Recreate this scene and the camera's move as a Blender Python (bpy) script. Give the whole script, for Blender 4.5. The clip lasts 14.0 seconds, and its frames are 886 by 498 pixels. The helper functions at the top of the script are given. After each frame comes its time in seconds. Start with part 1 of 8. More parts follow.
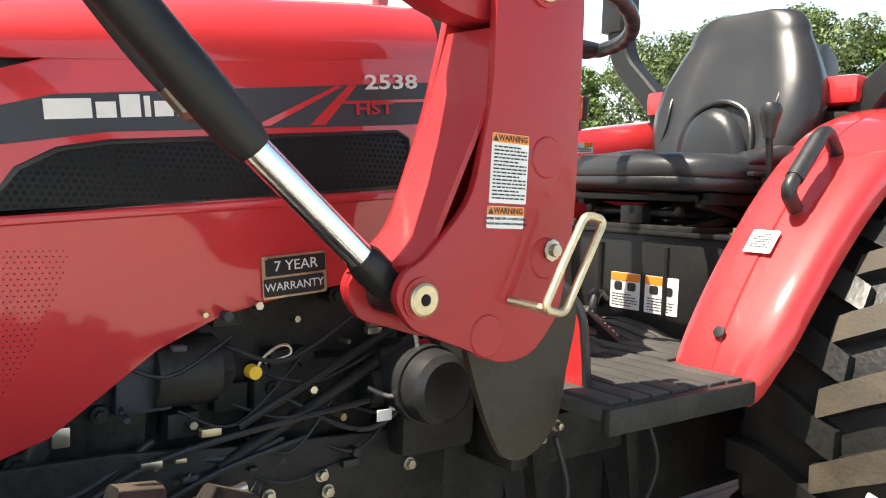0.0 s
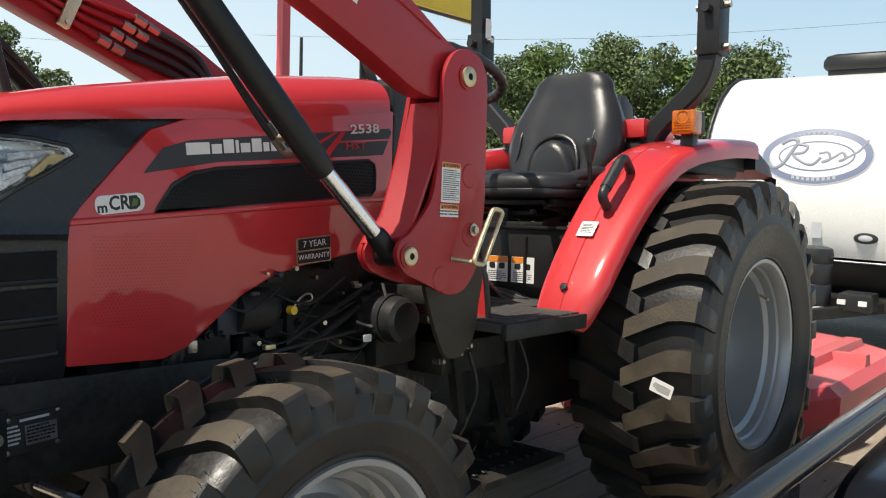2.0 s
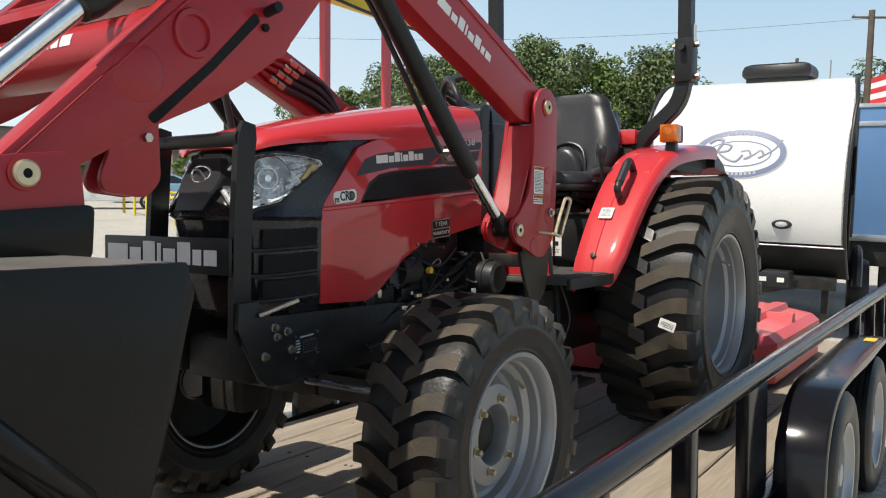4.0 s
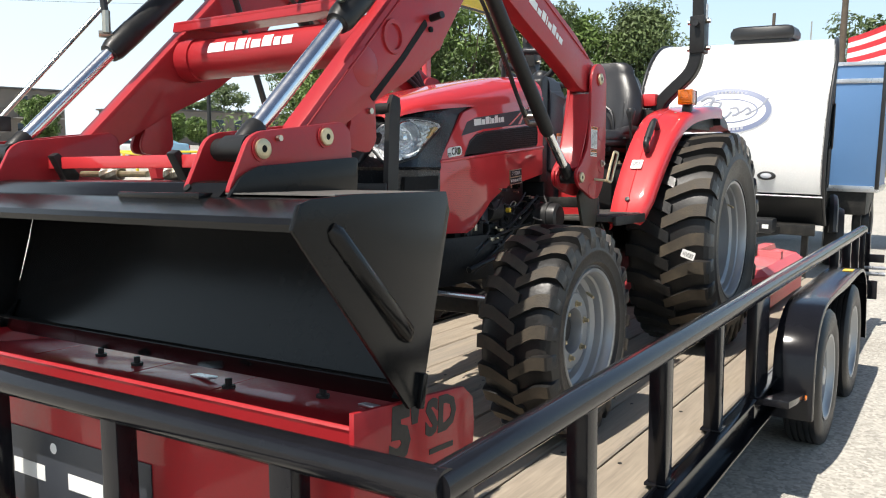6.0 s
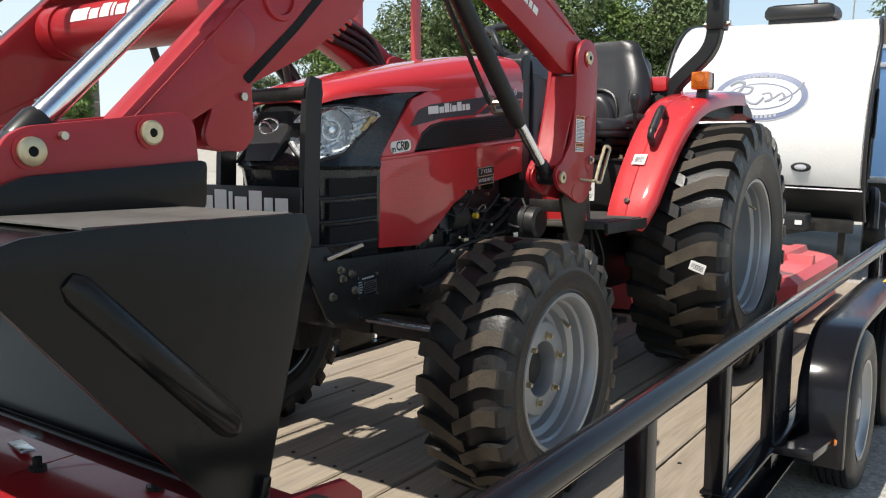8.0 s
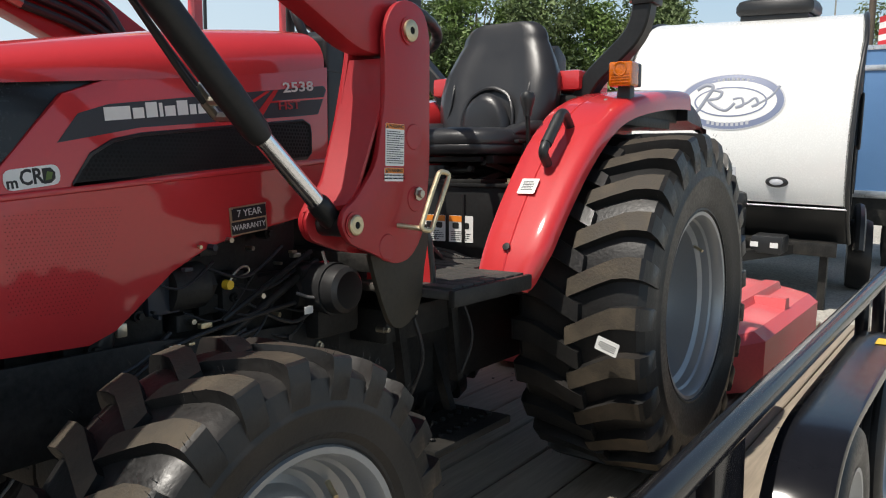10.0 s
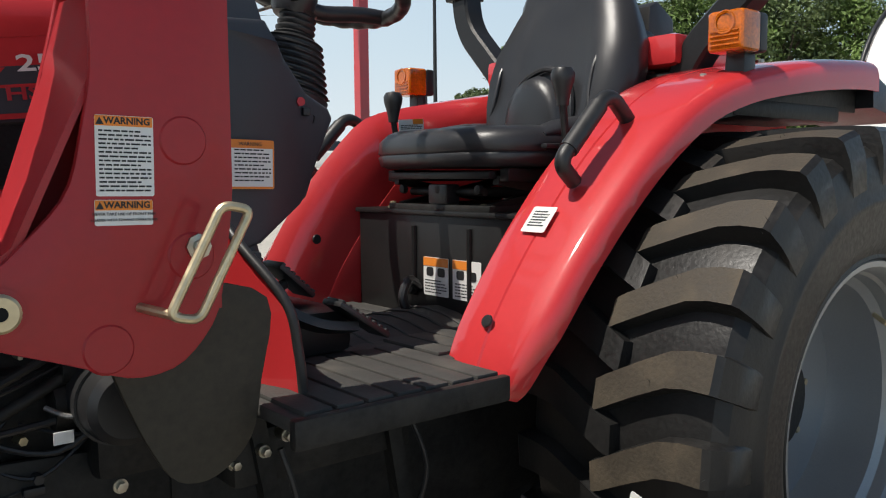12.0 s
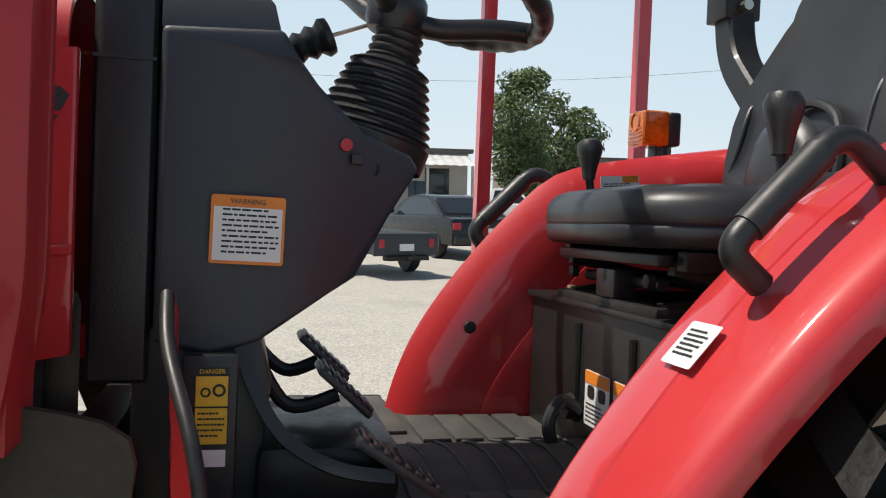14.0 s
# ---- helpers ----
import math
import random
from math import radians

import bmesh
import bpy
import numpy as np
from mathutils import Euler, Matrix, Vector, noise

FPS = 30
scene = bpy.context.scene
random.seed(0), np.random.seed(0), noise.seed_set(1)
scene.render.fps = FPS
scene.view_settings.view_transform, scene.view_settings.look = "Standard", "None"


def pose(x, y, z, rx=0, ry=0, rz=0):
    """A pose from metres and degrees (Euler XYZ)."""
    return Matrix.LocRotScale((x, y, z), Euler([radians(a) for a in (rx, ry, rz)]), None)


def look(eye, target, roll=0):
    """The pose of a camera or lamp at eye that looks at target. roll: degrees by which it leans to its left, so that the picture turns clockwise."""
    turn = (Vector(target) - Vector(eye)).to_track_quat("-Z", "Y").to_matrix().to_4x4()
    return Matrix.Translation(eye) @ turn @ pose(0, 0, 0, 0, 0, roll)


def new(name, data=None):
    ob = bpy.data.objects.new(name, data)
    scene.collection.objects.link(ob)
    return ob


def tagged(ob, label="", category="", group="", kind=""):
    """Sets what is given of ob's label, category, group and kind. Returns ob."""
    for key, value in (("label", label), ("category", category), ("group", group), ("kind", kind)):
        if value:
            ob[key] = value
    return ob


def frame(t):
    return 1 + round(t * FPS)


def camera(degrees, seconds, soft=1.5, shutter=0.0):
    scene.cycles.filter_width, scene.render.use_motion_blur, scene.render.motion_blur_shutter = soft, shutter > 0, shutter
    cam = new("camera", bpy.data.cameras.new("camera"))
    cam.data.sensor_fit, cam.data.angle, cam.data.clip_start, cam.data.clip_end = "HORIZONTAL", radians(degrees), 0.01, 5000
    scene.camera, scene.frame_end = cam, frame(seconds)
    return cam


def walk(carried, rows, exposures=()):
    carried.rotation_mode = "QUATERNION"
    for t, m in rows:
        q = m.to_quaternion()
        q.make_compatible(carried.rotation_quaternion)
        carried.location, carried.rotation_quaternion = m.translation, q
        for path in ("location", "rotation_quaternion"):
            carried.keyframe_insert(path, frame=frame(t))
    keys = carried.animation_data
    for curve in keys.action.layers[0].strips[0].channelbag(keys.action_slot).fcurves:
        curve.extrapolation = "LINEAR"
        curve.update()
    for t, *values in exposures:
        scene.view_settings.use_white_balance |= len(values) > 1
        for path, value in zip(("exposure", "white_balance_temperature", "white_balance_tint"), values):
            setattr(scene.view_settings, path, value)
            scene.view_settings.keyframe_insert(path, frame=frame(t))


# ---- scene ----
cam = camera(57.0, 14.0, 1.1)
# deck frame: x to the rear, y to the far side, z up from the trailer deck
TR = pose(0, 0, 0.385, -2.0, 1.7, 0)
ROWS = [
    (0.0, -1.831, -1.138, 0.934, -37.96, -3.74, 2.19),
    (0.5, -1.909, -1.319, 0.931, -36.97, -2.87, 2.37),
    (1.0, -2.064, -1.380, 0.930, -40.75, -2.21, 2.22),
    (1.5, -2.302, -1.417, 0.906, -45.84, -2.69, 1.17),
    (2.0, -2.462, -1.499, 0.897, -49.59, -2.22, 1.34),
    (2.5, -2.668, -1.623, 0.855, -53.86, -4.01, 0.82),
    (3.0, -2.894, -1.630, 0.872, -54.51, -3.49, 0.34),
    (3.2, -2.993, -1.550, 0.864, -54.05, -2.73, -0.22),
    (5.3, -3.896, -1.654, 0.852, -58.35, -2.35, 1.11),
    (5.5, -3.984, -1.643, 0.843, -58.50, -2.73, 0.13),
    (6.0, -4.086, -1.640, 0.835, -56.89, -5.29, -0.10),
    (6.5, -4.037, -1.670, 0.846, -54.31, -4.79, -0.19),
    (7.0, -3.874, -1.727, 0.849, -50.88, -5.00, 1.04),
    (7.5, -3.717, -1.681, 0.845, -49.57, -5.28, 0.47),
    (8.0, -3.522, -1.566, 0.877, -54.61, -6.37, 0.26),
    (8.5, -3.298, -1.557, 0.865, -59.78, -5.70, -0.96),
    (9.0, -3.009, -1.607, 0.891, -58.13, -6.07, -0.23),
    (9.2, -2.892, -1.562, 0.911, -58.07, -6.18, -0.09),
    (11.3, -1.779, -1.316, 0.944, -46.51, -4.26, 0.58),
    (11.5, -1.692, -1.298, 0.946, -45.08, -4.10, 0.50),
    (12.0, -1.456, -1.275, 0.945, -39.07, -5.06, -0.41),
    (12.5, -1.241, -1.219, 0.970, -30.41, -4.65, 0.46),
    (13.0, -1.089, -1.075, 0.989, -26.44, 0.48, 1.69),
    (13.5, -0.994, -1.004, 0.982, -23.79, 0.90, 1.86),
    (14.0, -0.916, -1.042, 0.974, -13.51, -1.36, 2.34),
]
walk(cam, [(t, TR @ Matrix.Translation((x, y, z)) @ pose(0, 0, 0, 0, 0, yaw) @ pose(0, 0, 0, 90 + pitch) @ pose(0, 0, 0, 0, 0, roll))
           for t, x, y, z, yaw, pitch, roll in ROWS],
     exposures=[(0.0, 1.30, 7050, 8), (0.5, 0.42, 7050, 8), (1.0, 0.26, 6950, 8), (3.2, 0.17, 6750, 9), (5.5, 0.12, 6550, 10), (6.0, 0.50, 6550, 10), (6.5, 0.70, 6550, 10), (7.0, 0.60, 6550, 10), (7.5, 0.42, 6550, 10), (8.0, 0.26, 6550, 10), (8.5, 0.08, 6550, 10), (9.2, 0.03, 6550, 10), (12.0, -0.03, 6550, 10), (13.0, 0.08, 6700, 10), (14.0, 0.04, 6650, 10)])

# ---- light ----
world = bpy.data.worlds.new("sky")
scene.world = world
world.use_nodes = True
wn = world.node_tree.nodes
sky = wn.new("ShaderNodeTexSky")
sky.sky_type = "NISHITA"
sky.sun_disc = False
SUN_EL, SUN_AZ = 62.0, 14.0   # azimuth: from straight ahead of the machine towards its far side
sun_from = Vector((-math.cos(radians(SUN_AZ)) * math.cos(radians(SUN_EL)), math.sin(radians(SUN_AZ)) * math.cos(radians(SUN_EL)), math.sin(radians(SUN_EL))))
sky.sun_elevation = radians(SUN_EL)
sky.sun_rotation = math.atan2(sun_from.x, sun_from.y)
sky.dust_density = 1.5
wn["Background"].inputs["Strength"].default_value = 0.062
world.node_tree.links.new(sky.outputs[0], wn["Background"].inputs["Color"])
sun = new("sun", bpy.data.lights.new("sun", "SUN"))
sun.data.energy, sun.data.angle, sun.data.color = 4.8, radians(0.5), (1.0, 0.95, 0.87)
sun.matrix_world = look(sun_from * 30, (0, 0, 0))

# ---- materials ----
def material(name, color, rough=0.5, metal=0.0, vary=0.12, scale=6.0, fine=90.0, bump=0.0, coat=0.0, spec=0.5, dirt=None, dirt_amount=0.0, rough_vary=0.1):
    m = bpy.data.materials.new(name)
    m.use_nodes = True
    nt = m.node_tree
    b = nt.nodes["Principled BSDF"]
    tc = nt.nodes.new("ShaderNodeTexCoord")
    n1 = nt.nodes.new("ShaderNodeTexNoise")
    n1.inputs["Scale"].default_value, n1.inputs["Detail"].default_value = scale, 5
    n2 = nt.nodes.new("ShaderNodeTexNoise")
    n2.inputs["Scale"].default_value, n2.inputs["Detail"].default_value = fine, 3
    for n in (n1, n2):
        nt.links.new(tc.outputs["Object"], n.inputs["Vector"])
    add = nt.nodes.new("ShaderNodeMath")
    add.operation = "ADD"
    nt.links.new(n1.outputs["Fac"], add.inputs[0])
    nt.links.new(n2.outputs["Fac"], add.inputs[1])
    mr = nt.nodes.new("ShaderNodeMapRange")
    mr.inputs["From Min"].default_value, mr.inputs["From Max"].default_value = 0.6, 1.4
    mr.inputs["To Min"].default_value, mr.inputs["To Max"].default_value = 1 - vary, 1 + vary
    nt.links.new(add.outputs[0], mr.inputs["Value"])
    mul = nt.nodes.new("ShaderNodeVectorMath")
    mul.operation = "SCALE"
    mul.inputs[0].default_value = color
    nt.links.new(mr.outputs[0], mul.inputs["Scale"])
    out = mul.outputs[0]
    if dirt:
        ramp = nt.nodes.new("ShaderNodeMapRange")
        ramp.inputs["From Min"].default_value, ramp.inputs["From Max"].default_value = 0.5, 0.72
        ramp.inputs["To Max"].default_value = dirt_amount
        nt.links.new(n1.outputs["Fac"], ramp.inputs["Value"])
        mix = nt.nodes.new("ShaderNodeMix")
        mix.data_type = "RGBA"
        nt.links.new(ramp.outputs[0], mix.inputs["Factor"])
        nt.links.new(out, mix.inputs["A"])
        mix.inputs["B"].default_value = (*dirt, 1)
        out = mix.outputs["Result"]
    nt.links.new(out, b.inputs["Base Color"])
    rr = nt.nodes.new("ShaderNodeMapRange")
    rr.inputs["From Min"].default_value, rr.inputs["From Max"].default_value = 0.6, 1.4
    rr.inputs["To Min"].default_value, rr.inputs["To Max"].default_value = max(0.02, rough - rough_vary), min(1, rough + rough_vary)
    nt.links.new(add.outputs[0], rr.inputs["Value"])
    nt.links.new(rr.outputs[0], b.inputs["Roughness"])
    b.inputs["Metallic"].default_value = metal
    b.inputs["Specular IOR Level"].default_value = spec
    if coat:
        b.inputs["Coat Weight"].default_value, b.inputs["Coat Roughness"].default_value = coat, 0.07
    if bump:
        bp = nt.nodes.new("ShaderNodeBump")
        bp.inputs["Strength"].default_value, bp.inputs["Distance"].default_value = bump, 0.004
        nt.links.new(n2.outputs["Fac"], bp.inputs["Height"])
        nt.links.new(bp.outputs[0], b.inputs["Normal"])
    return m


RED = material("red_paint", (0.54, 0.029, 0.033), 0.50, vary=0.05, scale=3, coat=1.0, spec=0.25, rough_vary=0.05)
LRED = material("loader_red_paint", (0.355, 0.016, 0.021), 0.48, vary=0.08, scale=4, coat=0.3, spec=0.3, rough_vary=0.08)
BLACKP = material("black_paint", (0.016, 0.016, 0.016), 0.42, vary=0.25, scale=5, coat=0.08, spec=0.25, dirt=(0.08, 0.07, 0.06), dirt_amount=0.04)
BUCKETP = material("bucket_black_paint", (0.0075, 0.0075, 0.0075), 0.20, vary=0.2, scale=2, fine=30, spec=0.21, rough_vary=0.02)
RAILP = material("trailer_black_paint", (0.009, 0.009, 0.011), 0.15, vary=0.2, scale=3, fine=25, spec=0.27, dirt=(0.10, 0.09, 0.08), dirt_amount=0.02, rough_vary=0.02)
PLASTIC = material("black_plastic", (0.0165, 0.0168, 0.0176), 0.42, vary=0.15, scale=5, fine=400, bump=0.10)
GREYPL = material("charcoal_plastic", (0.030, 0.034, 0.043), 0.48, vary=0.12, scale=3, fine=500, bump=0.12)
VINYL = material("black_vinyl", (0.022, 0.022, 0.024), 0.36, vary=0.12, scale=8, fine=700, bump=0.10)
RUBBER = material("tyre_rubber", (0.016, 0.0155, 0.015), 0.42, spec=0.35, vary=0.3, scale=7, fine=120, bump=0.15, dirt=(0.13, 0.10, 0.075), dirt_amount=0.16, rough_vary=0.14)
LUGTOP = material("worn_lug_rubber", (0.048, 0.038, 0.026), 0.72, vary=0.30, scale=14, fine=150, bump=0.25, dirt=(0.11, 0.085, 0.055), dirt_amount=0.45)
SILVER = material("silver_rim_paint", (0.34, 0.35, 0.355), 0.34, metal=0.45, vary=0.06, scale=6, fine=300, rough_vary=0.03)
CHROME = material("chrome", (0.78, 0.79, 0.80), 0.20, metal=1.0, vary=0.05, scale=9, rough_vary=0.05)
BRAID = material("dull_steel_braid", (0.16, 0.155, 0.15), 0.5, metal=0.6, vary=0.5, scale=120, fine=600)
SILVG = material("pale_grey_vinyl", (0.50, 0.51, 0.54), 0.35, vary=0.05)
STEEL = material("zinc_steel", (0.50, 0.46, 0.38), 0.35, metal=1.0, vary=0.15, scale=30)
GOLD = material("yellow_zinc", (0.58, 0.49, 0.32), 0.42, metal=0.9, vary=0.2, scale=30)
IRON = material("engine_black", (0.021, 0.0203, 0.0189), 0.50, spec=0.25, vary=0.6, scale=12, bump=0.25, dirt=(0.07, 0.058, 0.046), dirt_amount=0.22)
MAT = material("floor_mat_rubber", (0.050, 0.048, 0.044), 0.75, vary=0.25, scale=8, fine=300, bump=0.25, dirt=(0.22, 0.19, 0.15), dirt_amount=0.3)
AMBER = material("amber_lens", (0.50, 0.115, 0.003), 0.14, vary=0.45, scale=40, fine=200, coat=0.6)
WHITE = material("white_label", (0.78, 0.77, 0.74), 0.45, vary=0.04)
ORANGE = material("orange_label", (0.80, 0.24, 0.02), 0.45, vary=0.05)
YELLOW = material("yellow_label", (0.80, 0.50, 0.03), 0.45, vary=0.06)
INK = material("black_ink", (0.012, 0.012, 0.012), 0.5, vary=0.1)
REDINK = material("red_ink", (0.45, 0.02, 0.03), 0.45, vary=0.1)
HOSE = material("hose_rubber", (0.019, 0.019, 0.0195), 0.45, vary=0.2, scale=20)
WHITEAL = material("white_aluminium_skin", (0.74, 0.74, 0.72), 0.28, vary=0.03, scale=2, coat=0.3, dirt=(0.55, 0.53, 0.48), dirt_amount=0.25)
BLUEP = material("blue_panel", (0.10, 0.21, 0.40), 0.42, vary=0.08, scale=2)
ALU = material("bare_aluminium", (0.62, 0.63, 0.65), 0.32, metal=1.0, vary=0.1)
MESHBLK = material("perforated_black", (0.0065, 0.0065, 0.007), 0.5, spec=0.25, vary=0.2)
BARK = material("bark", (0.11, 0.085, 0.065), 0.9, vary=0.4, scale=4, fine=30, bump=0.8)
LEAF = material("leaf_green", (0.105, 0.165, 0.036), 0.55, vary=0.6, scale=0.7, fine=6)
LEAF2 = material("leaf_dark_green", (0.095, 0.135, 0.045), 0.55, vary=0.55, scale=0.6, fine=6)
WALLM = material("grey_brown_siding", (0.20, 0.17, 0.14), 0.85, vary=0.15, scale=0.8, fine=8)
CONCR = material("pale_wall", (0.45, 0.42, 0.38), 0.85, vary=0.12, scale=1, fine=12)
ROOFM = material("dark_roof", (0.10, 0.09, 0.085), 0.85, vary=0.2, scale=1, fine=15)
GLASSD = material("dark_window_glass", (0.02, 0.025, 0.03), 0.08, vary=0.1, spec=0.6)
YPAINT = material("yellow_paint", (0.75, 0.55, 0.03), 0.5, vary=0.1, scale=3)
FLAGW = material("white_flag_cloth", (0.75, 0.73, 0.70), 0.8, vary=0.06)
FLAGR = material("red_flag_cloth", (0.55, 0.03, 0.04), 0.8, vary=0.08)
FLAGB = material("blue_flag_cloth", (0.03, 0.05, 0.22), 0.8, vary=0.08)
GRASSM = material("dry_grass", (0.14, 0.13, 0.055), 0.95, vary=0.35, scale=0.3, fine=4)


def wood_material():
    m = material("weathered_planks", (0.315, 0.262, 0.20), 0.8, vary=0.3, scale=5, fine=60, bump=0.35, dirt=(0.145, 0.135, 0.125), dirt_amount=0.60)
    nt = m.node_tree
    tc = next(n for n in nt.nodes if n.type == "TEX_COORD")
    mp = nt.nodes.new("ShaderNodeMapping")
    mp.inputs["Scale"].default_value = (0.12, 1.6, 1.6)
    info = nt.nodes.new("ShaderNodeObjectInfo")
    comb = nt.nodes.new("ShaderNodeCombineXYZ")
    k = nt.nodes.new("ShaderNodeMath")
    k.operation = "MULTIPLY"
    k.inputs[1].default_value = 40.0
    nt.links.new(info.outputs["Random"], k.inputs[0])
    nt.links.new(k.outputs[0], comb.inputs["X"])
    nt.links.new(comb.outputs[0], mp.inputs["Location"])
    nt.links.new(tc.outputs["Object"], mp.inputs["Vector"])
    for n in nt.nodes:
        if n.type == "TEX_NOISE":
            nt.links.new(mp.outputs[0], n.inputs["Vector"])
    return m


WOOD = wood_material()


def ground_material():
    m = material("pale_gravel_concrete", (0.45, 0.425, 0.375), 0.9, vary=0.22, scale=0.6, fine=45, bump=0.7, dirt=(0.24, 0.22, 0.19), dirt_amount=0.55)
    nt = m.node_tree
    b = nt.nodes["Principled BSDF"]
    tc = next(n for n in nt.nodes if n.type == "TEX_COORD")
    vor = nt.nodes.new("ShaderNodeTexVoronoi")
    vor.inputs["Scale"].default_value = 60
    nt.links.new(tc.outputs["Object"], vor.inputs["Vector"])
    mr = nt.nodes.new("ShaderNodeMapRange")
    mr.inputs["To Min"].default_value, mr.inputs["To Max"].default_value = 0.62, 1.25
    nt.links.new(vor.outputs["Color"], mr.inputs["Value"])
    mul = nt.nodes.new("ShaderNodeVectorMath")
    mul.operation = "SCALE"
    src = b.inputs["Base Color"].links[0].from_socket
    nt.links.new(src, mul.inputs[0])
    nt.links.new(mr.outputs[0], mul.inputs["Scale"])
    nt.links.new(mul.outputs[0], b.inputs["Base Color"])
    return m


GROUND = ground_material()


# ---- builders ----
BASE = {}


def thing(name, base=(0, 0, 0), label="", category="", group="", kind="", fr=None):
    e = new(name)
    e.empty_display_size = 0.1
    e.matrix_world = (TR if fr is None else fr) @ Matrix.Translation(base)
    BASE[e.name] = Vector(base)
    return tagged(e, label, category, group, kind)


def offset(ob):
    while ob.parent:
        ob = ob.parent
    return BASE[ob.name]


def part(name, bm, mat, parent, label="", smooth=35, kind=""):
    """Links a bmesh, given in the frame's coordinates, as one mesh under a thing or part."""
    me = bpy.data.meshes.new(name)
    bmesh.ops.recalc_face_normals(bm, faces=bm.faces)
    bm.to_mesh(me)
    bm.free()
    me.transform(Matrix.Translation(-offset(parent)))
    mats = mat if isinstance(mat, (list, tuple)) else [mat]
    for q in mats:
        me.materials.append(q)
    if smooth:
        me.shade_smooth()
        me.set_sharp_from_angle(angle=radians(smooth))
    ob = new(name, me)
    ob.parent = parent
    return tagged(ob, label, kind=kind)


def again(ob, parent, m):
    """One more of a part, on the same mesh, at the pose m."""
    o = new(ob.name.split(".")[0], ob.data)
    o.parent = parent
    o.matrix_basis = m
    if "label" in ob:
        o["label"] = ob["label"]
    return o


def solo(name, bm, mat, label, category, group="", kind="", fr=None, smooth=35):
    me = bpy.data.meshes.new(name)
    bmesh.ops.recalc_face_normals(bm, faces=bm.faces)
    bm.to_mesh(me)
    bm.free()
    for q in mat if isinstance(mat, (list, tuple)) else [mat]:
        me.materials.append(q)
    if smooth:
        me.shade_smooth()
        me.set_sharp_from_angle(angle=radians(smooth))
    ob = new(name, me)
    ob.matrix_world = Matrix() if fr is None else fr
    return tagged(ob, label, category, group, kind)


def bevel(bm, w, seg=2, angle=25):
    es = [e for e in bm.edges if len(e.link_faces) == 2 and e.calc_face_angle(0) > radians(angle)]
    if w > 0 and es:
        bmesh.ops.bevel(bm, geom=es, offset=w, segments=seg, affect="EDGES", profile=0.6, clamp_overlap=True)
    return bm


def box(x0, x1, y0, y1, z0, z1, r=0.004, seg=2):
    bm = bmesh.new()
    bmesh.ops.create_cube(bm, size=1)
    for v in bm.verts:
        v.co = ((x0 + x1) / 2 + v.co.x * (x1 - x0), (y0 + y1) / 2 + v.co.y * (y1 - y0), (z0 + z1) / 2 + v.co.z * (z1 - z0))
    return bevel(bm, r, seg)


def prism(poly, axis, a, b, r=0.004, seg=2):
    """A flat outline of (u, v), pushed from a to b along the axis; u, v are the other two axes in order."""
    bm = bmesh.new()
    def place(u, v, w):
        return {"x": (w, u, v), "y": (u, w, v), "z": (u, v, w)}[axis]
    lo = [bm.verts.new(place(u, v, a)) for u, v in poly]
    hi = [bm.verts.new(place(u, v, b)) for u, v in poly]
    n = len(poly)
    bm.faces.new(lo)
    bm.faces.new(hi[::-1])
    for i in range(n):
        bm.faces.new((lo[i], hi[i], hi[(i + 1) % n], lo[(i + 1) % n]))
    bmesh.ops.recalc_face_normals(bm, faces=bm.faces)
    return bevel(bm, r, seg)


def smooth_path(pts, steps=6):
    pts = [Vector(p) for p in pts]
    if len(pts) < 3:
        return pts
    out = []
    for i in range(len(pts) - 1):
        p0, p1, p2, p3 = pts[max(i - 1, 0)], pts[i], pts[i + 1], pts[min(i + 2, len(pts) - 1)]
        for s in range(steps):
            t = s / steps
            out.append(0.5 * ((2 * p1) + (p2 - p0) * t + (2 * p0 - 5 * p1 + 4 * p2 - p3) * t * t + (3 * p1 - p0 - 3 * p2 + p3) * t ** 3))
    return out + [pts[-1]]


def fillet_path(pts, r, steps=5):
    """Straight runs with rounded corners."""
    pts = [Vector(p) for p in pts]
    out = [pts[0]]
    for a, b, c in zip(pts, pts[1:], pts[2:]):
        d = min(r, (a - b).length * 0.45, (c - b).length * 0.45)
        p, q = b + (a - b).normalized() * d, b + (c - b).normalized() * d
        for s in range(steps + 1):
            t = s / steps
            out.append(p * (1 - t) ** 2 + b * 2 * t * (1 - t) + q * t * t)
    return out + [pts[-1]]


def tube(pts, r, seg=10, closed=False, cap=True, sect=None):
    """A round bar along the points; r may be a list; sect gives another cross-section of (u, v)."""
    pts = [Vector(p) for p in pts]
    bm = bmesh.new()
    rings = []
    n = len(pts)
    up = None
    for i, p in enumerate(pts):
        a = pts[(i - 1) % n] if closed or i > 0 else p
        b = pts[(i + 1) % n] if closed or i < n - 1 else p
        d = (b - a).normalized()
        if up is None:
            up = Vector((0, 0, 1)) if abs(d.z) < 0.9 else Vector((1, 0, 0))
        side = d.cross(up).normalized()
        up = side.cross(d).normalized()
        ri = r[i] if isinstance(r, (list, tuple)) else r
        prof = sect or [(math.cos(2 * math.pi * k / seg), math.sin(2 * math.pi * k / seg)) for k in range(seg)]
        rings.append([bm.verts.new(p + side * (u * ri) + up * (v * ri)) for u, v in prof])
    m = len(rings[0])
    for i in range(n if closed else n - 1):
        A, B = rings[i], rings[(i + 1) % n]
        for k in range(m):
            bm.faces.new((A[k], A[(k + 1) % m], B[(k + 1) % m], B[k]))
    if cap and not closed:
        bm.faces.new(rings[0][::-1])
        bm.faces.new(rings[-1])
    return bm


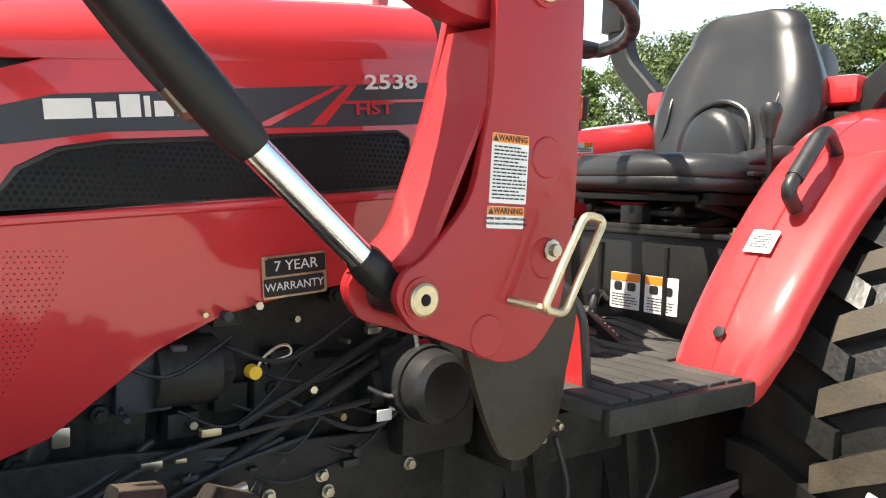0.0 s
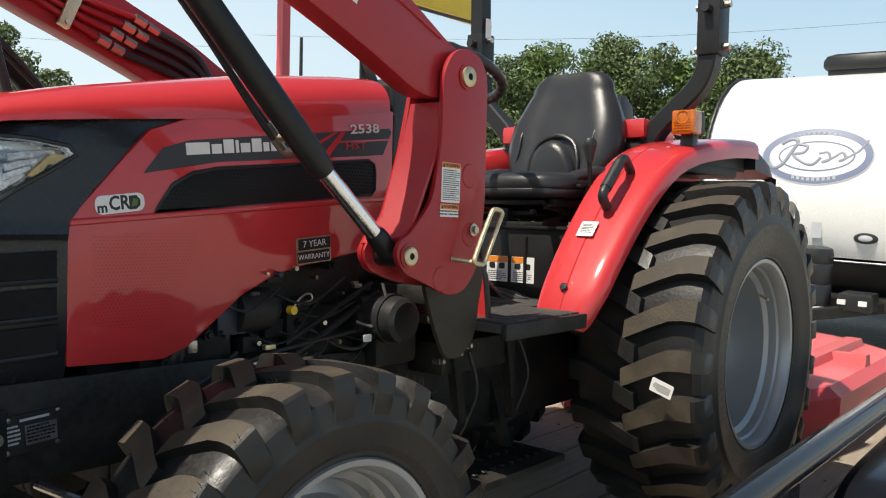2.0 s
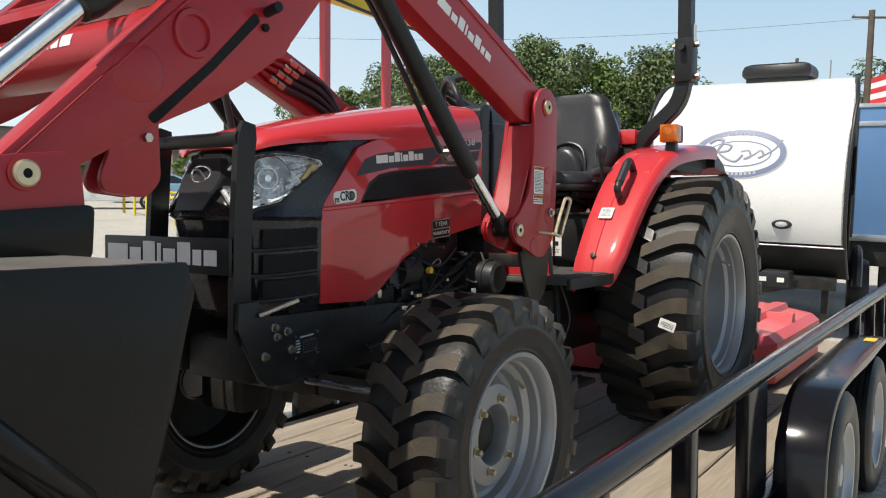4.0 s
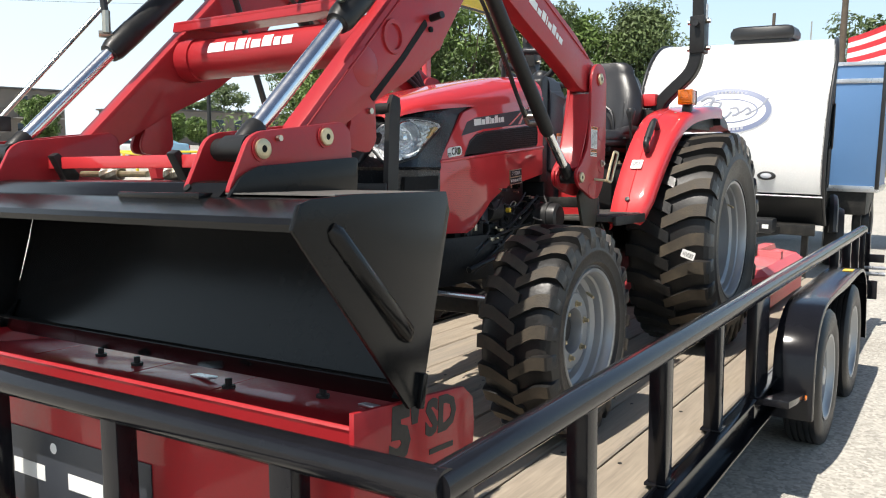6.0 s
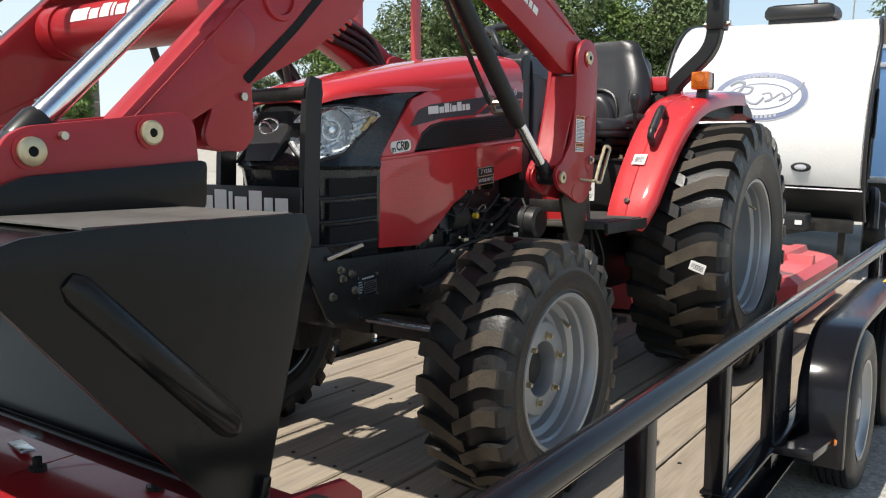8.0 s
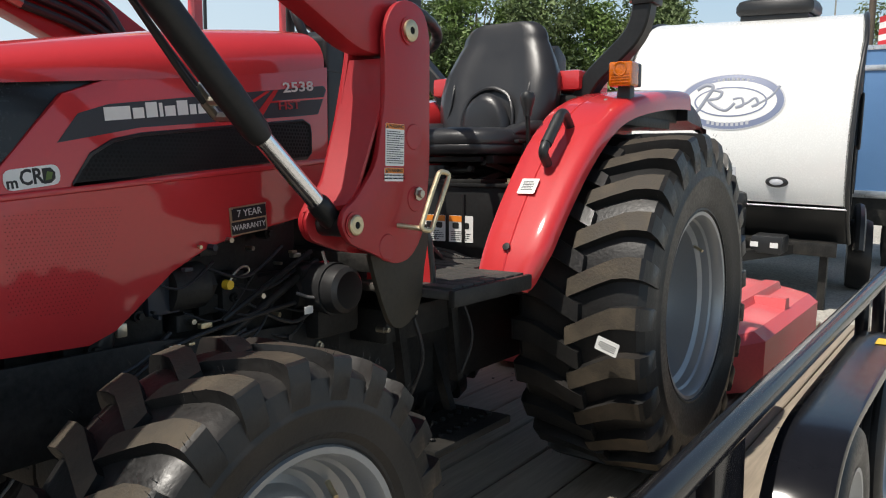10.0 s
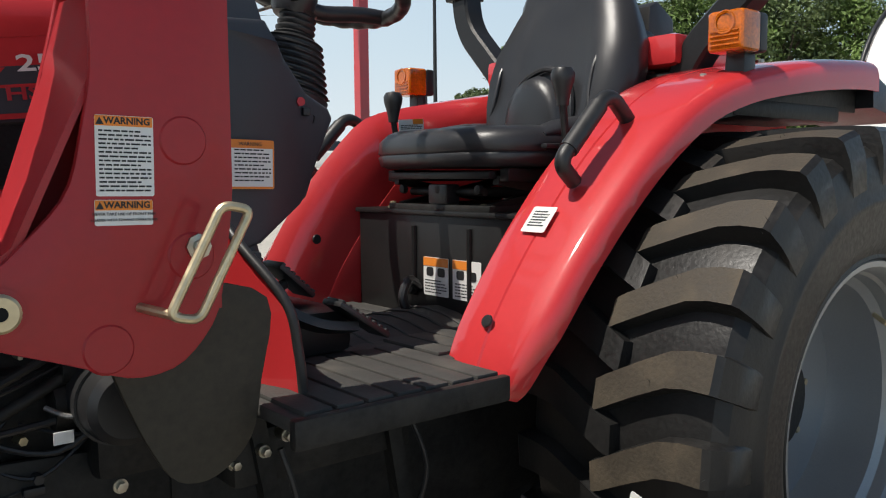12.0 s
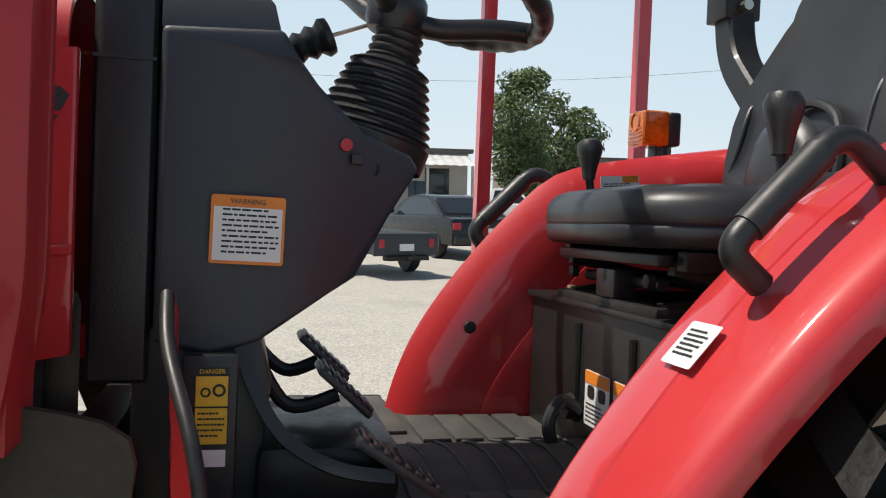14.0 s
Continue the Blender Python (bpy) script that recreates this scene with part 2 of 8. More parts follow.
def lathe(prof, centre, axis="y", seg=48, closed=False):
    """Turns (radius, along) round the axis through the centre."""
    bm = bmesh.new()
    rings = []
    for k in range(seg):
        a = 2 * math.pi * k / seg
        c, s = math.cos(a), math.sin(a)
        ring = []
        for r, h in prof:
            q = {"y": (r * c, h, r * s), "x": (h, r * c, r * s), "z": (r * c, r * s, h)}[axis]
            ring.append(bm.verts.new(Vector(centre) + Vector(q)))
        rings.append(ring)
    m = len(prof)
    for k in range(seg):
        A, B = rings[k], rings[(k + 1) % seg]
        for i in range(m if closed else m - 1):
            j = (i + 1) % m
            bm.faces.new((A[i], A[j], B[j], B[i]))
    bmesh.ops.remove_doubles(bm, verts=bm.verts, dist=1e-5)
    return bm


def loft(sections, cap=True, wrap=True):
    bm = bmesh.new()
    rings = [[bm.verts.new(p) for p in s] for s in sections]
    m = len(rings[0])
    for A, B in zip(rings, rings[1:]):
        for k in range(m if wrap else m - 1):
            bm.faces.new((A[k], A[(k + 1) % m], B[(k + 1) % m], B[k]))
    if cap:
        bm.faces.new(rings[0][::-1])
        bm.faces.new(rings[-1])
    return bm


def join(*bms):
    out = bms[0]
    for b in bms[1:]:
        me = bpy.data.meshes.new("t")
        b.to_mesh(me)
        b.free()
        out.from_mesh(me)
        bpy.data.meshes.remove(me)
    return out


def moved(bm, m):
    bmesh.ops.transform(bm, matrix=m, verts=bm.verts)
    return bm


def mirrored(bm):
    for v in bm.verts:
        v.co.y = -v.co.y
    bmesh.ops.reverse_faces(bm, faces=bm.faces)
    return bm


def disc_pin(x, y, z, r, depth, seg=24):
    """A turned pin head with a hole, its axis across the machine, standing out towards -y."""
    return lathe([(0.0, -depth * 0.5), (r * 0.36, -depth * 0.5), (r * 0.36, -depth), (r * 0.85, -depth), (r, -depth * 0.8), (r, 0.0)], (x, y, z), "y", seg)


def letters(text, size, m, mat, name, parent, depth=0.0008, label="", align="CENTER", space=1.0, stretch=1.0, shear=0.0, bold=0.0):
    """Raised lettering; the text lies in the local xy plane of m."""
    cu = bpy.data.curves.new(name, "FONT")
    cu.body, cu.size, cu.extrude, cu.align_x, cu.align_y, cu.space_character, cu.shear = text, size, depth, align, "CENTER", space, shear
    cu.resolution_u, cu.offset = 2, bold * size
    tmp = new(name + "_t", cu)
    me = bpy.data.meshes.new_from_object(tmp.evaluated_get(bpy.context.evaluated_depsgraph_get()))
    bpy.data.objects.remove(tmp)
    bpy.data.curves.remove(cu)
    me.transform(Matrix.Translation(-offset(parent)) @ m @ Matrix.Diagonal((stretch, 1, 1, 1)))
    me.materials.clear()
    me.materials.append(mat)
    ob = new(name, me)
    ob.parent = parent
    return tagged(ob, label)

# ---- ground ----
def sheet(x0, x1, y0, y1, z, nx=1, ny=1):
    bm = bmesh.new()
    bmesh.ops.create_grid(bm, x_segments=nx, y_segments=ny, size=0.5)
    for v in bm.verts:
        v.co = ((x0 + x1) / 2 + v.co.x * (x1 - x0), (y0 + y1) / 2 + v.co.y * (y1 - y0), z)
    return bm


solo("ground", sheet(-900, 900, -900, 900, 0, 4, 4), GROUND, "pale gravelly concrete lot, worn and stained", "ground", kind="structure", smooth=0)

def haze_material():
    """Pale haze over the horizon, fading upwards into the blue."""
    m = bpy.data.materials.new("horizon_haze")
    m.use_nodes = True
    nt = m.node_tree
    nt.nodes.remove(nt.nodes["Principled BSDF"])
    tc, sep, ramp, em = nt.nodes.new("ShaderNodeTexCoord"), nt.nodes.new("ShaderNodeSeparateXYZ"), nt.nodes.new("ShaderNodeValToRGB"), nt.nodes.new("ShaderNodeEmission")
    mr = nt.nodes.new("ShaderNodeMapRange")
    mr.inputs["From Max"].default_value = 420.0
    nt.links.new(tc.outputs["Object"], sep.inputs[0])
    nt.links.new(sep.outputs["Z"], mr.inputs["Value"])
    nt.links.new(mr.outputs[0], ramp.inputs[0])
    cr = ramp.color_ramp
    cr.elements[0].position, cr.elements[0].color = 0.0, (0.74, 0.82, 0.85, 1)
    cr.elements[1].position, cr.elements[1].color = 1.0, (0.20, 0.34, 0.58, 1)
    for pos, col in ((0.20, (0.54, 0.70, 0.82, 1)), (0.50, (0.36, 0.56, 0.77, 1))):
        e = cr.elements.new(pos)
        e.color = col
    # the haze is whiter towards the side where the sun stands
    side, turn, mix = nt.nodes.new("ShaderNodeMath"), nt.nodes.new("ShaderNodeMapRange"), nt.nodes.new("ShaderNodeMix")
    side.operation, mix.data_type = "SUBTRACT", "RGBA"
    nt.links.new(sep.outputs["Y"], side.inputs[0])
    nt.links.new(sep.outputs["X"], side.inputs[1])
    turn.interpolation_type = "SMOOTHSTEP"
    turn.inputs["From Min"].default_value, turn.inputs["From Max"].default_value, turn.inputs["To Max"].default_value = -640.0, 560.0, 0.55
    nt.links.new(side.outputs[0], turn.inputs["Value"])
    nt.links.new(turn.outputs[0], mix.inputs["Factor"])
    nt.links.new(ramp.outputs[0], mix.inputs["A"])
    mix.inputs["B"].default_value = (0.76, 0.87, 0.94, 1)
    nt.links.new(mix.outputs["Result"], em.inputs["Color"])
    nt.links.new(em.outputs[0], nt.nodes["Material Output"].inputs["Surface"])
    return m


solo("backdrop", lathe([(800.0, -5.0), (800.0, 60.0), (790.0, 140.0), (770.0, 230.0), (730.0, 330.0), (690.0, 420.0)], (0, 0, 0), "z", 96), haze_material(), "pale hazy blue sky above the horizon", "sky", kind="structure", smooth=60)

SQUARE = [(-1, -1), (1, -1), (1, 1), (-1, 1)]


def bar(a, b, r):
    """A straight square bar."""
    return bevel(tube([a, b], r, sect=SQUARE), min(0.004, r * 0.2), 2)


def deck_z(x):
    return -0.012 + 0.012 * x


# ---- trailer ----
TL = TR @ pose(0, 0, -0.012, 0, -0.7, 0)
RAIL_Y, RAIL_Z, RAIL_R = 0.94, 0.385, 0.034
X0, X1 = -3.03, 2.80
trailer = thing("utility_trailer", (0, 0, -0.12), "black-painted steel utility trailer with plank deck and tube rails", "trailer", fr=TL)
POSTS = (-2.98, -2.45, -1.91, -1.36, 1.35, 1.90, 2.35, 2.74)
for s in (-1, 1):
    part("side_rail", tube(fillet_path([(X0 - 0.01, s * RAIL_Y, RAIL_Z), (0, s * RAIL_Y, RAIL_Z), (X1, s * RAIL_Y, RAIL_Z)], 0.05), RAIL_R, 24), RAILP, trailer, "glossy black tube top rail")
    ch = part("frame_channel", join(box(X0, X1, s * RAIL_Y - 0.006, s * RAIL_Y + 0.006, -0.12, 0.012, 0.002), box(X0, X1, s * RAIL_Y - 0.006, s * RAIL_Y + s * 0.05 + 0.006, 0.0, 0.010, 0.002) if s > 0 else box(X0, X1, s * RAIL_Y - 0.05, s * RAIL_Y + 0.006, 0.0, 0.010, 0.002), box(X0, X1, s * RAIL_Y - 0.05, s * RAIL_Y + 0.05, -0.128, -0.118, 0.002)), RAILP, trailer)
    for x in POSTS:
        part("post", box(x - 0.028, x + 0.028, s * RAIL_Y - 0.026, s * RAIL_Y + 0.026, 0.010, RAIL_Z - 0.02, 0.005), RAILP, trailer)
        part("weld_foot", box(x - 0.036, x + 0.036, s * RAIL_Y - 0.034, s * RAIL_Y + 0.034, 0.008, 0.018, 0.004), RAILP, trailer)
    # wide panel post in front of the wheels
    part("gusset_post", box(-0.83, -0.60, s * RAIL_Y - 0.02, s * RAIL_Y + 0.02, -0.10, RAIL_Z - 0.02, 0.005), RAILP, trailer)
part("front_rail", tube([(X0, -RAIL_Y - 0.02, RAIL_Z), (X0, 0, RAIL_Z), (X0, RAIL_Y + 0.02, RAIL_Z)], RAIL_R, 24), RAILP, trailer, "glossy black tube front rail")
part("front_channel", box(X0 - 0.03, X0 + 0.03, -RAIL_Y, RAIL_Y, -0.128, 0.012, 0.005), RAILP, trailer)
for y in (-0.62, -0.12, 0.38):
    part("post", box(X0 - 0.026, X0 + 0.026, y - 0.028, y + 0.028, 0.010, RAIL_Z - 0.02, 0.005), RAILP, trailer)
part("rear_channel", box(X1 - 0.05, X1, -RAIL_Y, RAIL_Y, -0.13, -0.03, 0.006), RAILP, trailer)
for x in (-2.4, -1.8, -1.2, -0.6, 0.0, 0.6, 1.2, 1.8, 2.4):
    part("crossmember", box(x - 0.03, x + 0.03, -RAIL_Y + 0.01, RAIL_Y - 0.01, -0.11, -0.036, 0.004), RAILP, trailer)
part("tongue", join(bar((X0 - 1.1, 0, -0.1), (X0 + 0.1, -0.5, -0.1), 0.045), bar((X0 - 1.1, 0, -0.1), (X0 + 0.1, 0.5, -0.1), 0.045)), RAILP, trailer)
# lamp bracket and ramp latch at the rear corner
part("lamp_bracket", join(box(2.80, 2.83, -1.09, -0.93, 0.14, 0.20, 0.004), box(2.80, 2.83, -1.05, -0.95, -0.14, 0.0, 0.004), bar((2.815, -0.97, -0.12), (2.815, -0.97, 0.36), 0.022)), RAILP, trailer)
part("latch_pin", tube([(2.80, -0.95, 0.10), (2.80, -1.16, 0.10)], 0.014, 10), ALU, trailer, "bare steel latch pin")
part("latch_pin", tube([(2.80, -0.95, 0.055), (2.80, -1.10, 0.055)], 0.016, 10), ALU, trailer)

HUBS = (0.04, 0.94)
TW_R, TW_Z = 0.318, -0.105
FEN_I, FEN_O = 0.965, 1.125


def trailer_fender(s):
    prof = [(-0.545, -0.16), (-0.535, 0.03), (-0.50, 0.14), (-0.41, 0.23), (-0.26, 0.285), (0.0, 0.30), (0.49, 0.303), (0.98, 0.30), (1.20, 0.265), (1.32, 0.17), (1.36, 0.03), (1.37, -0.16)]
    prof = [(p.x, p.z) for p in smooth_path([(x, 0, z) for x, z in prof], 4)]
    bm = bmesh.new()
    rows = []
    for i, (x, z) in enumerate(prof):
        d = Vector((0.42 - x, -0.15 - z)).normalized()
        rows.append([bm.verts.new((x, s * FEN_I, z)), bm.verts.new((x, s * (FEN_O - 0.012), z)), bm.verts.new((x + d.x * 0.004, s * (FEN_O - 0.003), z + d.y * 0.004)), bm.verts.new((x + d.x * 0.012, s * FEN_O, z + d.y * 0.012)), bm.verts.new((x + d.x * 0.032, s * FEN_O, z + d.y * 0.032))])
    for A, B in zip(rows, rows[1:]):
        for k in range(4):
            bm.faces.new((A[k], A[k + 1], B[k + 1], B[k]))
    bmesh.ops.recalc_face_normals(bm, faces=bm.faces)
    bmesh.ops.solidify(bm, geom=bm.faces[:], thickness=0.004)
    return bm


def road_wheel(hx, s):
    yc = s * 1.03
    w = 0.165
    R, r = TW_R, 0.195
    prof = [(r, -w * 0.40), (r + 0.03, -w * 0.47), (R - 0.05, -w * 0.5), (R - 0.014, -w * 0.45), (R, -w * 0.36)]
    for g in (-0.24, -0.08, 0.08, 0.24):
        prof += [(R, w * (g - 0.03)), (R - 0.008, w * (g - 0.025)), (R - 0.008, w * (g + 0.025)), (R, w * (g + 0.03))]
    prof += [(R, w * 0.36), (R - 0.014, w * 0.45), (R - 0.05, w * 0.5), (r + 0.03, w * 0.47), (r, w * 0.40)]
    rim = [(r + 0.002, 0.42), (r + 0.006, 0.45), (r - 0.006, 0.44), (r - 0.016, 0.32), (r - 0.034, 0.26), (r - 0.040, 0.05), (r - 0.06, 0.0), (0.11, 0.06), (0.07, 0.10), (0.05, 0.12), (0.046, 0.30), (0.040, 0.34), (0.0, 0.35)]
    wheel = part("wheel", lathe([(a, s * b * w) for a, b in rim], (hx, yc, TW_Z), "y", 44), SILVER, trailer, "silver steel road wheel")
    part("tyre", lathe(prof, (hx, yc, TW_Z), "y", 64), RUBBER, wheel, "black radial trailer tyre")
    for k in range(6):
        a = math.pi * k / 3
        part("lug_nut", lathe([(0.0, s * 0.014), (0.008, s * 0.012), (0.009, -s * 0.006)], (hx + 0.082 * math.cos(a), yc + s * w * 0.09, TW_Z + 0.082 * math.sin(a)), "y", 6), STEEL, wheel)


for s in (-1, 1):
    part("fender", trailer_fender(s), RAILP, trailer, "glossy black tandem wheel fender")
    for hx in HUBS:
        road_wheel(hx, s)
    part("fender_back_plate", prism([(-0.53, -0.1), (-0.50, 0.13), (-0.40, 0.22), (-0.2, 0.285), (1.1, 0.285), (1.26, 0.2), (1.35, 0.03), (1.35, -0.1)], "y", s * 0.962, s * 0.966, 0.001), RAILP, trailer)
    part("axle", tube([(HUBS[0], 0, TW_Z), (HUBS[0], s * 0.97, TW_Z)], 0.035, 14), IRON, trailer)
    part("axle", tube([(HUBS[1], 0, TW_Z), (HUBS[1], s * 0.97, TW_Z)], 0.035, 14), IRON, trailer)
    part("fender_step", prism([(-0.92, 0.015), (-0.54, -0.045), (-0.54, -0.070), (-0.92, -0.012)], "y", s * 0.96, s * 1.10, 0.004), RAILP, trailer)
part("marker_lamp", lathe([(0.0, -0.008), (0.009, -0.006), (0.012, 0.0)], (-0.60, -1.105, -0.047), "y", 14), AMBER, trailer, "small amber side marker lamp")
part("fender_decal", box(0.80, 0.90, -1.10, -1.05, 0.3055, 0.307, 0), YELLOW, trailer, "small yellow sticker")

# ---- wheels of the tractor ----
def lug_bm(R, w, h, theta0, s, skew, half, worn):
    """One raised tread bar: a straight slant from over the middle, a flat outer run, then a buttress down the sidewall."""
    bm = bmesh.new()
    k = R / 0.516
    # across the tread, drop of the top, across and drop of the foot, share of the slant, width
    spec = ((-0.048, 0.003, -0.048, h + 0.012, -0.17, 0.92), (0.0, 0.0, 0.0, h + 0.012, 0.0, 0.95), (0.15, 0.0, 0.15, h + 0.012, 0.55, 0.97), (0.27, 0.0, 0.27, h + 0.012, 0.95, 1.0), (0.36, 0.001, 0.36, h + 0.012, 1.05, 1.02), (0.448, 0.004, 0.440, h + 0.020, 1.05, 1.05),
            (0.472, 0.012 * k, 0.455, h + 0.034 * k, 1.03, 1.06), (0.494, 0.040 * k, 0.476, h + 0.050 * k, 0.97, 1.08), (0.500, 0.066 * k, 0.488, h + 0.060 * k, 0.92, 1.08), (0.499, 0.100 * k, 0.494, 0.104 * k, 0.86, 1.05))
    rows = []
    for u, dt, ub, db, share, wide in spec:
        th = theta0 + skew * share
        hw = half * wide
        row = []
        for top, f_ in ((0, 1.22), (1, 1.0), (1, -1.0), (0, -1.22)):
            r_, y = (R - dt, s * w * u) if top else (R - db, s * w * ub)
            a = th + f_ * hw / R
            row.append(bm.verts.new((r_ * math.cos(a), y, r_ * math.sin(a))))
        rows.append(row)
    for i, (A, B) in enumerate(zip(rows, rows[1:])):
        for q in range(3):
            fc = bm.faces.new((A[q], A[q + 1], B[q + 1], B[q]))
            fc.material_index = worn if q == 1 and i < 5 else 0
    bm.faces.new(rows[0])
    bm.faces.new(rows[-1][::-1])
    return bm


def tractor_wheel(parent, hx, hz, s, R, r, y_in, y_out, n, h, skew, dish, rear, phase):
    """s: side; y_in and y_out: distances of the tyre's faces from the middle of the machine."""
    w = y_out - y_in
    yc = s * (y_in + y_out) / 2
    Rc = R - h
    half = [(r, 0.40), (r + 0.010, 0.43), (r + 0.016, 0.455), (r + 0.022, 0.452), (r + 0.25 * (Rc - r), 0.488), (r + 0.50 * (Rc - r), 0.50), (r + 0.52 * (Rc - r), 0.506), (r + 0.56 * (Rc - r), 0.506), (r + 0.58 * (Rc - r), 0.500), (R - 0.100 * R / 0.516, 0.497), (R - 0.078 * R / 0.516, 0.487), (R - 0.054 * R / 0.516, 0.470), (Rc - 0.009, 0.425), (Rc - 0.002, 0.33), (Rc + 0.002, 0.15), (Rc + 0.003, 0.0)]
    prof = [(a, -b * w) for a, b in half] + [(a, b * w) for a, b in half[-2::-1]]
    bm = lathe(prof, (0, 0, 0), "y", 84)
    for k in range(n):
        for q in (-1, 1):
            # rear inner lug tops take darker rubber, standing in for the fender's shade
            bm = join(bm, lug_bm(R, w, h, radians(phase) + 2 * math.pi * (k + (0.5 if q > 0 else 0)) / n, q, skew, math.pi * R / n * 0.415, 1 if not rear or q == s else 0))
    bmesh.ops.recalc_face_normals(bm, faces=bm.faces)
    moved(bm, Matrix.Translation((hx, yc, hz)))
    for v in bm.verts:
        v.co.z = max(v.co.z, deck_z(v.co.x) + 0.002)
    yo = s * 0.42 * w
    D = s * dish
    lip = [(r + 0.004, yo - s * 0.004), (r + 0.013, yo + s * 0.004), (r + 0.010, yo + s * 0.010), (r, yo + s * 0.008), (r - 0.008, yo - s * 0.004), (r - 0.010, yo - s * 0.026), (r - 0.016, yo - s * 0.032), (r - 0.019, yo - s * 0.055), (r - 0.034, yo - s * 0.066)]
    if rear:
        disc = [(r - 0.038, yo - D * 0.8), (r - 0.050, yo - D), (0.118, yo - D), (0.112, yo - D * 0.97), (0.074, yo - D * 0.97), (0.070, yo - D), (0.066, yo - D * 1.1), (0.0, yo - D * 1.1)]
    else:
        disc = [(r - 0.040, yo - D * 0.95), (r - 0.050, yo - D * 1.02), (0.137, yo - D * 0.98), (0.131, yo - D * 0.72), (0.124, yo - D * 0.64), (0.105, yo - D * 0.61), (0.076, yo - D * 0.61), (0.073, yo - D * 0.66), (0.073, yo - D * 1.15), (0.0, yo - D * 1.15)]
    rim_prof = lip + disc
    face, bolt_r = (0.97, 0.094) if rear else (0.61, 0.090)
    rim = part("wheel_rim", lathe(rim_prof, (hx, yc, hz), "y", 64), SILVER, parent, "silver-painted steel wheel rim")
    part("tyre", bm, [RUBBER, LUGTOP], rim, "black industrial tread tyre with dusty lugs", smooth=30)
    rnd = random.Random(41)
    hair = bmesh.new()
    for k in range(150 if not rear else 90):
        a, q = rnd.uniform(0, 2 * math.pi), rnd.choice((-0.47, -0.46, -0.2, 0.2, 0.46, 0.47)) * w
        root = Vector(((R - 0.004) * math.cos(a), q, (R - 0.004) * math.sin(a)))
        tip = root + Vector((math.cos(a) * 0.012 + rnd.uniform(-0.003, 0.003), rnd.uniform(-0.004, 0.004), math.sin(a) * 0.012 + rnd.uniform(-0.003, 0.003)))
        e, g = Vector((-math.sin(a), 0, math.cos(a))) * 0.0007, Vector((0, 0.0007, 0))
        vs = [hair.verts.new(c) for c in (root + e, root + g, root - e, root - g, tip)]
        for i in range(4):
            hair.faces.new((vs[i], vs[(i + 1) % 4], vs[4]))
    moved(hair, Matrix.Translation((hx, yc, hz)))
    low = [v for v in hair.verts if v.co.z < deck_z(v.co.x) + 0.03]
    bmesh.ops.delete(hair, geom=low, context="VERTS")
    part("rubber_hair", hair, RUBBER, rim, "fine moulding hairs on new rubber", kind="stuff")
    if not rear:
        # the inner side has the dark engine colour, not the rim's silver
        part("rim_back", lathe([(r + 0.004, -s * 0.405 * w), (r - 0.006, -s * 0.400 * w), (r - 0.010, -s * 0.20 * w), (r - 0.018, -s * 0.03 * w), (r - 0.040, 0.0), (0.0, s * 0.01 * w)], (hx, yc, hz), "y", 48), IRON, rim, "dark inner side of the wheel")
        part("rim_edge", lathe([(r + 0.004, -s * 0.440 * w), (r + 0.001, -s * 0.446 * w), (r - 0.003, -s * 0.440 * w), (r, -s * 0.40 * w)], (hx, yc, hz), "y", 48, closed=True), SILVER, rim)
    part("hub_cap", lathe([(0.0, s * 0.012), (0.045, s * 0.010), (0.056, s * 0.002), (0.060, -s * 0.02)], (hx, yc + yo - D * (0.97 if rear else 1.05), hz), "y", 28), IRON, rim, "black greasy hub face")
    for k in range(6):
        a = 2 * math.pi * (k + 0.25) / 6
        part("wheel_bolt", join(lathe([(0.0, s * 0.018), (0.0065, s * 0.017), (0.0075, s * 0.010), (0.0075, 0.0)], (hx + bolt_r * math.cos(a), yc + yo - D * face, hz + bolt_r * math.sin(a)), "y", 6), lathe([(0.0, s * 0.003), (0.012, s * 0.003), (0.012, 0.0)], (hx + bolt_r * math.cos(a), yc + yo - D * face, hz + bolt_r * math.sin(a)), "y", 12)), GOLD, rim)
    a = 0.75
    part("tyre_valve", tube([(hx + (r - 0.036) * math.cos(a), yc + yo - s * 0.06, hz + (r - 0.036) * math.sin(a)), (hx + (r - 0.055) * math.cos(a), yc + yo - s * 0.03, hz + (r - 0.055) * math.sin(a))], 0.005, 8), GOLD, rim)
    return rim


tractor = thing("tractor", (-0.8, 0, -0.03), "red compact tractor, black seat and roll bar, on trailer deck", "tractor")
FX, FZ, RX, RZ = -1.63, 0.318, 0.0, 0.513
for s in (-1, 1):
    tractor_wheel(tractor, FX, FZ, s, 0.348, 0.200, 0.375 if s < 0 else 0.465, 0.625 if s < 0 else 0.715, 23, 0.018, -0.120, 0.090, False, 5.7)
    rr = tractor_wheel(tractor, RX, RZ, s, 0.516, 0.272, 0.290, 0.680, 25, 0.029, -0.105, 0.17, True, 9.6)


def plate(w, h, m, mat, name, parent, label="", t=0.0008, r=0.0):
    """A thin label; it lies in the local xy plane of m."""
    bm = box(-w / 2, w / 2, -h / 2, h / 2, 0, t, 0)
    if r:
        bm.free()
        pts = []
        for cx, cy, a0 in ((w / 2 - r, h / 2 - r, 0), (-w / 2 + r, h / 2 - r, 90), (-w / 2 + r, -h / 2 + r, 180), (w / 2 - r, -h / 2 + r, 270)):
            pts += [(cx + r * math.cos(radians(a0 + d)), cy + r * math.sin(radians(a0 + d))) for d in (0, 30, 60, 90)]
        bm = prism(pts, "z", 0, t, 0)
    return part(name, moved(bm, m), mat, parent, label, smooth=0)


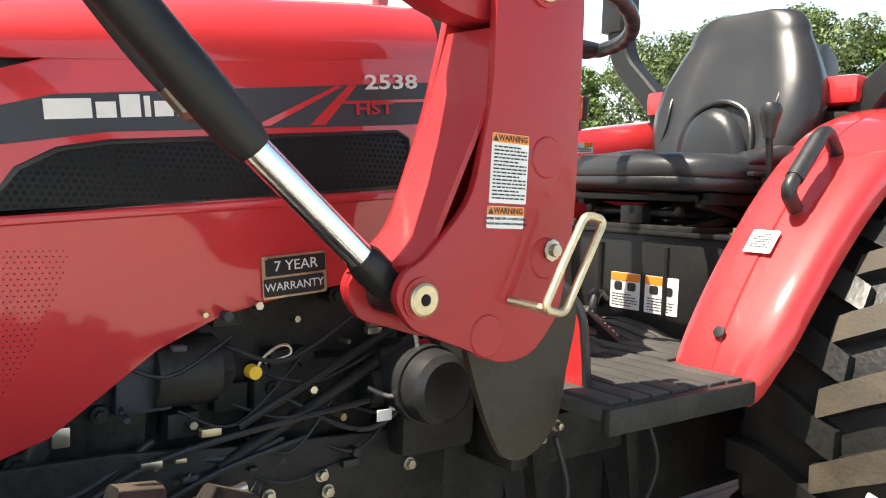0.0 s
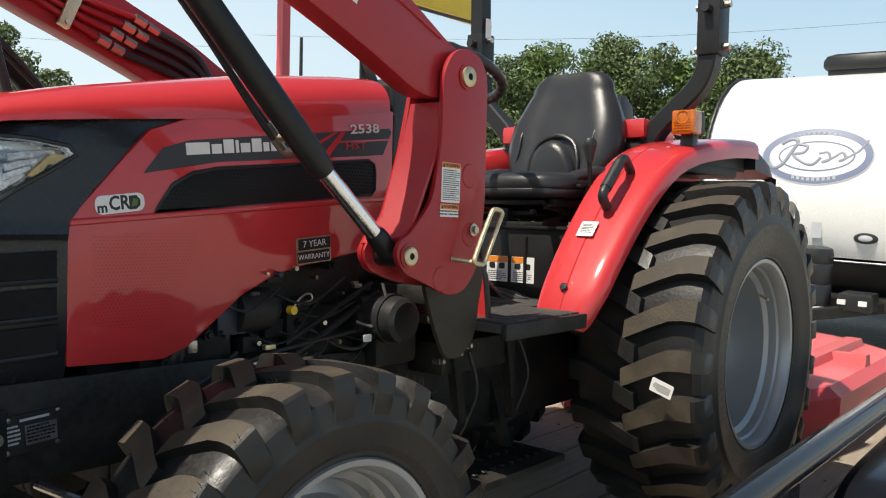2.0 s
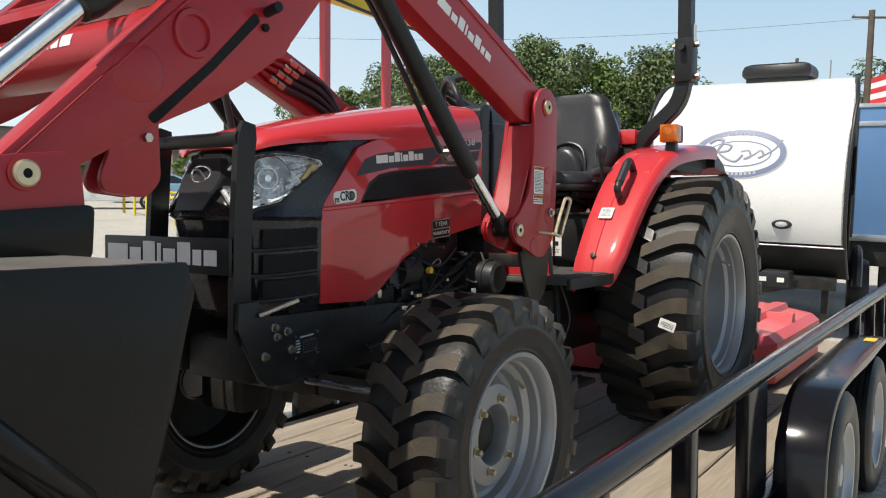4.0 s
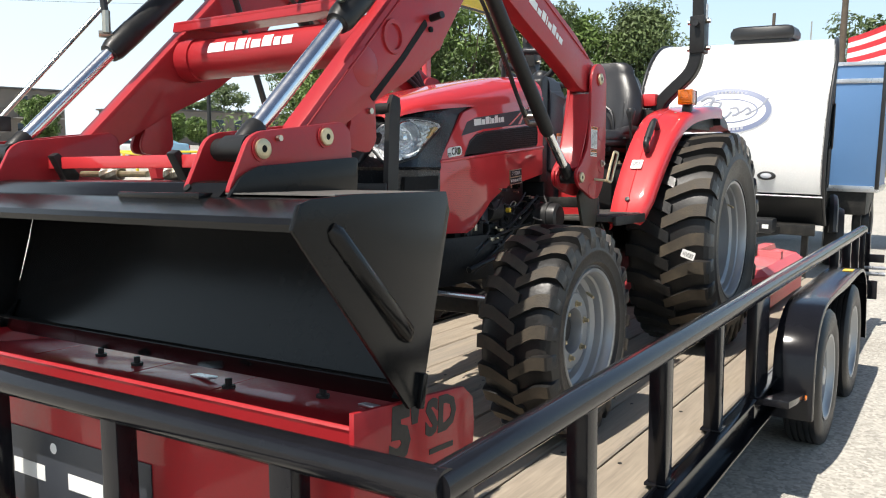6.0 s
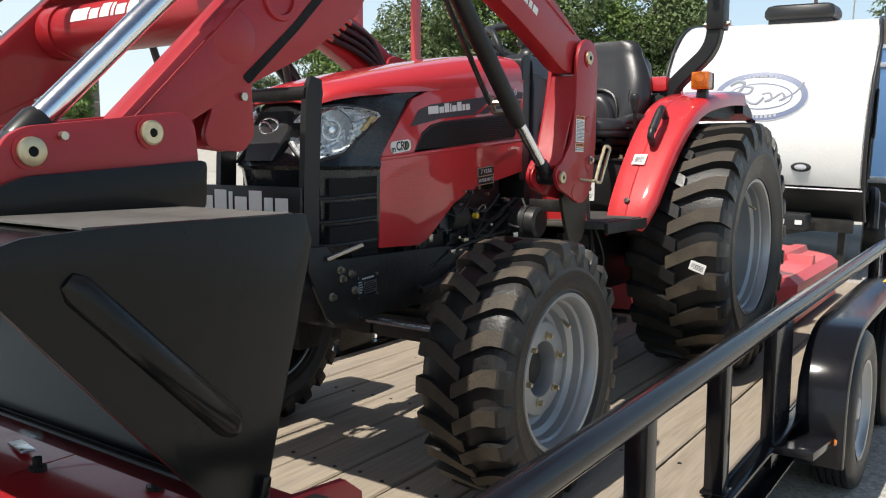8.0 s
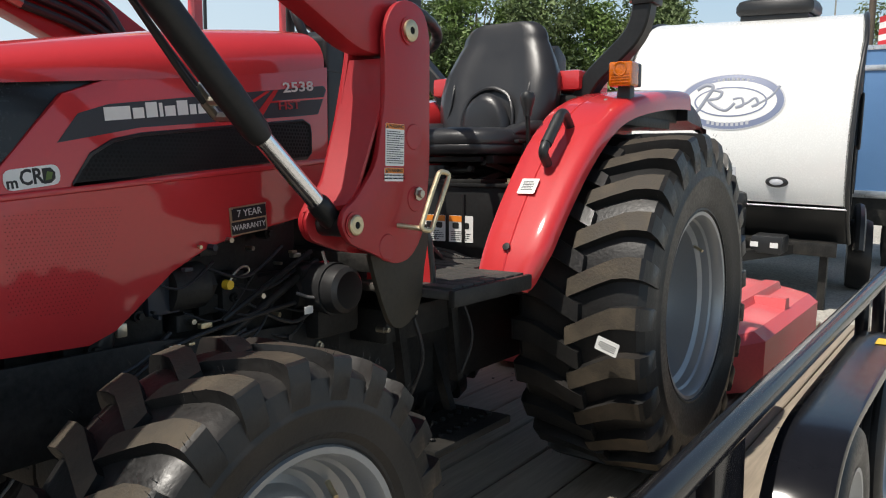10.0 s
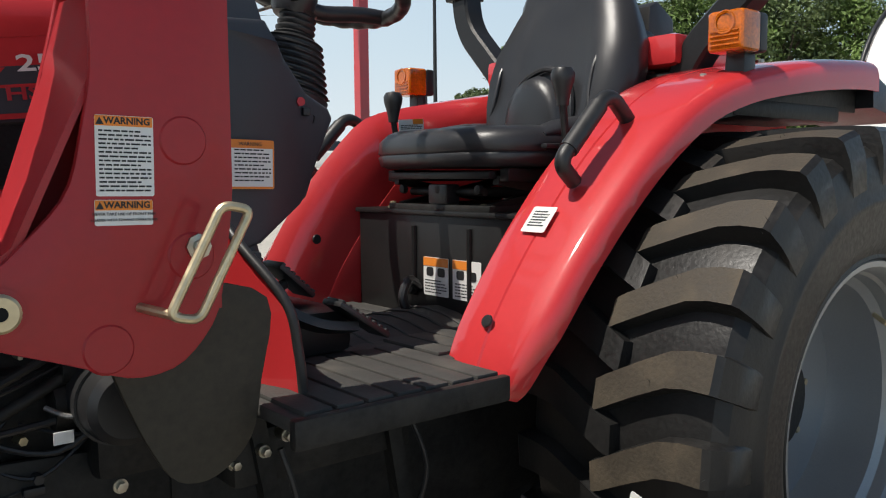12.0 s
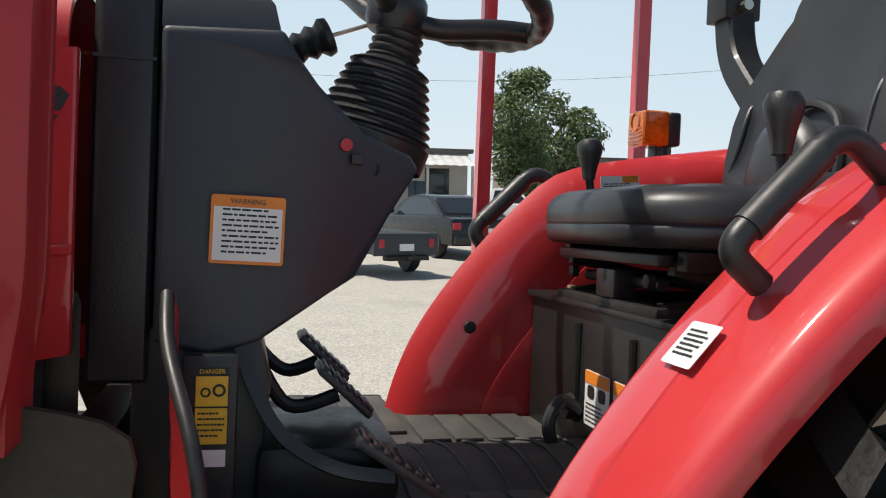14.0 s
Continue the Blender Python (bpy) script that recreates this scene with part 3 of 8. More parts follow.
def side_m(x, y, z, turn=0.0, lean=0.0):
    """Local xy plane on a face that looks towards -y: x to the rear, y up."""
    return Matrix.Translation((x, y, z)) @ pose(0, 0, 0, 90 + lean, 0, 0) @ pose(0, 0, 0, 0, 0, turn)


def text_lines(m, w, h, rows, mat, name, parent, seed=1, gap=0.45):
    """Small unreadable print as plain bars."""
    rnd = random.Random(seed)
    bm = bmesh.new()
    for i in range(rows):
        y1 = h / 2 - h * i / rows
        y0 = y1 - h / rows * gap
        x = -w / 2
        end = w / 2 * (1 if i % 4 else 0.6)
        while x < end - w * 0.04:
            d = min(w * rnd.uniform(0.06, 0.18), end - x)
            vs = [bm.verts.new((q, r_, 0.0004)) for q, r_ in ((x, y0), (x + d, y0), (x + d, y1), (x, y1))]
            bm.faces.new(vs)
            x += d + w * 0.025
    return part(name, moved(bm, m), mat, parent, smooth=0)


mlab = Matrix.Translation((-0.558, -0.607, 0.482)) @ pose(0, 0, 0, 0, -93, 0) @ pose(0, 0, 0, 0, 0, 90 - 18)
lab = plate(0.060, 0.036, mlab, WHITE, "tyre_label", tractor, "white paper tyre label", r=0.003)
text_lines(mlab @ Matrix.Translation((0, 0, 0.001)), 0.046, 0.020, 4, INK, "label_print", lab, 3)

# ---- chassis and engine ----
part("chassis", join(box(-2.03, -1.0, -0.12, 0.12, 0.45, 0.56, 0.02), box(-1.05, 0.1, -0.15, 0.15, 0.32, 0.60, 0.03)), IRON, tractor, "black cast chassis and gearbox")
for s in (-1, 1):
    part("frame_plate", prism([(-2.07, 0.52), (-2.07, 0.62), (-1.55, 0.615), (-1.40, 0.60), (-1.05, 0.58), (-1.05, 0.46), (-1.50, 0.455), (-1.88, 0.455), (-2.02, 0.458)], "y", s * 0.150, s * 0.162, 0.004), IRON, tractor, "black steel loader frame plate")
    part("front_axle_arm", join(box(-1.69, -1.57, min(0, s * 0.40), max(0, s * 0.40), 0.345, 0.425, 0.025), box(-1.69, -1.57, min(s * 0.30, s * (0.39 if s < 0 else 0.50)), max(s * 0.30, s * (0.39 if s < 0 else 0.50)), 0.25, 0.43, 0.03)), IRON, tractor)
part("steering_rod", tube([(-1.885, -0.155, 0.448), (-1.852, -0.345, 0.438)], 0.009, 10), CHROME, tractor, "bright steering cylinder rod")
part("rear_axle", tube([(0, -0.50, RZ), (0, 0.50, RZ)], 0.09, 24), IRON, tractor)
part("engine_block", join(box(-1.78, -1.12, -0.10, 0.10, 0.50, 0.88, 0.02), box(-1.70, -1.50, -0.135, -0.09, 0.60, 0.80, 0.015), box(-1.36, -1.16, -0.13, -0.08, 0.58, 0.70, 0.02)), IRON, tractor, "black diesel engine block")
part("oil_filter", join(tube([(-1.50, -0.13, 0.70), (-1.42, -0.13, 0.70)], 0.045, 20), tube([(-1.42, -0.13, 0.70), (-1.40, -0.13, 0.70)], 0.035, 6)), IRON, tractor)
part("fuel_filter", join(lathe([(0.0, 0.0), (0.028, 0.004), (0.030, 0.07), (0.034, 0.075), (0.034, 0.10), (0.0, 0.11)], (-1.505, -0.085, 0.68), "z", 20)), IRON, tractor)
part("ecu_box", box(-1.545, -1.475, -0.150, -0.115, 0.655, 0.745, 0.006), GREYPL, tractor, "dusty grey sensor box")
part("starter", join(tube([(-1.20, -0.15, 0.655), (-1.08, -0.15, 0.66)], 0.035, 20), tube([(-1.19, -0.165, 0.70), (-1.10, -0.165, 0.70)], 0.018, 14)), IRON, tractor)
part("solenoid_cap", tube([(-1.125, -0.17, 0.705), (-1.09, -0.17, 0.706)], 0.014, 12), REDINK, tractor, "red terminal cap")
part("connector", box(-1.175, -1.155, -0.195, -0.185, 0.625, 0.638, 0.001), WHITE, tractor, "small white tag")
part("radiator_hose", tube(smooth_path([(-1.66, -0.12, 0.56), (-1.64, -0.13, 0.60), (-1.625, -0.14, 0.64), (-1.60, -0.12, 0.69)]), 0.019, 14), HOSE, tractor)
part("hose_clamp", tube([(-1.640, -0.130, 0.601), (-1.634, -0.133, 0.613)], 0.022, 16), STEEL, tractor, "steel hose clamp")
part("hose_clamp", box(-1.618, -1.598, -0.165, -0.145, 0.632, 0.656, 0.003), STEEL, tractor)
part("dipstick", tube(smooth_path([(-1.372, -0.165, 0.700), (-1.362, -0.168, 0.716), (-1.345, -0.17, 0.728), (-1.330, -0.17, 0.728), (-1.326, -0.17, 0.718), (-1.340, -0.17, 0.712), (-1.362, -0.168, 0.708)]), 0.0022, 6), STEEL, tractor)
part("dipstick_cap", lathe([(0.0, -0.010), (0.009, -0.009), (0.010, 0.006), (0.0, 0.008)], (-1.378, -0.167, 0.697), "y", 14), YELLOW, tractor, "orange-yellow dipstick cap")
rnd = random.Random(7)
for (a, b, c) in (((-1.66, -0.15, 0.50), (-1.50, -0.17, 0.60), (-1.18, -0.17, 0.64)), ((-1.62, -0.16, 0.48), (-1.45, -0.17, 0.565), (-1.30, -0.17, 0.60)), ((-1.50, -0.15, 0.60), (-1.40, -0.16, 0.585), (-1.33, -0.16, 0.60)), ((-1.33, -0.16, 0.655), (-1.20, -0.18, 0.60), (-1.09, -0.20, 0.70)), ((-1.45, -0.13, 0.79), (-1.36, -0.15, 0.80), (-1.20, -0.14, 0.81)), ((-1.72, -0.13, 0.56), (-1.60, -0.16, 0.57), (-1.50, -0.15, 0.62))):
    part("wiring_loom", tube(smooth_path([a, b, c], 8), rnd.uniform(0.004, 0.007), 8), HOSE, tractor)
part("drag_link", tube([(-1.42, -0.16, 0.575), (-1.13, -0.17, 0.72)], 0.009, 12), IRON, tractor)
part("drag_link", tube([(-1.40, -0.175, 0.63), (-1.16, -0.18, 0.745)], 0.006, 8), BLACKP, tractor)
for i in range(26):
    x, z = rnd.uniform(-1.72, -1.15), rnd.uniform(0.56, 0.80)
    if z < 0.80 - 0.15 * max(0, (-1.45 - x) / 0.25) and i:
        rr_ = rnd.uniform(0.006, 0.020)
        y = -rnd.uniform(0.12, 0.15)
        part("engine_fitting", join(tube([(x, y + 0.03, z), (x, y, z)], rr_, 10), tube([(x, y, z), (x, y - 0.008, z)], rr_ * 0.6, 6)) if i % 2 else box(x - rr_, x + rr_ * 1.4, y, y + 0.04, z - rr_, z + rr_ * 0.9, 0.003), IRON, tractor)
part("braided_hose", tube(smooth_path([(-1.215, -0.190, 0.662), (-1.190, -0.215, 0.652), (-1.165, -0.222, 0.668), (-1.152, -0.220, 0.705), (-1.150, -0.205, 0.745)], 6), 0.0035, 8), BRAID, tractor, "braided steel hose")
for i in range(34):
    x, z = rnd.uniform(-1.66, -1.12), rnd.uniform(0.53, 0.79)
    if z > 0.80 - 0.17 * max(0.0, (-1.42 - x) / 0.25):
        continue
    y = -0.155 - rnd.uniform(0.0, 0.03)
    d = rnd.uniform(0.004, 0.009)
    kind_, mt_ = (("hose_clamp", STEEL), ("wire_connector", GREYPL), ("pipe_nut", GOLD), ("bolt_head", STEEL), ("cable_tie", HOSE))[i % 5]
    part(kind_, tube([(x, y + 0.02, z), (x + rnd.uniform(-0.004, 0.004), y, z)], d * 0.75, 6) if i % 2 else box(x - d * 1.5, x + d * 1.5, y, y + 0.012, z - d * 0.6, z + d * 0.6, 0.0015), mt_, tractor)
for i in range(9):
    x, z = rnd.uniform(-1.60, -1.20), rnd.uniform(0.56, 0.74)
    dx, dz = rnd.uniform(0.10, 0.22), rnd.uniform(-0.03, 0.08)
    part("engine_wire", tube(smooth_path([(x, -0.15, z), (x + dx * 0.4, -0.175, z - 0.02), (x + dx, -0.16, min(z + dz, 0.76))], 6), rnd.uniform(0.0018, 0.0035), 6), HOSE, tractor)
part("wire_tag", box(-1.212, -1.188, -0.212, -0.209, 0.618, 0.634, 0.001), WHITE, tractor, "small white printed tag")
part("hydraulic_fitting", tube([(-1.475, -0.20, 0.545), (-1.45, -0.20, 0.550)], 0.011, 6), GOLD, tractor, "yellow zinc hose fitting")
part("hydraulic_fitting", tube([(-1.45, -0.20, 0.550), (-1.40, -0.20, 0.560)], 0.009, 12), STEEL, tractor)
part("hydraulic_hose", tube(smooth_path([(-1.475, -0.20, 0.545), (-1.55, -0.195, 0.528), (-1.68, -0.18, 0.50)]), 0.010, 12), HOSE, tractor)
for x, z in ((-1.465, 0.515), (-1.395, 0.52), (-1.35, 0.525), (-1.27, 0.54), (-1.26, 0.515), (-1.12, 0.53), (-1.66, 0.50)):
    part("frame_bolt", join(lathe([(0.0, -0.012), (0.007, -0.011), (0.0075, 0.0)], (x, -0.162, z), "y", 6), lathe([(0.0, -0.003), (0.010, -0.003), (0.010, 0.0)], (x, -0.162, z), "y", 18)), STEEL, tractor)
for x, z in ((-2.005, 0.572), (-1.972, 0.582), (-1.958, 0.537), (-2.042, 0.530), (-2.012, 0.595)):
    part("frame_bolt", join(lathe([(0.0, -0.014), (0.007, -0.013), (0.008, 0.0)], (x, -0.176, z), "y", 6), lathe([(0.0, -0.004), (0.011, -0.004), (0.011, 0.0)], (x, -0.174, z), "y", 18)), STEEL, tractor)
dp = plate(0.088, 0.062, side_m(-1.899, -0.1665, 0.540, 4), INK, "data_plate", tractor, "black riveted data plate", t=0.0015)
plate(0.050, 0.032, side_m(-1.886, -0.1687, 0.537, 4), ALU, "plate_field", dp)
text_lines(side_m(-1.886, -0.1697, 0.537, 4), 0.046, 0.028, 5, INK, "plate_print", dp, 31, 0.55)
text_lines(side_m(-1.928, -0.1687, 0.537, 4), 0.020, 0.034, 5, SILVG, "plate_print", dp, 32, 0.5)
plate(0.046, 0.004, side_m(-1.897, -0.1687, 0.562, 4), SILVG, "plate_print", dp)
for dx in (-0.039, 0.039):
    for dz in (-0.026, 0.026):
        part("rivet", lathe([(0.0, -0.004), (0.0035, -0.003), (0.0045, 0.0)], (-1.899 + dx, -0.168, 0.540 + dz + dx * 0.07), "y", 10), STEEL, dp)
BRKT = material("dusty_bracket_steel", (0.050, 0.042, 0.030), 0.6, vary=0.3, scale=9, bump=0.15, spec=0.3)
# canister and hanging bracket below the loader mast
part("air_canister", lathe([(0.0, -0.15), (0.040, -0.148), (0.050, -0.14), (0.053, -0.12), (0.053, 0.0), (0.0, 0.005)], (-1.135, -0.12, 0.665), "y", 36), HOSE, tractor, "black round air canister")
part("canister_band", lathe([(0.0535, -0.11), (0.057, -0.110), (0.057, -0.095), (0.0535, -0.095)], (-1.135, -0.12, 0.665), "y", 36, closed=True), HOSE, tractor)
part("mast_bracket", prism([(p.x, p.z) for p in smooth_path([(-1.192, 0, 0.75), (-1.172, 0, 0.695), (-1.148, 0, 0.640), (-1.118, 0, 0.596), (-1.072, 0, 0.592), (-1.026, 0, 0.630), (-1.010, 0, 0.70), (-1.00, 0, 0.80), (-1.10, 0, 0.83)], 4)], "y", -0.372, -0.360, 0.002), BRKT, tractor, "dark steel loader mounting bracket")
part("mast_bracket", prism([(p.x, p.z) for p in smooth_path([(-1.192, 0, 0.75), (-1.172, 0, 0.695), (-1.148, 0, 0.640), (-1.118, 0, 0.596), (-1.072, 0, 0.592), (-1.026, 0, 0.630), (-1.010, 0, 0.70), (-1.00, 0, 0.80), (-1.10, 0, 0.83)], 4)], "y", 0.360, 0.372, 0.002), BRKT, tractor)
part("bracket_beam", join(box(-1.10, -1.05, -0.362, 0.362, 0.70, 0.74, 0.006), box(-1.16, -1.02, -0.20, 0.20, 0.55, 0.70, 0.02)), IRON, tractor)
for x, z, y in ((-0.965, 0.575, -0.28), (-0.93, 0.59, -0.28), (-0.995, 0.555, -0.25), (-0.86, 0.53, -0.20), (-0.79, 0.545, -0.20)):
    part("chassis_bolt", join(lathe([(0.0, -0.014), (0.006, -0.013), (0.007, 0.0)], (x, y, z), "y", 6), lathe([(0.0, -0.003), (0.009, -0.003), (0.009, 0.02)], (x, y, z), "y", 16)), STEEL, tractor)
part("step_hanger", join(bar((-0.97, -0.26, 0.62), (-0.93, -0.26, 0.40), 0.012), bar((-0.75, -0.26, 0.62), (-0.71, -0.26, 0.38), 0.012), box(-1.0, -0.70, -0.26, -0.14, 0.52, 0.60, 0.01)), IRON, tractor)
part("lower_step", box(-0.95, -0.60, -0.36, -0.18, 0.255, 0.275, 0.005), IRON, tractor, "black perforated lower step")
for k in range(18):
    part("step_grip", lathe([(0.007, 0.0), (0.009, 0.006), (0.006, 0.009)], (-0.93 + 0.037 * (k % 9), -0.31 + 0.07 * (k // 9), 0.275), "z", 10), IRON, tractor)
for x in (-0.9, -0.65):
    part("step_bracket", bar((x, -0.2, 0.27), (x, -0.14, 0.45), 0.012), IRON, tractor)
part("cable", tube(smooth_path([(-0.74, -0.28, 0.62), (-0.70, -0.30, 0.50), (-0.72, -0.28, 0.40)]), 0.004, 8), HOSE, tractor)
part("cable", tube(smooth_path([(-0.95, -0.30, 0.58), (-0.93, -0.31, 0.48), (-0.95, -0.27, 0.36)]), 0.005, 8), HOSE, tractor)

# ---- hood ----
HB = 0.166


def hood_shell():
    secs = []
    for x, zt, zs, hb in ((-2.052, 1.018, 0.998, 0.100), (-2.038, 1.040, 1.008, 0.138), (-2.005, 1.060, 1.019, 0.156), (-1.93, 1.082, 1.032, 0.164), (-1.80, 1.113, 1.048, 0.166), (-1.60, 1.153, 1.069, 0.167), (-1.40, 1.191, 1.092, 0.167), (-1.20, 1.217, 1.121, 0.167), (-1.095, 1.226, 1.135, 0.165)):
        ring = []
        for k in range(11):
            a = math.pi / 2 * k / 10
            ring.append((x, -hb * (math.cos(a) ** 0.62 if k < 10 else 0), zs + (zt - zs) * math.sin(a) ** 0.8))
        secs.append(ring + [(p[0], -p[1], p[2]) for p in ring[-2::-1]])
    bm = loft(secs, cap=False, wrap=False)
    bmesh.ops.recalc_face_normals(bm, faces=bm.faces)
    bmesh.ops.solidify(bm, geom=bm.faces[:], thickness=0.008)
    return bm


hood = part("hood_top", hood_shell(), RED, tractor, "glossy red engine hood top", smooth=50)
SIDE = [(-1.845, 0.635), (-1.845, 0.876), (-1.75, 0.985), (-1.70, 1.040), (-1.62, 1.070), (-1.085, 1.142), (-1.085, 0.832), (-1.20, 0.812), (-1.33, 0.792), (-1.42, 0.772), (-1.50, 0.735), (-1.56, 0.690), (-1.62, 0.645), (-1.67, 0.628)]


def side_panel(s):
    bm = prism(SIDE, "y", s * 0.150, s * HB, 0.005)
    return bm


def crease_band(s):
    # raised shoulder line along the side panel
    return prism([(-1.845, 0.868), (-1.842, 0.880), (-1.085, 0.945), (-1.085, 0.933)], "y", s * (HB - 0.004), s * (HB + 0.006), 0.005, 3)


def holes(x0, x1, z0, z1, keep, y, pitch, r, m=6):
    """A field of punched holes as flat discs, their inner shade painted near-black."""
    bm = bmesh.new()
    j = 0
    z = z0
    while z < z1:
        x = x0 + (pitch / 2 if j % 2 else 0)
        while x < x1:
            if keep(x, z):
                bm.faces.new([bm.verts.new((x + r * math.cos(2 * math.pi * k / m), y, z + r * math.sin(2 * math.pi * k / m))) for k in range(m)])
            x += pitch
        z += pitch * 0.87
        j += 1
    return bm


def in_poly(poly):
    def f(x, z):
        inside = False
        for (xa, za), (xb, zb) in zip(poly, poly[1:] + poly[:1]):
            if (za > z) != (zb > z) and x < (xb - xa) * (z - za) / (zb - za) + xa:
                inside = not inside
        return inside
    return f


GRILLE = [(-1.690, 0.895), (-1.655, 0.945), (-1.615, 0.968), (-1.56, 0.980), (-1.165, 1.022), (-1.147, 1.014), (-1.143, 0.998), (-1.143, 0.955), (-1.155, 0.944)]
DECAL = [(-1.712, 0.962), (-1.675, 1.010), (-1.62, 1.028), (-1.10, 1.100), (-1.092, 1.092), (-1.118, 1.038), (-1.165, 1.032), (-1.56, 0.992), (-1.63, 0.978)]
# near-black that paints in the shade inside holes, slots and bores
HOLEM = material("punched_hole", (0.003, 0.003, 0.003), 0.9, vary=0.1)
for s in (-1, 1):
    hs = part("hood_side", side_panel(s), RED, tractor, "glossy red engine side panel")
    part("crease", crease_band(s), RED, hs)
    part("side_grille", prism(GRILLE, "y", s * (HB - 0.002), s * (HB + 0.0015), 0.001), MESHBLK, hs, "black perforated vent panel")
    part("grille_frame", tube([(x, s * (HB + 0.001), z) for x, z in GRILLE], 0.0035, 8, closed=True), PLASTIC, hs)
    part("side_decal", prism(DECAL, "y", s * (HB - 0.002), s * (HB + 0.0010), 0), GREYPL, hs, "charcoal side decal with white and red lettering")
    if s < 0:
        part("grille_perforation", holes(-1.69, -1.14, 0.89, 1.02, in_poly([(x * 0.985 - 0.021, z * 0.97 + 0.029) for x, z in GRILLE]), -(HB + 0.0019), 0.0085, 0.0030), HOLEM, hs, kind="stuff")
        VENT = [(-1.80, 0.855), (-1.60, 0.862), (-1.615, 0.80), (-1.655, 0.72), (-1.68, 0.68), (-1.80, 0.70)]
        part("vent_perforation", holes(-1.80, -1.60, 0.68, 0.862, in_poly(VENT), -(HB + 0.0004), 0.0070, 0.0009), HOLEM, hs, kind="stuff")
        for poly in ([(-1.385, 1.012), (-1.362, 1.015), (-1.258, 1.076), (-1.268, 1.076)], [(-1.305, 1.020), (-1.282, 1.023), (-1.235, 1.080), (-1.248, 1.079)], [(-1.262, 1.056), (-1.10, 1.076), (-1.10, 1.072), (-1.266, 1.052)]):
            part("decal_stripe", prism(poly, "y", -(HB + 0.0018), -(HB + 0.0008), 0), RED, hs, "red decal stripe")
        letters("2538", 0.028, side_m(-1.178, -(HB + 0.0022), 1.0905, 7), WHITE, "model_number", hs, 0.0004, "white model number", stretch=1.62, bold=0.02)
        letters("HST", 0.023, side_m(-1.205, -(HB + 0.0022), 1.051, 6), REDINK, "model_letters", hs, 0.0004, "red model letters", stretch=1.55, bold=0.02)
        # maker's name as plain shapes
        x = 0.0
        for wd, up in ((0.050, 0.022), (0.022, 0.018), (0.023, 0.026), (0.007, 0.024), (0.022, 0.018), (0.023, 0.026), (0.014, 0.018), (0.022, 0.018)):
            part("mark_shape", moved(box(x, x + wd, 0, 0.0006, 0, up, 0), Matrix.Translation((-1.628, -(HB + 0.0022), 1.000)) @ pose(0, 0, 0, 0, -6.5, 0)), WHITE, hs, smooth=0)
            x += wd + 0.0045
        bd = plate(0.090, 0.032, side_m(-1.755, -(HB + 0.0012), 0.908, 7), WHITE, "engine_badge", hs, "white oval-ended engine badge", r=0.012)
        letters("m", 0.024, side_m(-1.787, -(HB + 0.0022), 0.899, 7), INK, "badge_letters", bd, 0.0003, bold=0.03)
        letters("CR", 0.034, side_m(-1.757, -(HB + 0.0022), 0.908, 7), INK, "badge_letters", bd, 0.0003, stretch=0.85, bold=0.025)
        part("badge_shape", moved(prism([(-0.010, -0.012), (0.002, -0.012), (0.010, -0.006), (0.011, 0.004), (0.004, 0.012), (-0.010, 0.012)], "z", 0, 0.0005, 0), side_m(-1.729, -(HB + 0.0022), 0.911, 7)), INK, bd, smooth=0)
        part("badge_leaf", moved(prism([(-0.007, -0.007), (0.003, -0.006), (0.007, 0.004), (-0.002, 0.007)], "z", 0.0006, 0.0010, 0), side_m(-1.729, -(HB + 0.0022), 0.911, 7)), LEAF, bd, "green leaf-coloured shape", smooth=0)
        wb = plate(0.094, 0.056, side_m(-1.322, -(HB + 0.0012), 0.822, 5), GOLD, "warranty_badge", hs, "black and gold riveted warranty badge", t=0.002, r=0.003)
        plate(0.088, 0.0235, side_m(-1.3215, -(HB + 0.0034), 0.8355, 5), INK, "badge_field", wb, r=0.002)
        plate(0.088, 0.0235, side_m(-1.3225, -(HB + 0.0034), 0.8085, 5), INK, "badge_field", wb, r=0.002)
        letters("7 YEAR", 0.0195, side_m(-1.3215, -(HB + 0.0046), 0.8355, 5), WHITE, "badge_words", wb, 0.0003, stretch=1.05)
        letters("WARRANTY", 0.0155, side_m(-1.3225, -(HB + 0.0046), 0.8085, 5), WHITE, "badge_words", wb, 0.0003, stretch=1.0)
        for dx, dz in ((-0.043, 0.022), (0.043, 0.030), (-0.043, -0.030), (0.043, -0.022)):
            part("rivet", lathe([(0.0, -0.002), (0.002, -0.0015), (0.0028, 0.0)], (-1.322 + dx, -(HB + 0.003), 0.822 + dz), "y", 8), STEEL, wb)


# front shroud
def shroud_section(z, xf, xr, hb, e=0.0):
    return [(xr, -hb, z), ((xr + xf) / 2, -hb - e, z), (xf + 0.11, -hb * 0.97, z), (xf + 0.05, -hb * 0.82, z), (xf + 0.015, -hb * 0.52, z), (xf, -hb * 0.2, z), (xf, hb * 0.2, z), (xf + 0.015, hb * 0.52, z), (xf + 0.05, hb * 0.82, z), (xf + 0.11, hb * 0.97, z), ((xr + xf) / 2, hb + e, z), (xr, hb, z)]


SHROUD = ((0.605, -2.02, -1.845, 0.150), (0.63, -2.06, -1.845, 0.160), (0.70, -2.085, -1.845, 0.165), (0.80, -2.092, -1.845, 0.168), (0.845, -2.102, -1.845, 0.168), (0.855, -2.115, -1.845, 0.172), (0.875, -2.104, -1.842, 0.168), (0.93, -2.070, -1.80, 0.163), (0.975, -2.056, -1.755, 0.160), (1.005, -2.045, -1.70, 0.158), (1.030, -2.010, -1.66, 0.155), (1.046, -1.945, -1.64, 0.152), (1.064, -1.840, -1.60, 0.150))


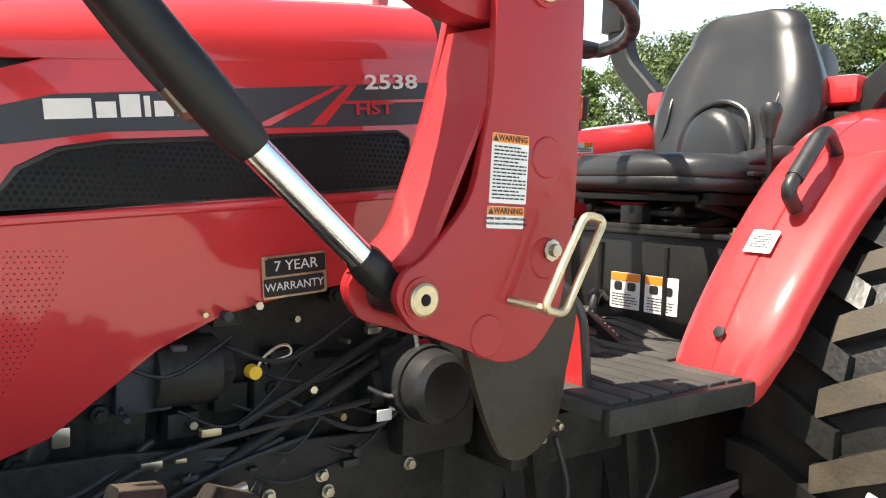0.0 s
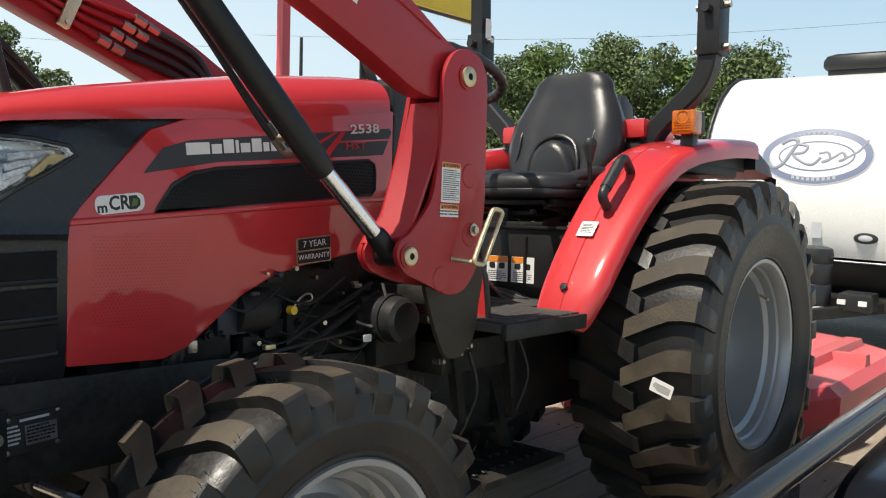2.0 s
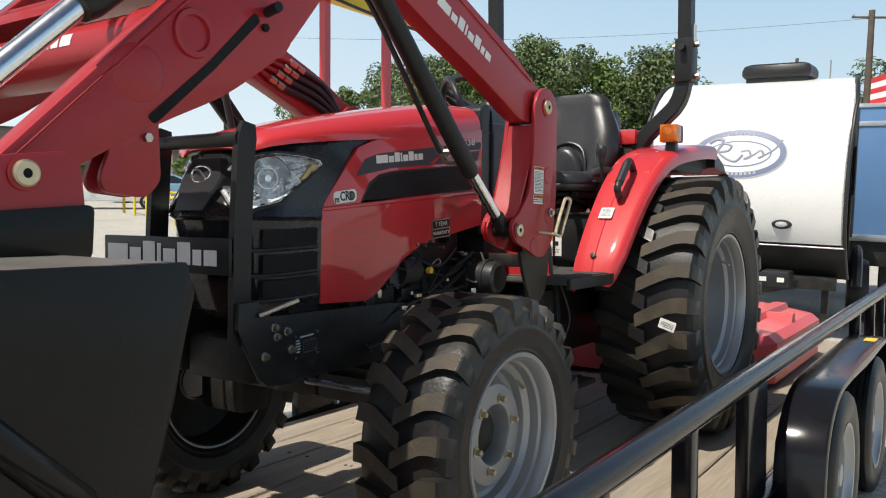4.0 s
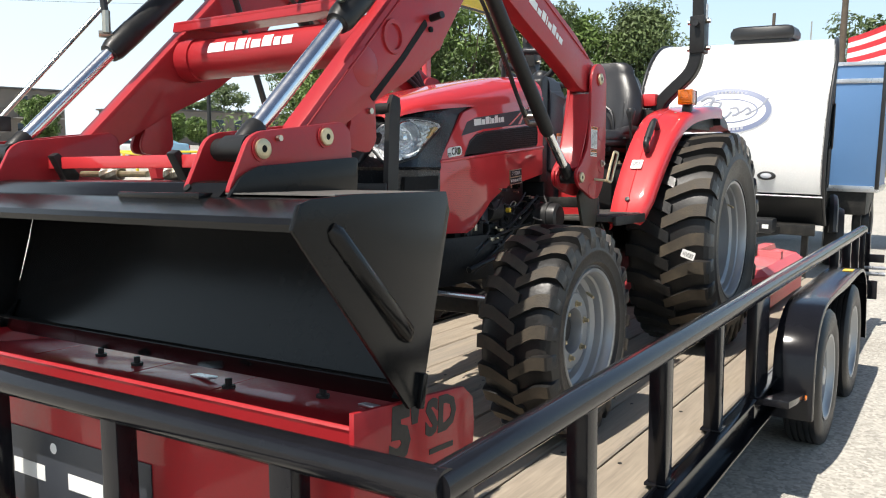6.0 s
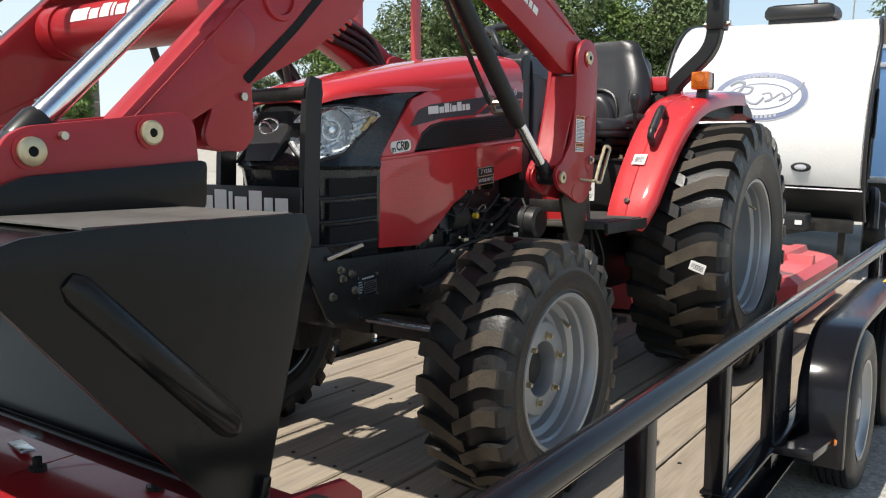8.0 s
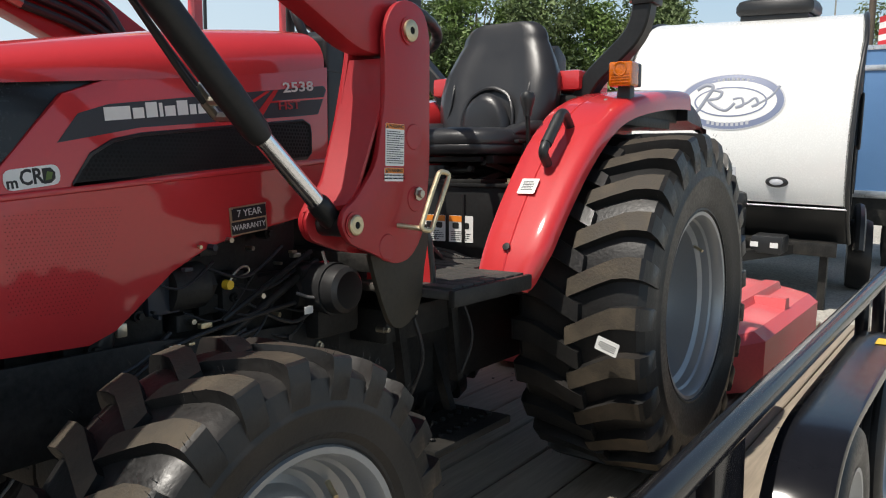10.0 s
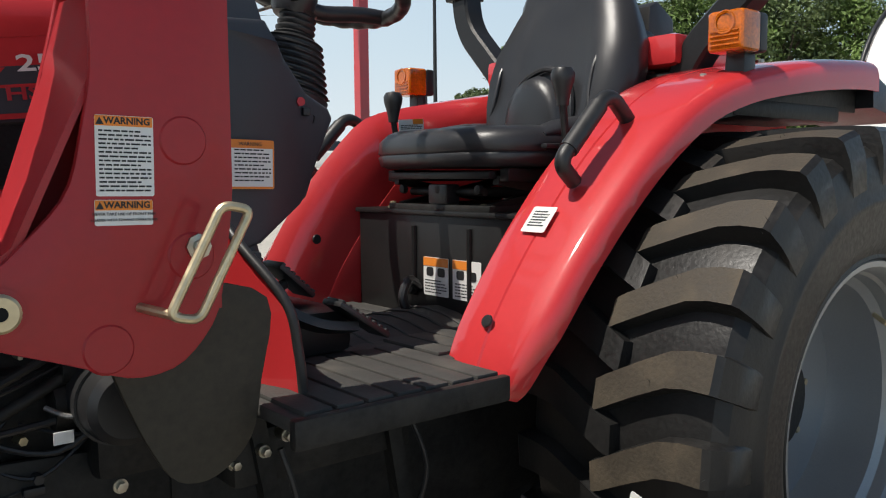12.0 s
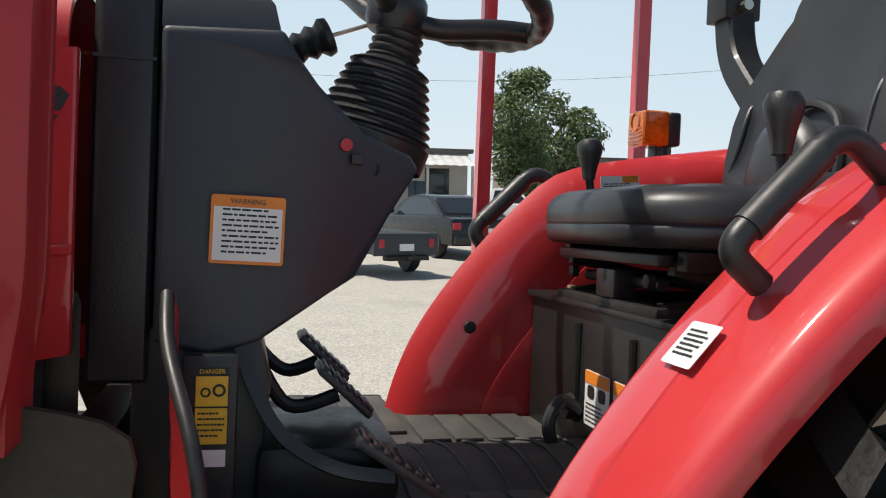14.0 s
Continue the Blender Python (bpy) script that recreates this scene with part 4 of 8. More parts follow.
def shroud_at(z):
    """Front, rear and half width of the shroud at a height."""
    for a, b in zip(SHROUD, SHROUD[1:]):
        if z <= b[0]:
            break
    f = max(0.0, min(1.0, (z - a[0]) / (b[0] - a[0])))
    return [a[k] + (b[k] - a[k]) * f for k in (1, 2, 3)]


def shroud_plan(z):
    """Half of the shroud's plan, from the side to the nose."""
    xf, xr, hb = shroud_at(z)
    return [Vector(q) for q in ((-1.70, hb), (xf + 0.11, hb * 0.97), (xf + 0.05, hb * 0.82), (xf + 0.015, hb * 0.52), (xf, hb * 0.2), (xf, 0.0))]


def skin(u, z, off=0.0, s=-1):
    """Point at the length u along the skin, off metres out of it, and its outward direction."""
    pl = shroud_plan(z)
    for a, b in zip(pl, pl[1:]):
        d = (b - a).length
        if u <= d or b is pl[-1]:
            break
        u -= d
    t = (b - a).normalized()
    n = Vector((t.y, -t.x))
    if n.dot(Vector((-1.0, 1.0))) < 0:
        n = -n
    q = a + t * u + n * off
    return Vector((q.x, s * q.y, z)), Vector((n.x, s * n.y, 0.0))


def skin_u(x, y, z):
    """Length along the skin of the place nearest to a point, and the distance."""
    best, run = (9.0, 0.0), 0.0
    pl = shroud_plan(z)
    for a, b in zip(pl, pl[1:]):
        d = (b - a).length
        f = max(0.0, min(1.0, (Vector((x, abs(y))) - a).dot(b - a) / (d * d)))
        best = min(best, ((a.lerp(b, f) - Vector((x, abs(y)))).length, run + f * d))
        run += d
    return best[1], best[0]


LAMP = [(skin_u(x, y, z)[0], z) for x, y, z in ((-1.836, 0.168, 0.984), (-1.846, 0.168, 0.997), (-1.90, 0.169, 1.004), (-1.98, 0.162, 1.006), (-2.05, 0.142, 1.000), (-2.098, 0.095, 0.985), (-2.112, 0.070, 0.955), (-2.110, 0.080, 0.915), (-2.090, 0.118, 0.876), (-2.06, 0.140, 0.868), (-1.98, 0.164, 0.890), (-1.925, 0.170, 0.928), (-1.875, 0.170, 0.958))]
LAMP_C = (skin_u(-2.0, 0.158, 0.945)[0], 0.945)


def lamp_ring(k, off, s, n=3):
    """The lamp's outline scaled about its middle and laid off the skin."""
    uz = [Vector((LAMP_C[0] + (u - LAMP_C[0]) * k, LAMP_C[1] + (z - LAMP_C[1]) * k)) for u, z in LAMP]
    uz = [a.lerp(b, j / n) for a, b in zip(uz, uz[1:] + uz[:1]) for j in range(n)]
    return [skin(q.x, q.y, off, s)[0] for q in uz]


def shroud_bm():
    """The shroud's skin, open where the lamps sit."""
    zs = [a[0] + (b[0] - a[0]) * k / 6 for a, b in zip(SHROUD, SHROUD[1:]) for k in range(6)] + [SHROUD[-1][0]]
    rows = []
    for z in zs:
        sec = [Vector(q) for q in shroud_section(z, *shroud_at(z))]
        rows.append([a.lerp(b, k / 8) for a, b in zip(sec, sec[1:]) for k in range(8)] + [sec[-1]])
    bm = loft(rows)
    inside = in_poly([(LAMP_C[0] + (u - LAMP_C[0]) * 0.95, LAMP_C[1] + (z - LAMP_C[1]) * 0.95) for u, z in LAMP])
    gone = []
    for f in bm.faces:
        c = f.calc_center_median()
        u, d = skin_u(c.x, c.y, c.z)
        if d < 0.01 and abs(c.y) > 0.03 and inside(u, c.z):
            gone.append(f)
    bmesh.ops.delete(bm, geom=gone, context="FACES")
    return bm


SHROUDM = material("glossy_black_shroud", (0.014, 0.015, 0.017), 0.26, vary=0.1, scale=4, fine=200, spec=0.4, rough_vary=0.03)
part("front_shroud", shroud_bm(), SHROUDM, tractor, "satin black grille shroud", smooth=28)
for s in (-1, 1):
    for z0 in (0.665, 0.725, 0.785):
        # no real opening: a black slab carries the shade of the slot
        part("grille_slot", loft([[(x, s * (y + 0.007), z) for x, y, z in ((-1.865, 0.166, z0), (-1.96, 0.166, z0 - 0.002), (-2.03, 0.150, z0 - 0.004), (-2.03, 0.152, z0 + 0.038), (-1.96, 0.168, z0 + 0.040), (-1.865, 0.168, z0 + 0.044))], [(x + 0.003, s * (y - 0.012), z) for x, y, z in ((-1.865, 0.166, z0), (-1.96, 0.166, z0 - 0.002), (-2.03, 0.150, z0 - 0.004), (-2.03, 0.152, z0 + 0.038), (-1.96, 0.168, z0 + 0.040), (-1.865, 0.168, z0 + 0.044))]]), HOLEM, tractor, "grille opening with its shade painted black")
        part("grille_bar", tube([(-1.862, s * 0.168, z0 - 0.004), (-1.96, s * 0.170, z0 - 0.007), (-2.02, s * 0.158, z0 - 0.009), (-2.065, s * 0.130, z0 - 0.010)], 0.005, 8), PLASTIC, tractor)
GLASS = bpy.data.materials.new("clear_lens")
GLASS.use_nodes = True
gn, gk = GLASS.node_tree.nodes, GLASS.node_tree.links
gn.remove(gn["Principled BSDF"])
g_tr, g_gl, g_fr, g_mx = gn.new("ShaderNodeBsdfTransparent"), gn.new("ShaderNodeBsdfGlossy"), gn.new("ShaderNodeFresnel"), gn.new("ShaderNodeMixShader")
g_tr.inputs["Color"].default_value = (0.93, 0.95, 0.96, 1)
g_gl.inputs["Roughness"].default_value = 0.03
g_fr.inputs["IOR"].default_value = 1.35
gk.new(g_fr.outputs[0], g_mx.inputs[0])
gk.new(g_tr.outputs[0], g_mx.inputs[1])
gk.new(g_gl.outputs[0], g_mx.inputs[2])
gk.new(g_mx.outputs[0], gn["Material Output"].inputs["Surface"])
AMBERP = material("pale_amber", (0.62, 0.42, 0.16), 0.25, vary=0.08, scale=40)
BOWL_U = skin_u(-1.998, 0.156, 0.945)[0]
FACET = material("chromed_reflector", (0.86, 0.87, 0.88), 0.26, metal=0.3, vary=0.12, scale=60, rough_vary=0.12)


for s in (-1, 1):
    hb_ = loft([lamp_ring(k, q, s) for k, q in ((1.03, -0.002), (1.03, 0.005), (0.98, 0.007), (0.95, 0.002), (0.92, -0.016), (0.84, -0.022), (0.74, -0.020), (0.62, -0.030), (0.50, -0.028), (0.36, -0.038), (0.20, -0.036), (0.04, -0.040))], cap=False)
    jr = random.Random(17)
    hb_.verts.ensure_lookup_table()
    for v in hb_.verts[180:]:
        v.co += Vector((jr.uniform(-0.004, 0.004), jr.uniform(-0.005, 0.005), jr.uniform(-0.004, 0.004)))
    hl = part("headlamp", hb_, FACET, tractor, "clear headlamp with chrome reflectors", smooth=0)
    part("lamp_bezel", tube(lamp_ring(1.04, 0.004, s, 2), 0.0045, 8, closed=True), PLASTIC, hl)
    for u0, z0, pr in ((BOWL_U, 0.946, 0.050),):
        at, n = skin(u0, z0, -0.004, s)
        m = Matrix.Translation(at) @ pose(0, 0, 0, 0, 0, math.degrees(math.atan2(n.y, n.x)))
        bw = part("lamp_bowl", moved(lathe([(pr * 1.08, -0.012), (pr * 1.06, 0.003), (pr, 0.005), (pr * 0.96, -0.002), (pr * 0.84, -0.020), (pr * 0.62, -0.034), (pr * 0.34, -0.042), (0.0, -0.044)], (0, 0, 0), "x", 30), m), CHROME, hl, "chrome lamp bowl", smooth=25)
        part("bulb_cap", moved(lathe([(0.0, -0.008), (pr * 0.16, -0.009), (pr * 0.20, -0.014), (pr * 0.20, -0.040)], (0, 0, 0), "x", 16), m), CHROME, bw)
        part("bowl_divider", moved(lathe([(pr * 0.50, -0.030), (pr * 0.52, -0.012), (pr * 0.47, -0.012), (pr * 0.45, -0.030)], (0, 0, 0), "x", 24), m), FACET, bw)
    for k in range(4):
        a = (BOWL_U - 0.060 + 0.006 * k, 0.975 - 0.017 * k)
        b = (BOWL_U - 0.118 + 0.012 * k, 0.986 - 0.013 * k)
        part("lamp_fin", tube([skin(a[0] + (b[0] - a[0]) * f, a[1] + (b[1] - a[1]) * f, -0.001, s)[0] for f in (0.0, 0.5, 1.0)], [0.0062, 0.0052, 0.0036], 6), FACET, hl)
    ind = [(-0.128, 0.985), (-0.158, 0.984), (-0.148, 0.972), (-0.105, 0.945), (-0.090, 0.948)]
    part("indicator_lens", loft([[skin(BOWL_U + u, z, o, s)[0] for u, z in ind] for o in (-0.012, 0.002)]), AMBERP, hl, "pale amber indicator")
    lens = part("lens", loft([lamp_ring(k, q, s) for k, q in ((0.99, 0.006), (0.9, 0.012), (0.6, 0.014), (0.3, 0.014), (0.04, 0.014))], cap=False), GLASS, hl, "clear lens", smooth=60)
    if sum(p.normal.y * p.area for p in lens.data.polygons) * s < 0:
        lens.data.flip_normals()
    lens.visible_shadow = False
part("nose_panel", loft([[(x + d, y * k, z) for x, y, z in ((-2.062, -0.052, 0.992), (-2.062, 0.052, 0.992), (-2.080, 0.074, 0.945), (-2.122, 0.048, 0.868), (-2.122, -0.048, 0.868), (-2.080, -0.074, 0.945))] for d, k in ((0.0, 0.93), (0.006, 1.0), (0.05, 1.0))]), PLASTIC, tractor, "black nose panel")
part("nose_badge", tube([(-2.083 + 0.004 * abs(math.cos(a)) + 0.004 * math.sin(a), 0.034 * math.cos(a), 0.955 + 0.019 * math.sin(a)) for a in [2 * math.pi * k / 28 for k in range(28)]], 0.0032, 8, closed=True), CHROME, tractor, "small chrome oval badge")
part("nose_badge_mark", tube([(-2.087, -0.022, 0.944), (-2.083, 0.0, 0.962), (-2.082, 0.018, 0.966)], 0.003, 8), CHROME, tractor)

# brush guard
GSEC = [(-0.35, -1), (0.35, -1), (0.35, 1), (-0.35, 1)]
guard = part("brush_guard", tube(fillet_path([(-2.098, -0.152, 0.56), (-2.094, -0.152, 0.80), (-2.082, -0.152, 1.010), (-2.070, -0.152, 1.068)], 0.05), [0.026] * 13 + [0.018], sect=GSEC), BLACKP, tractor, "black steel brush guard")
part("guard_upright", tube(fillet_path([(-2.098, 0.152, 0.56), (-2.094, 0.152, 0.80), (-2.082, 0.152, 1.010), (-2.070, 0.152, 1.068)], 0.05), [0.026] * 13 + [0.018], sect=GSEC), BLACKP, guard)
part("guard_tube", tube([(-2.095, -0.155, 1.030), (-2.095, 0.0, 1.030), (-2.095, 0.155, 1.030)], 0.017, 14), BLACKP, guard)
part("guard_tube", tube([(-2.09, 0.155, 1.03), (-2.11, 0.165, 0.95)], 0.017, 14), BLACKP, guard)
gp = part("guard_panel", prism([(-0.165, 0.722), (0.305, 0.722), (0.305, 0.806), (-0.165, 0.806)], "x", -2.138, -2.128, 0.004), BLACKP, guard, "black guard panel with white plain letter shapes")
x = 0.287
for wd, up in ((0.082, 0.044), (0.044, 0.036), (0.046, 0.052), (0.014, 0.048), (0.044, 0.036), (0.046, 0.052), (0.030, 0.036), (0.044, 0.036)):
    part("panel_mark", box(-2.1398, -2.1388, x - wd, x, 0.742, 0.742 + up, 0), WHITE, gp)
    x -= wd + 0.009
for y in (-0.150, 0.150):
    part("panel_bolt", tube([(-2.100, y, 0.765), (-2.129, y, 0.765)], 0.010, 8), BLACKP, gp)
for s in (-1, 1):
    part("guard_foot", prism([(-2.122, 0.60), (-2.118, 0.66), (-2.06, 0.66), (-2.00, 0.60), (-1.94, 0.58), (-1.94, 0.45), (-2.03, 0.458), (-2.055, 0.475)], "y", s * 0.163, s * 0.175, 0.004), BLACKP, guard)
part("guard_pin", tube([(-2.062, -0.180, 0.628), (-1.992, -0.235, 0.662)], 0.006, 10), STEEL, guard, "bright steel hinge pin")

# ---- cowl ----
RIDGE = -1.008
COWL = [(RIDGE, 0.845), (RIDGE, 1.172), (-0.885, 1.178), (-0.868, 1.150), (-0.845, 1.125), (-0.790, 1.080), (-0.728, 1.062), (-0.716, 1.045), (-0.755, 0.985), (-0.795, 0.915), (-0.822, 0.900), (-0.900, 0.848), (-0.950, 0.832)]


def cowl_half(x, z):
    return 0.162 - 0.092 * max(0.0, min(1.0, (x + 0.872) / 0.15))


def cowl_body():
    """Side faces that draw in towards the steering column."""
    bm = prism(COWL, "y", -1.0, 1.0, 0)
    bmesh.ops.triangulate(bm, faces=[f for f in bm.faces if len(f.verts) > 4])
    for v in bm.verts:
        v.co.y *= cowl_half(v.co.x, v.co.z)
    return bevel(bm, 0.008, 3, 40)


cowl = part("cowl", cowl_body(), GREYPL, tractor, "charcoal plastic dashboard cowl", smooth=50)
part("dash_top", loft([[(RIDGE, y, 1.170) for y in (-0.158, 0.158)] + [(-0.888, y, 1.176) for y in (0.155, -0.155)], [(RIDGE, y, 1.205) for y in (-0.155, 0.155)] + [(-0.895, y, 1.205) for y in (0.150, -0.150)], [(RIDGE + 0.005, y, 1.228) for y in (-0.140, 0.140)] + [(-0.915, y, 1.232) for y in (0.130, -0.130)], [(RIDGE + 0.02, y, 1.238) for y in (-0.11, 0.11)] + [(-0.935, y, 1.240) for y in (0.10, -0.10)]]), GREYPL, cowl, "charcoal instrument hood", smooth=40)
part("front_cover", join(prism([(-1.075, 0.80), (-1.075, 1.212), (-1.04, 1.230), (RIDGE - 0.003, 1.232), (RIDGE - 0.003, 0.80)], "y", -0.152, 0.152, 0.012, 3), box(-1.074, -1.012, -0.1535, 0.1535, 1.135, 1.139, 0)), PLASTIC, cowl, "black rear hood cover")
part("panel_line", tube([(-0.792, -0.1000, 1.060), (-0.770, -0.1000, 1.044), (-0.772, -0.1000, 1.034), (-0.782, -0.1000, 1.034), (-0.800, -0.1000, 1.050)], 0.0012, 6), INK, cowl)
part("key_switch", join(tube([(-0.812, -0.105, 1.064), (-0.812, -0.132, 1.064)], 0.007, 12)), REDINK, cowl, "red-ringed switch")
part("key_knob", box(-0.806, -0.792, -0.128, -0.100, 1.043, 1.056, 0.003), PLASTIC, cowl)
wl = plate(0.076, 0.072, side_m(-0.916, -0.1630, 0.965, -1), ORANGE, "warning_label", cowl, "white and orange warning label", r=0.003)
plate(0.070, 0.056, side_m(-0.916, -0.1640, 0.9605, -1), WHITE, "label_field", wl)
letters("WARNING", 0.0075, side_m(-0.916, -0.1642, 0.9945, -1), INK, "label_words", wl, 0.0003)
text_lines(side_m(-0.913, -0.1646, 0.962, -1), 0.058, 0.050, 9, INK, "label_print", wl, 5, 0.38)
dl = plate(0.034, 0.082, side_m(-0.945, -0.2030, 0.787), INK, "danger_label", cowl, "yellow and black danger label")
plate(0.031, 0.030, side_m(-0.945, -0.2042, 0.804), YELLOW, "label_field", dl)
plate(0.031, 0.036, side_m(-0.945, -0.2042, 0.769), YELLOW, "label_field", dl)
letters("DANGER", 0.0062, side_m(-0.945, -0.2042, 0.8235), YELLOW, "label_words", dl, 0.0003)
part("danger_pictogram", join(lathe([(0.003, -0.0004), (0.005, -0.0004)], (-0.951, -0.2052, 0.803), "y", 16), lathe([(0.004, -0.0004), (0.0065, -0.0004)], (-0.938, -0.2052, 0.805), "y", 16)), INK, dl, smooth=0)
text_lines(side_m(-0.945, -0.2052, 0.769), 0.026, 0.028, 5, INK, "label_print", dl, 8, 0.35)
plate(0.030, 0.017, side_m(-0.945, -0.2036, 0.7365), WHITE, "inspection_tag", cowl, "small white inspection tag")
part("label_carrier", box(-0.975, -0.92, -0.203, -0.18, 0.66, 0.84, 0.006), PLASTIC, cowl)
part("cowl_skirt", prism([(-1.03, 0.64), (-1.03, 0.86), (-0.90, 0.86), (-0.885, 0.80), (-0.90, 0.64)], "y", -0.145, 0.145, 0.01), PLASTIC, cowl)

# steering
BOOT = [(0.076, -0.03)]
for k in range(8):
    BOOT += [(0.080 - 0.0036 * k, 0.012 * k), (0.074 - 0.0034 * k, 0.012 * k + 0.0035), (0.074 - 0.0034 * k, 0.012 * k + 0.0065), (0.079 - 0.0036 * k, 0.012 * k + 0.0095)]
BOOT += [(0.046, 0.098), (0.034, 0.103)]
for k in range(4):
    BOOT += [(0.036 - 0.001 * k, 0.106 + 0.011 * k), (0.031 - 0.001 * k, 0.110 + 0.011 * k), (0.035 - 0.001 * k, 0.115 + 0.011 * k)]
part("steering_boot", moved(lathe(BOOT, (0, 0, 0), "z", 36), Matrix.Translation((-0.766, 0.015, 1.088)) @ pose(0, 0, 0, 0, 14, 0)), HOSE, tractor, "ribbed black rubber steering boot", smooth=50)
sw_m = Matrix.Translation((-0.722, 0.018, 1.300)) @ pose(0, 0, 0, 0, 18, 0)
sw = part("steering_wheel", moved(tube([(0.184 * math.cos(a), 0.184 * math.sin(a), 0.0012 * math.sin(30 * a)) for a in [2 * math.pi * k / 120 for k in range(120)]], 0.0145, 12, closed=True), sw_m), VINYL, tractor, "black steering wheel")
part("wheel_hub", moved(lathe([(0.0, -0.014), (0.026, -0.016), (0.036, -0.026), (0.040, -0.040), (0.037, -0.066), (0.030, -0.078), (0.0, -0.080)], (0, 0, 0), "z", 32), sw_m), VINYL, sw)
for a in (0, 120, 240):
    part("spoke", moved(tube(smooth_path([(0.015, 0, -0.052), (0.06, 0, -0.046), (0.13, 0, -0.016), (0.180, 0, 0.0)]), 0.0145, 12), sw_m @ pose(0, 0, 0, 0, 0, a)), VINYL, sw, smooth=60)
part("throttle_boot", tube([(-0.868 + 0.0082 * k, 0.05, 1.200 + 0.0040 * k) for k in range(7)], [0.014, 0.021, 0.016, 0.023, 0.018, 0.026, 0.024], 18), HOSE, tractor, "ribbed lever boot", smooth=20)
part("throttle_rod", tube([(-0.82, 0.05, 1.223), (-0.745, 0.05, 1.252)], 0.0028, 8), STEEL, tractor)
part("grab_tube", tube(smooth_path([(-1.05, -0.07, 1.21), (-1.065, -0.05, 1.27), (-1.03, 0.0, 1.325), (-0.97, 0.06, 1.335), (-0.93, 0.10, 1.30), (-0.92, 0.11, 1.22)]), 0.011, 12), PLASTIC, tractor)

# ---- platform ----
plat = part("platform", prism([(-1.00, -0.44), (-0.665, -0.44), (-0.645, -0.30), (-0.40, -0.28), (-0.40, 0.28), (-0.645, 0.30), (-0.665, 0.44), (-1.00, 0.44)], "z", 0.640, 0.660, 0.006), MAT, tractor, "black ribbed rubber foot platform")
part("platform_edge", box(-1.01, -0.665, -0.452, -0.436, 0.626, 0.664, 0.005), IRON, plat)
part("platform_edge", box(-1.01, -0.665, 0.436, 0.452, 0.626, 0.664, 0.005), IRON, plat)
for k in range(7):
    x = -0.985 + 0.046 * k
    mt = part("mat_strip", box(x, x + 0.040, -0.43, -0.17, 0.658, 0.666, 0.003), MAT, plat)
    again(mt, plat, Matrix.Translation((0, 0.60, 0)))
for k in range(4):
    x = -0.655 + 0.050 * k
    mt = part("mat_strip", box(x, x + 0.044, -0.275, -0.12, 0.658, 0.666, 0.003), MAT, plat)
    again(mt, plat, Matrix.Translation((0, 0.395, 0)))
part("tunnel_hump", loft([[(-1.0 + 0.03, y, 0.652 + 0.016 * math.cos(y / 0.15 * math.pi / 2)) for y in (-0.15, -0.11, -0.06, 0, 0.06, 0.11, 0.15)], [(-0.70, y, 0.652 + 0.020 * math.cos(y / 0.15 * math.pi / 2)) for y in (-0.15, -0.11, -0.06, 0, 0.06, 0.11, 0.15)], [(-0.52, y, 0.652 + 0.028 * math.cos(y / 0.15 * math.pi / 2)) for y in (-0.15, -0.11, -0.06, 0, 0.06, 0.11, 0.15)], [(-0.42, y, 0.652 + 0.036 * math.cos(y / 0.15 * math.pi / 2)) for y in (-0.15, -0.11, -0.06, 0, 0.06, 0.11, 0.15)]], cap=False, wrap=False), MAT, plat, smooth=60)
for k in range(7):
    x = -0.72 + 0.042 * k
    part("tunnel_rib", tube([(x, y, 0.653 + (0.020 + 0.016 * max(0.0, x + 0.70) / 0.28) * math.cos(y / 0.15 * math.pi / 2)) for y in (-0.145, -0.11, -0.06, 0.0, 0.06, 0.11, 0.145)], 0.0030, 6), MAT, plat, smooth=60)
part("foot_well", join(box(-0.90, -0.74, -0.16, 0.05, 0.66, 0.735, 0.02)), BLACKP, plat)
hst = part("hst_pedal", tube(smooth_path([(-0.925, -0.135, 0.86), (-0.905, -0.150, 0.80), (-0.870, -0.165, 0.745), (-0.815, -0.180, 0.715), (-0.755, -0.185, 0.706)]), 0.010, sect=[(-1.6, -0.7), (1.6, -0.7), (1.6, 0.7), (-1.6, 0.7)]), PLASTIC, tractor, "black treadle pedal")


def pedal_pad(m, w, d, n, parent):
    """A rubber pad with cross ribs, lying in the local xy plane."""
    pad = part("pedal_pad", moved(box(-d / 2, d / 2, -w / 2, w / 2, -0.006, 0.004, 0.004), m), HOSE, parent, "ribbed black rubber pad")
    for k in range(n):
        x = -d / 2 + d * (k + 0.5) / n
        part("pad_rib", moved(box(x - d / n * 0.28, x + d / n * 0.28, -w / 2 + 0.004, w / 2 - 0.004, 0.003, 0.008, 0.002), m), HOSE, pad)


pedal_pad(Matrix.Translation((-0.752, -0.188, 0.722)) @ pose(0, 0, 0, 0, 34, 0), 0.055, 0.110, 8, hst)
for y, x, z in ((0.055, -0.812, 0.800), (-0.045, -0.795, 0.775)):
    bk = part("brake_pedal", tube(smooth_path([(-0.935, y - 0.01, 0.870), (-0.905, y - 0.005, 0.820), (-0.862, y, z - 0.020), (x - 0.006, y, z - 0.008)]), 0.009, 10), PLASTIC, tractor, "black brake pedal")
    pedal_pad(Matrix.Translation((x, y, z)) @ pose(0, 0, 0, 0, 42, 0), 0.070, 0.085, 7, bk)
SHT = [(-0.990, 0.205, 0.900), (-0.982, 0.265, 0.855), (-0.955, 0.335, 0.785), (-0.944, 0.345, 0.720), (-0.938, 0.346, 0.655)]
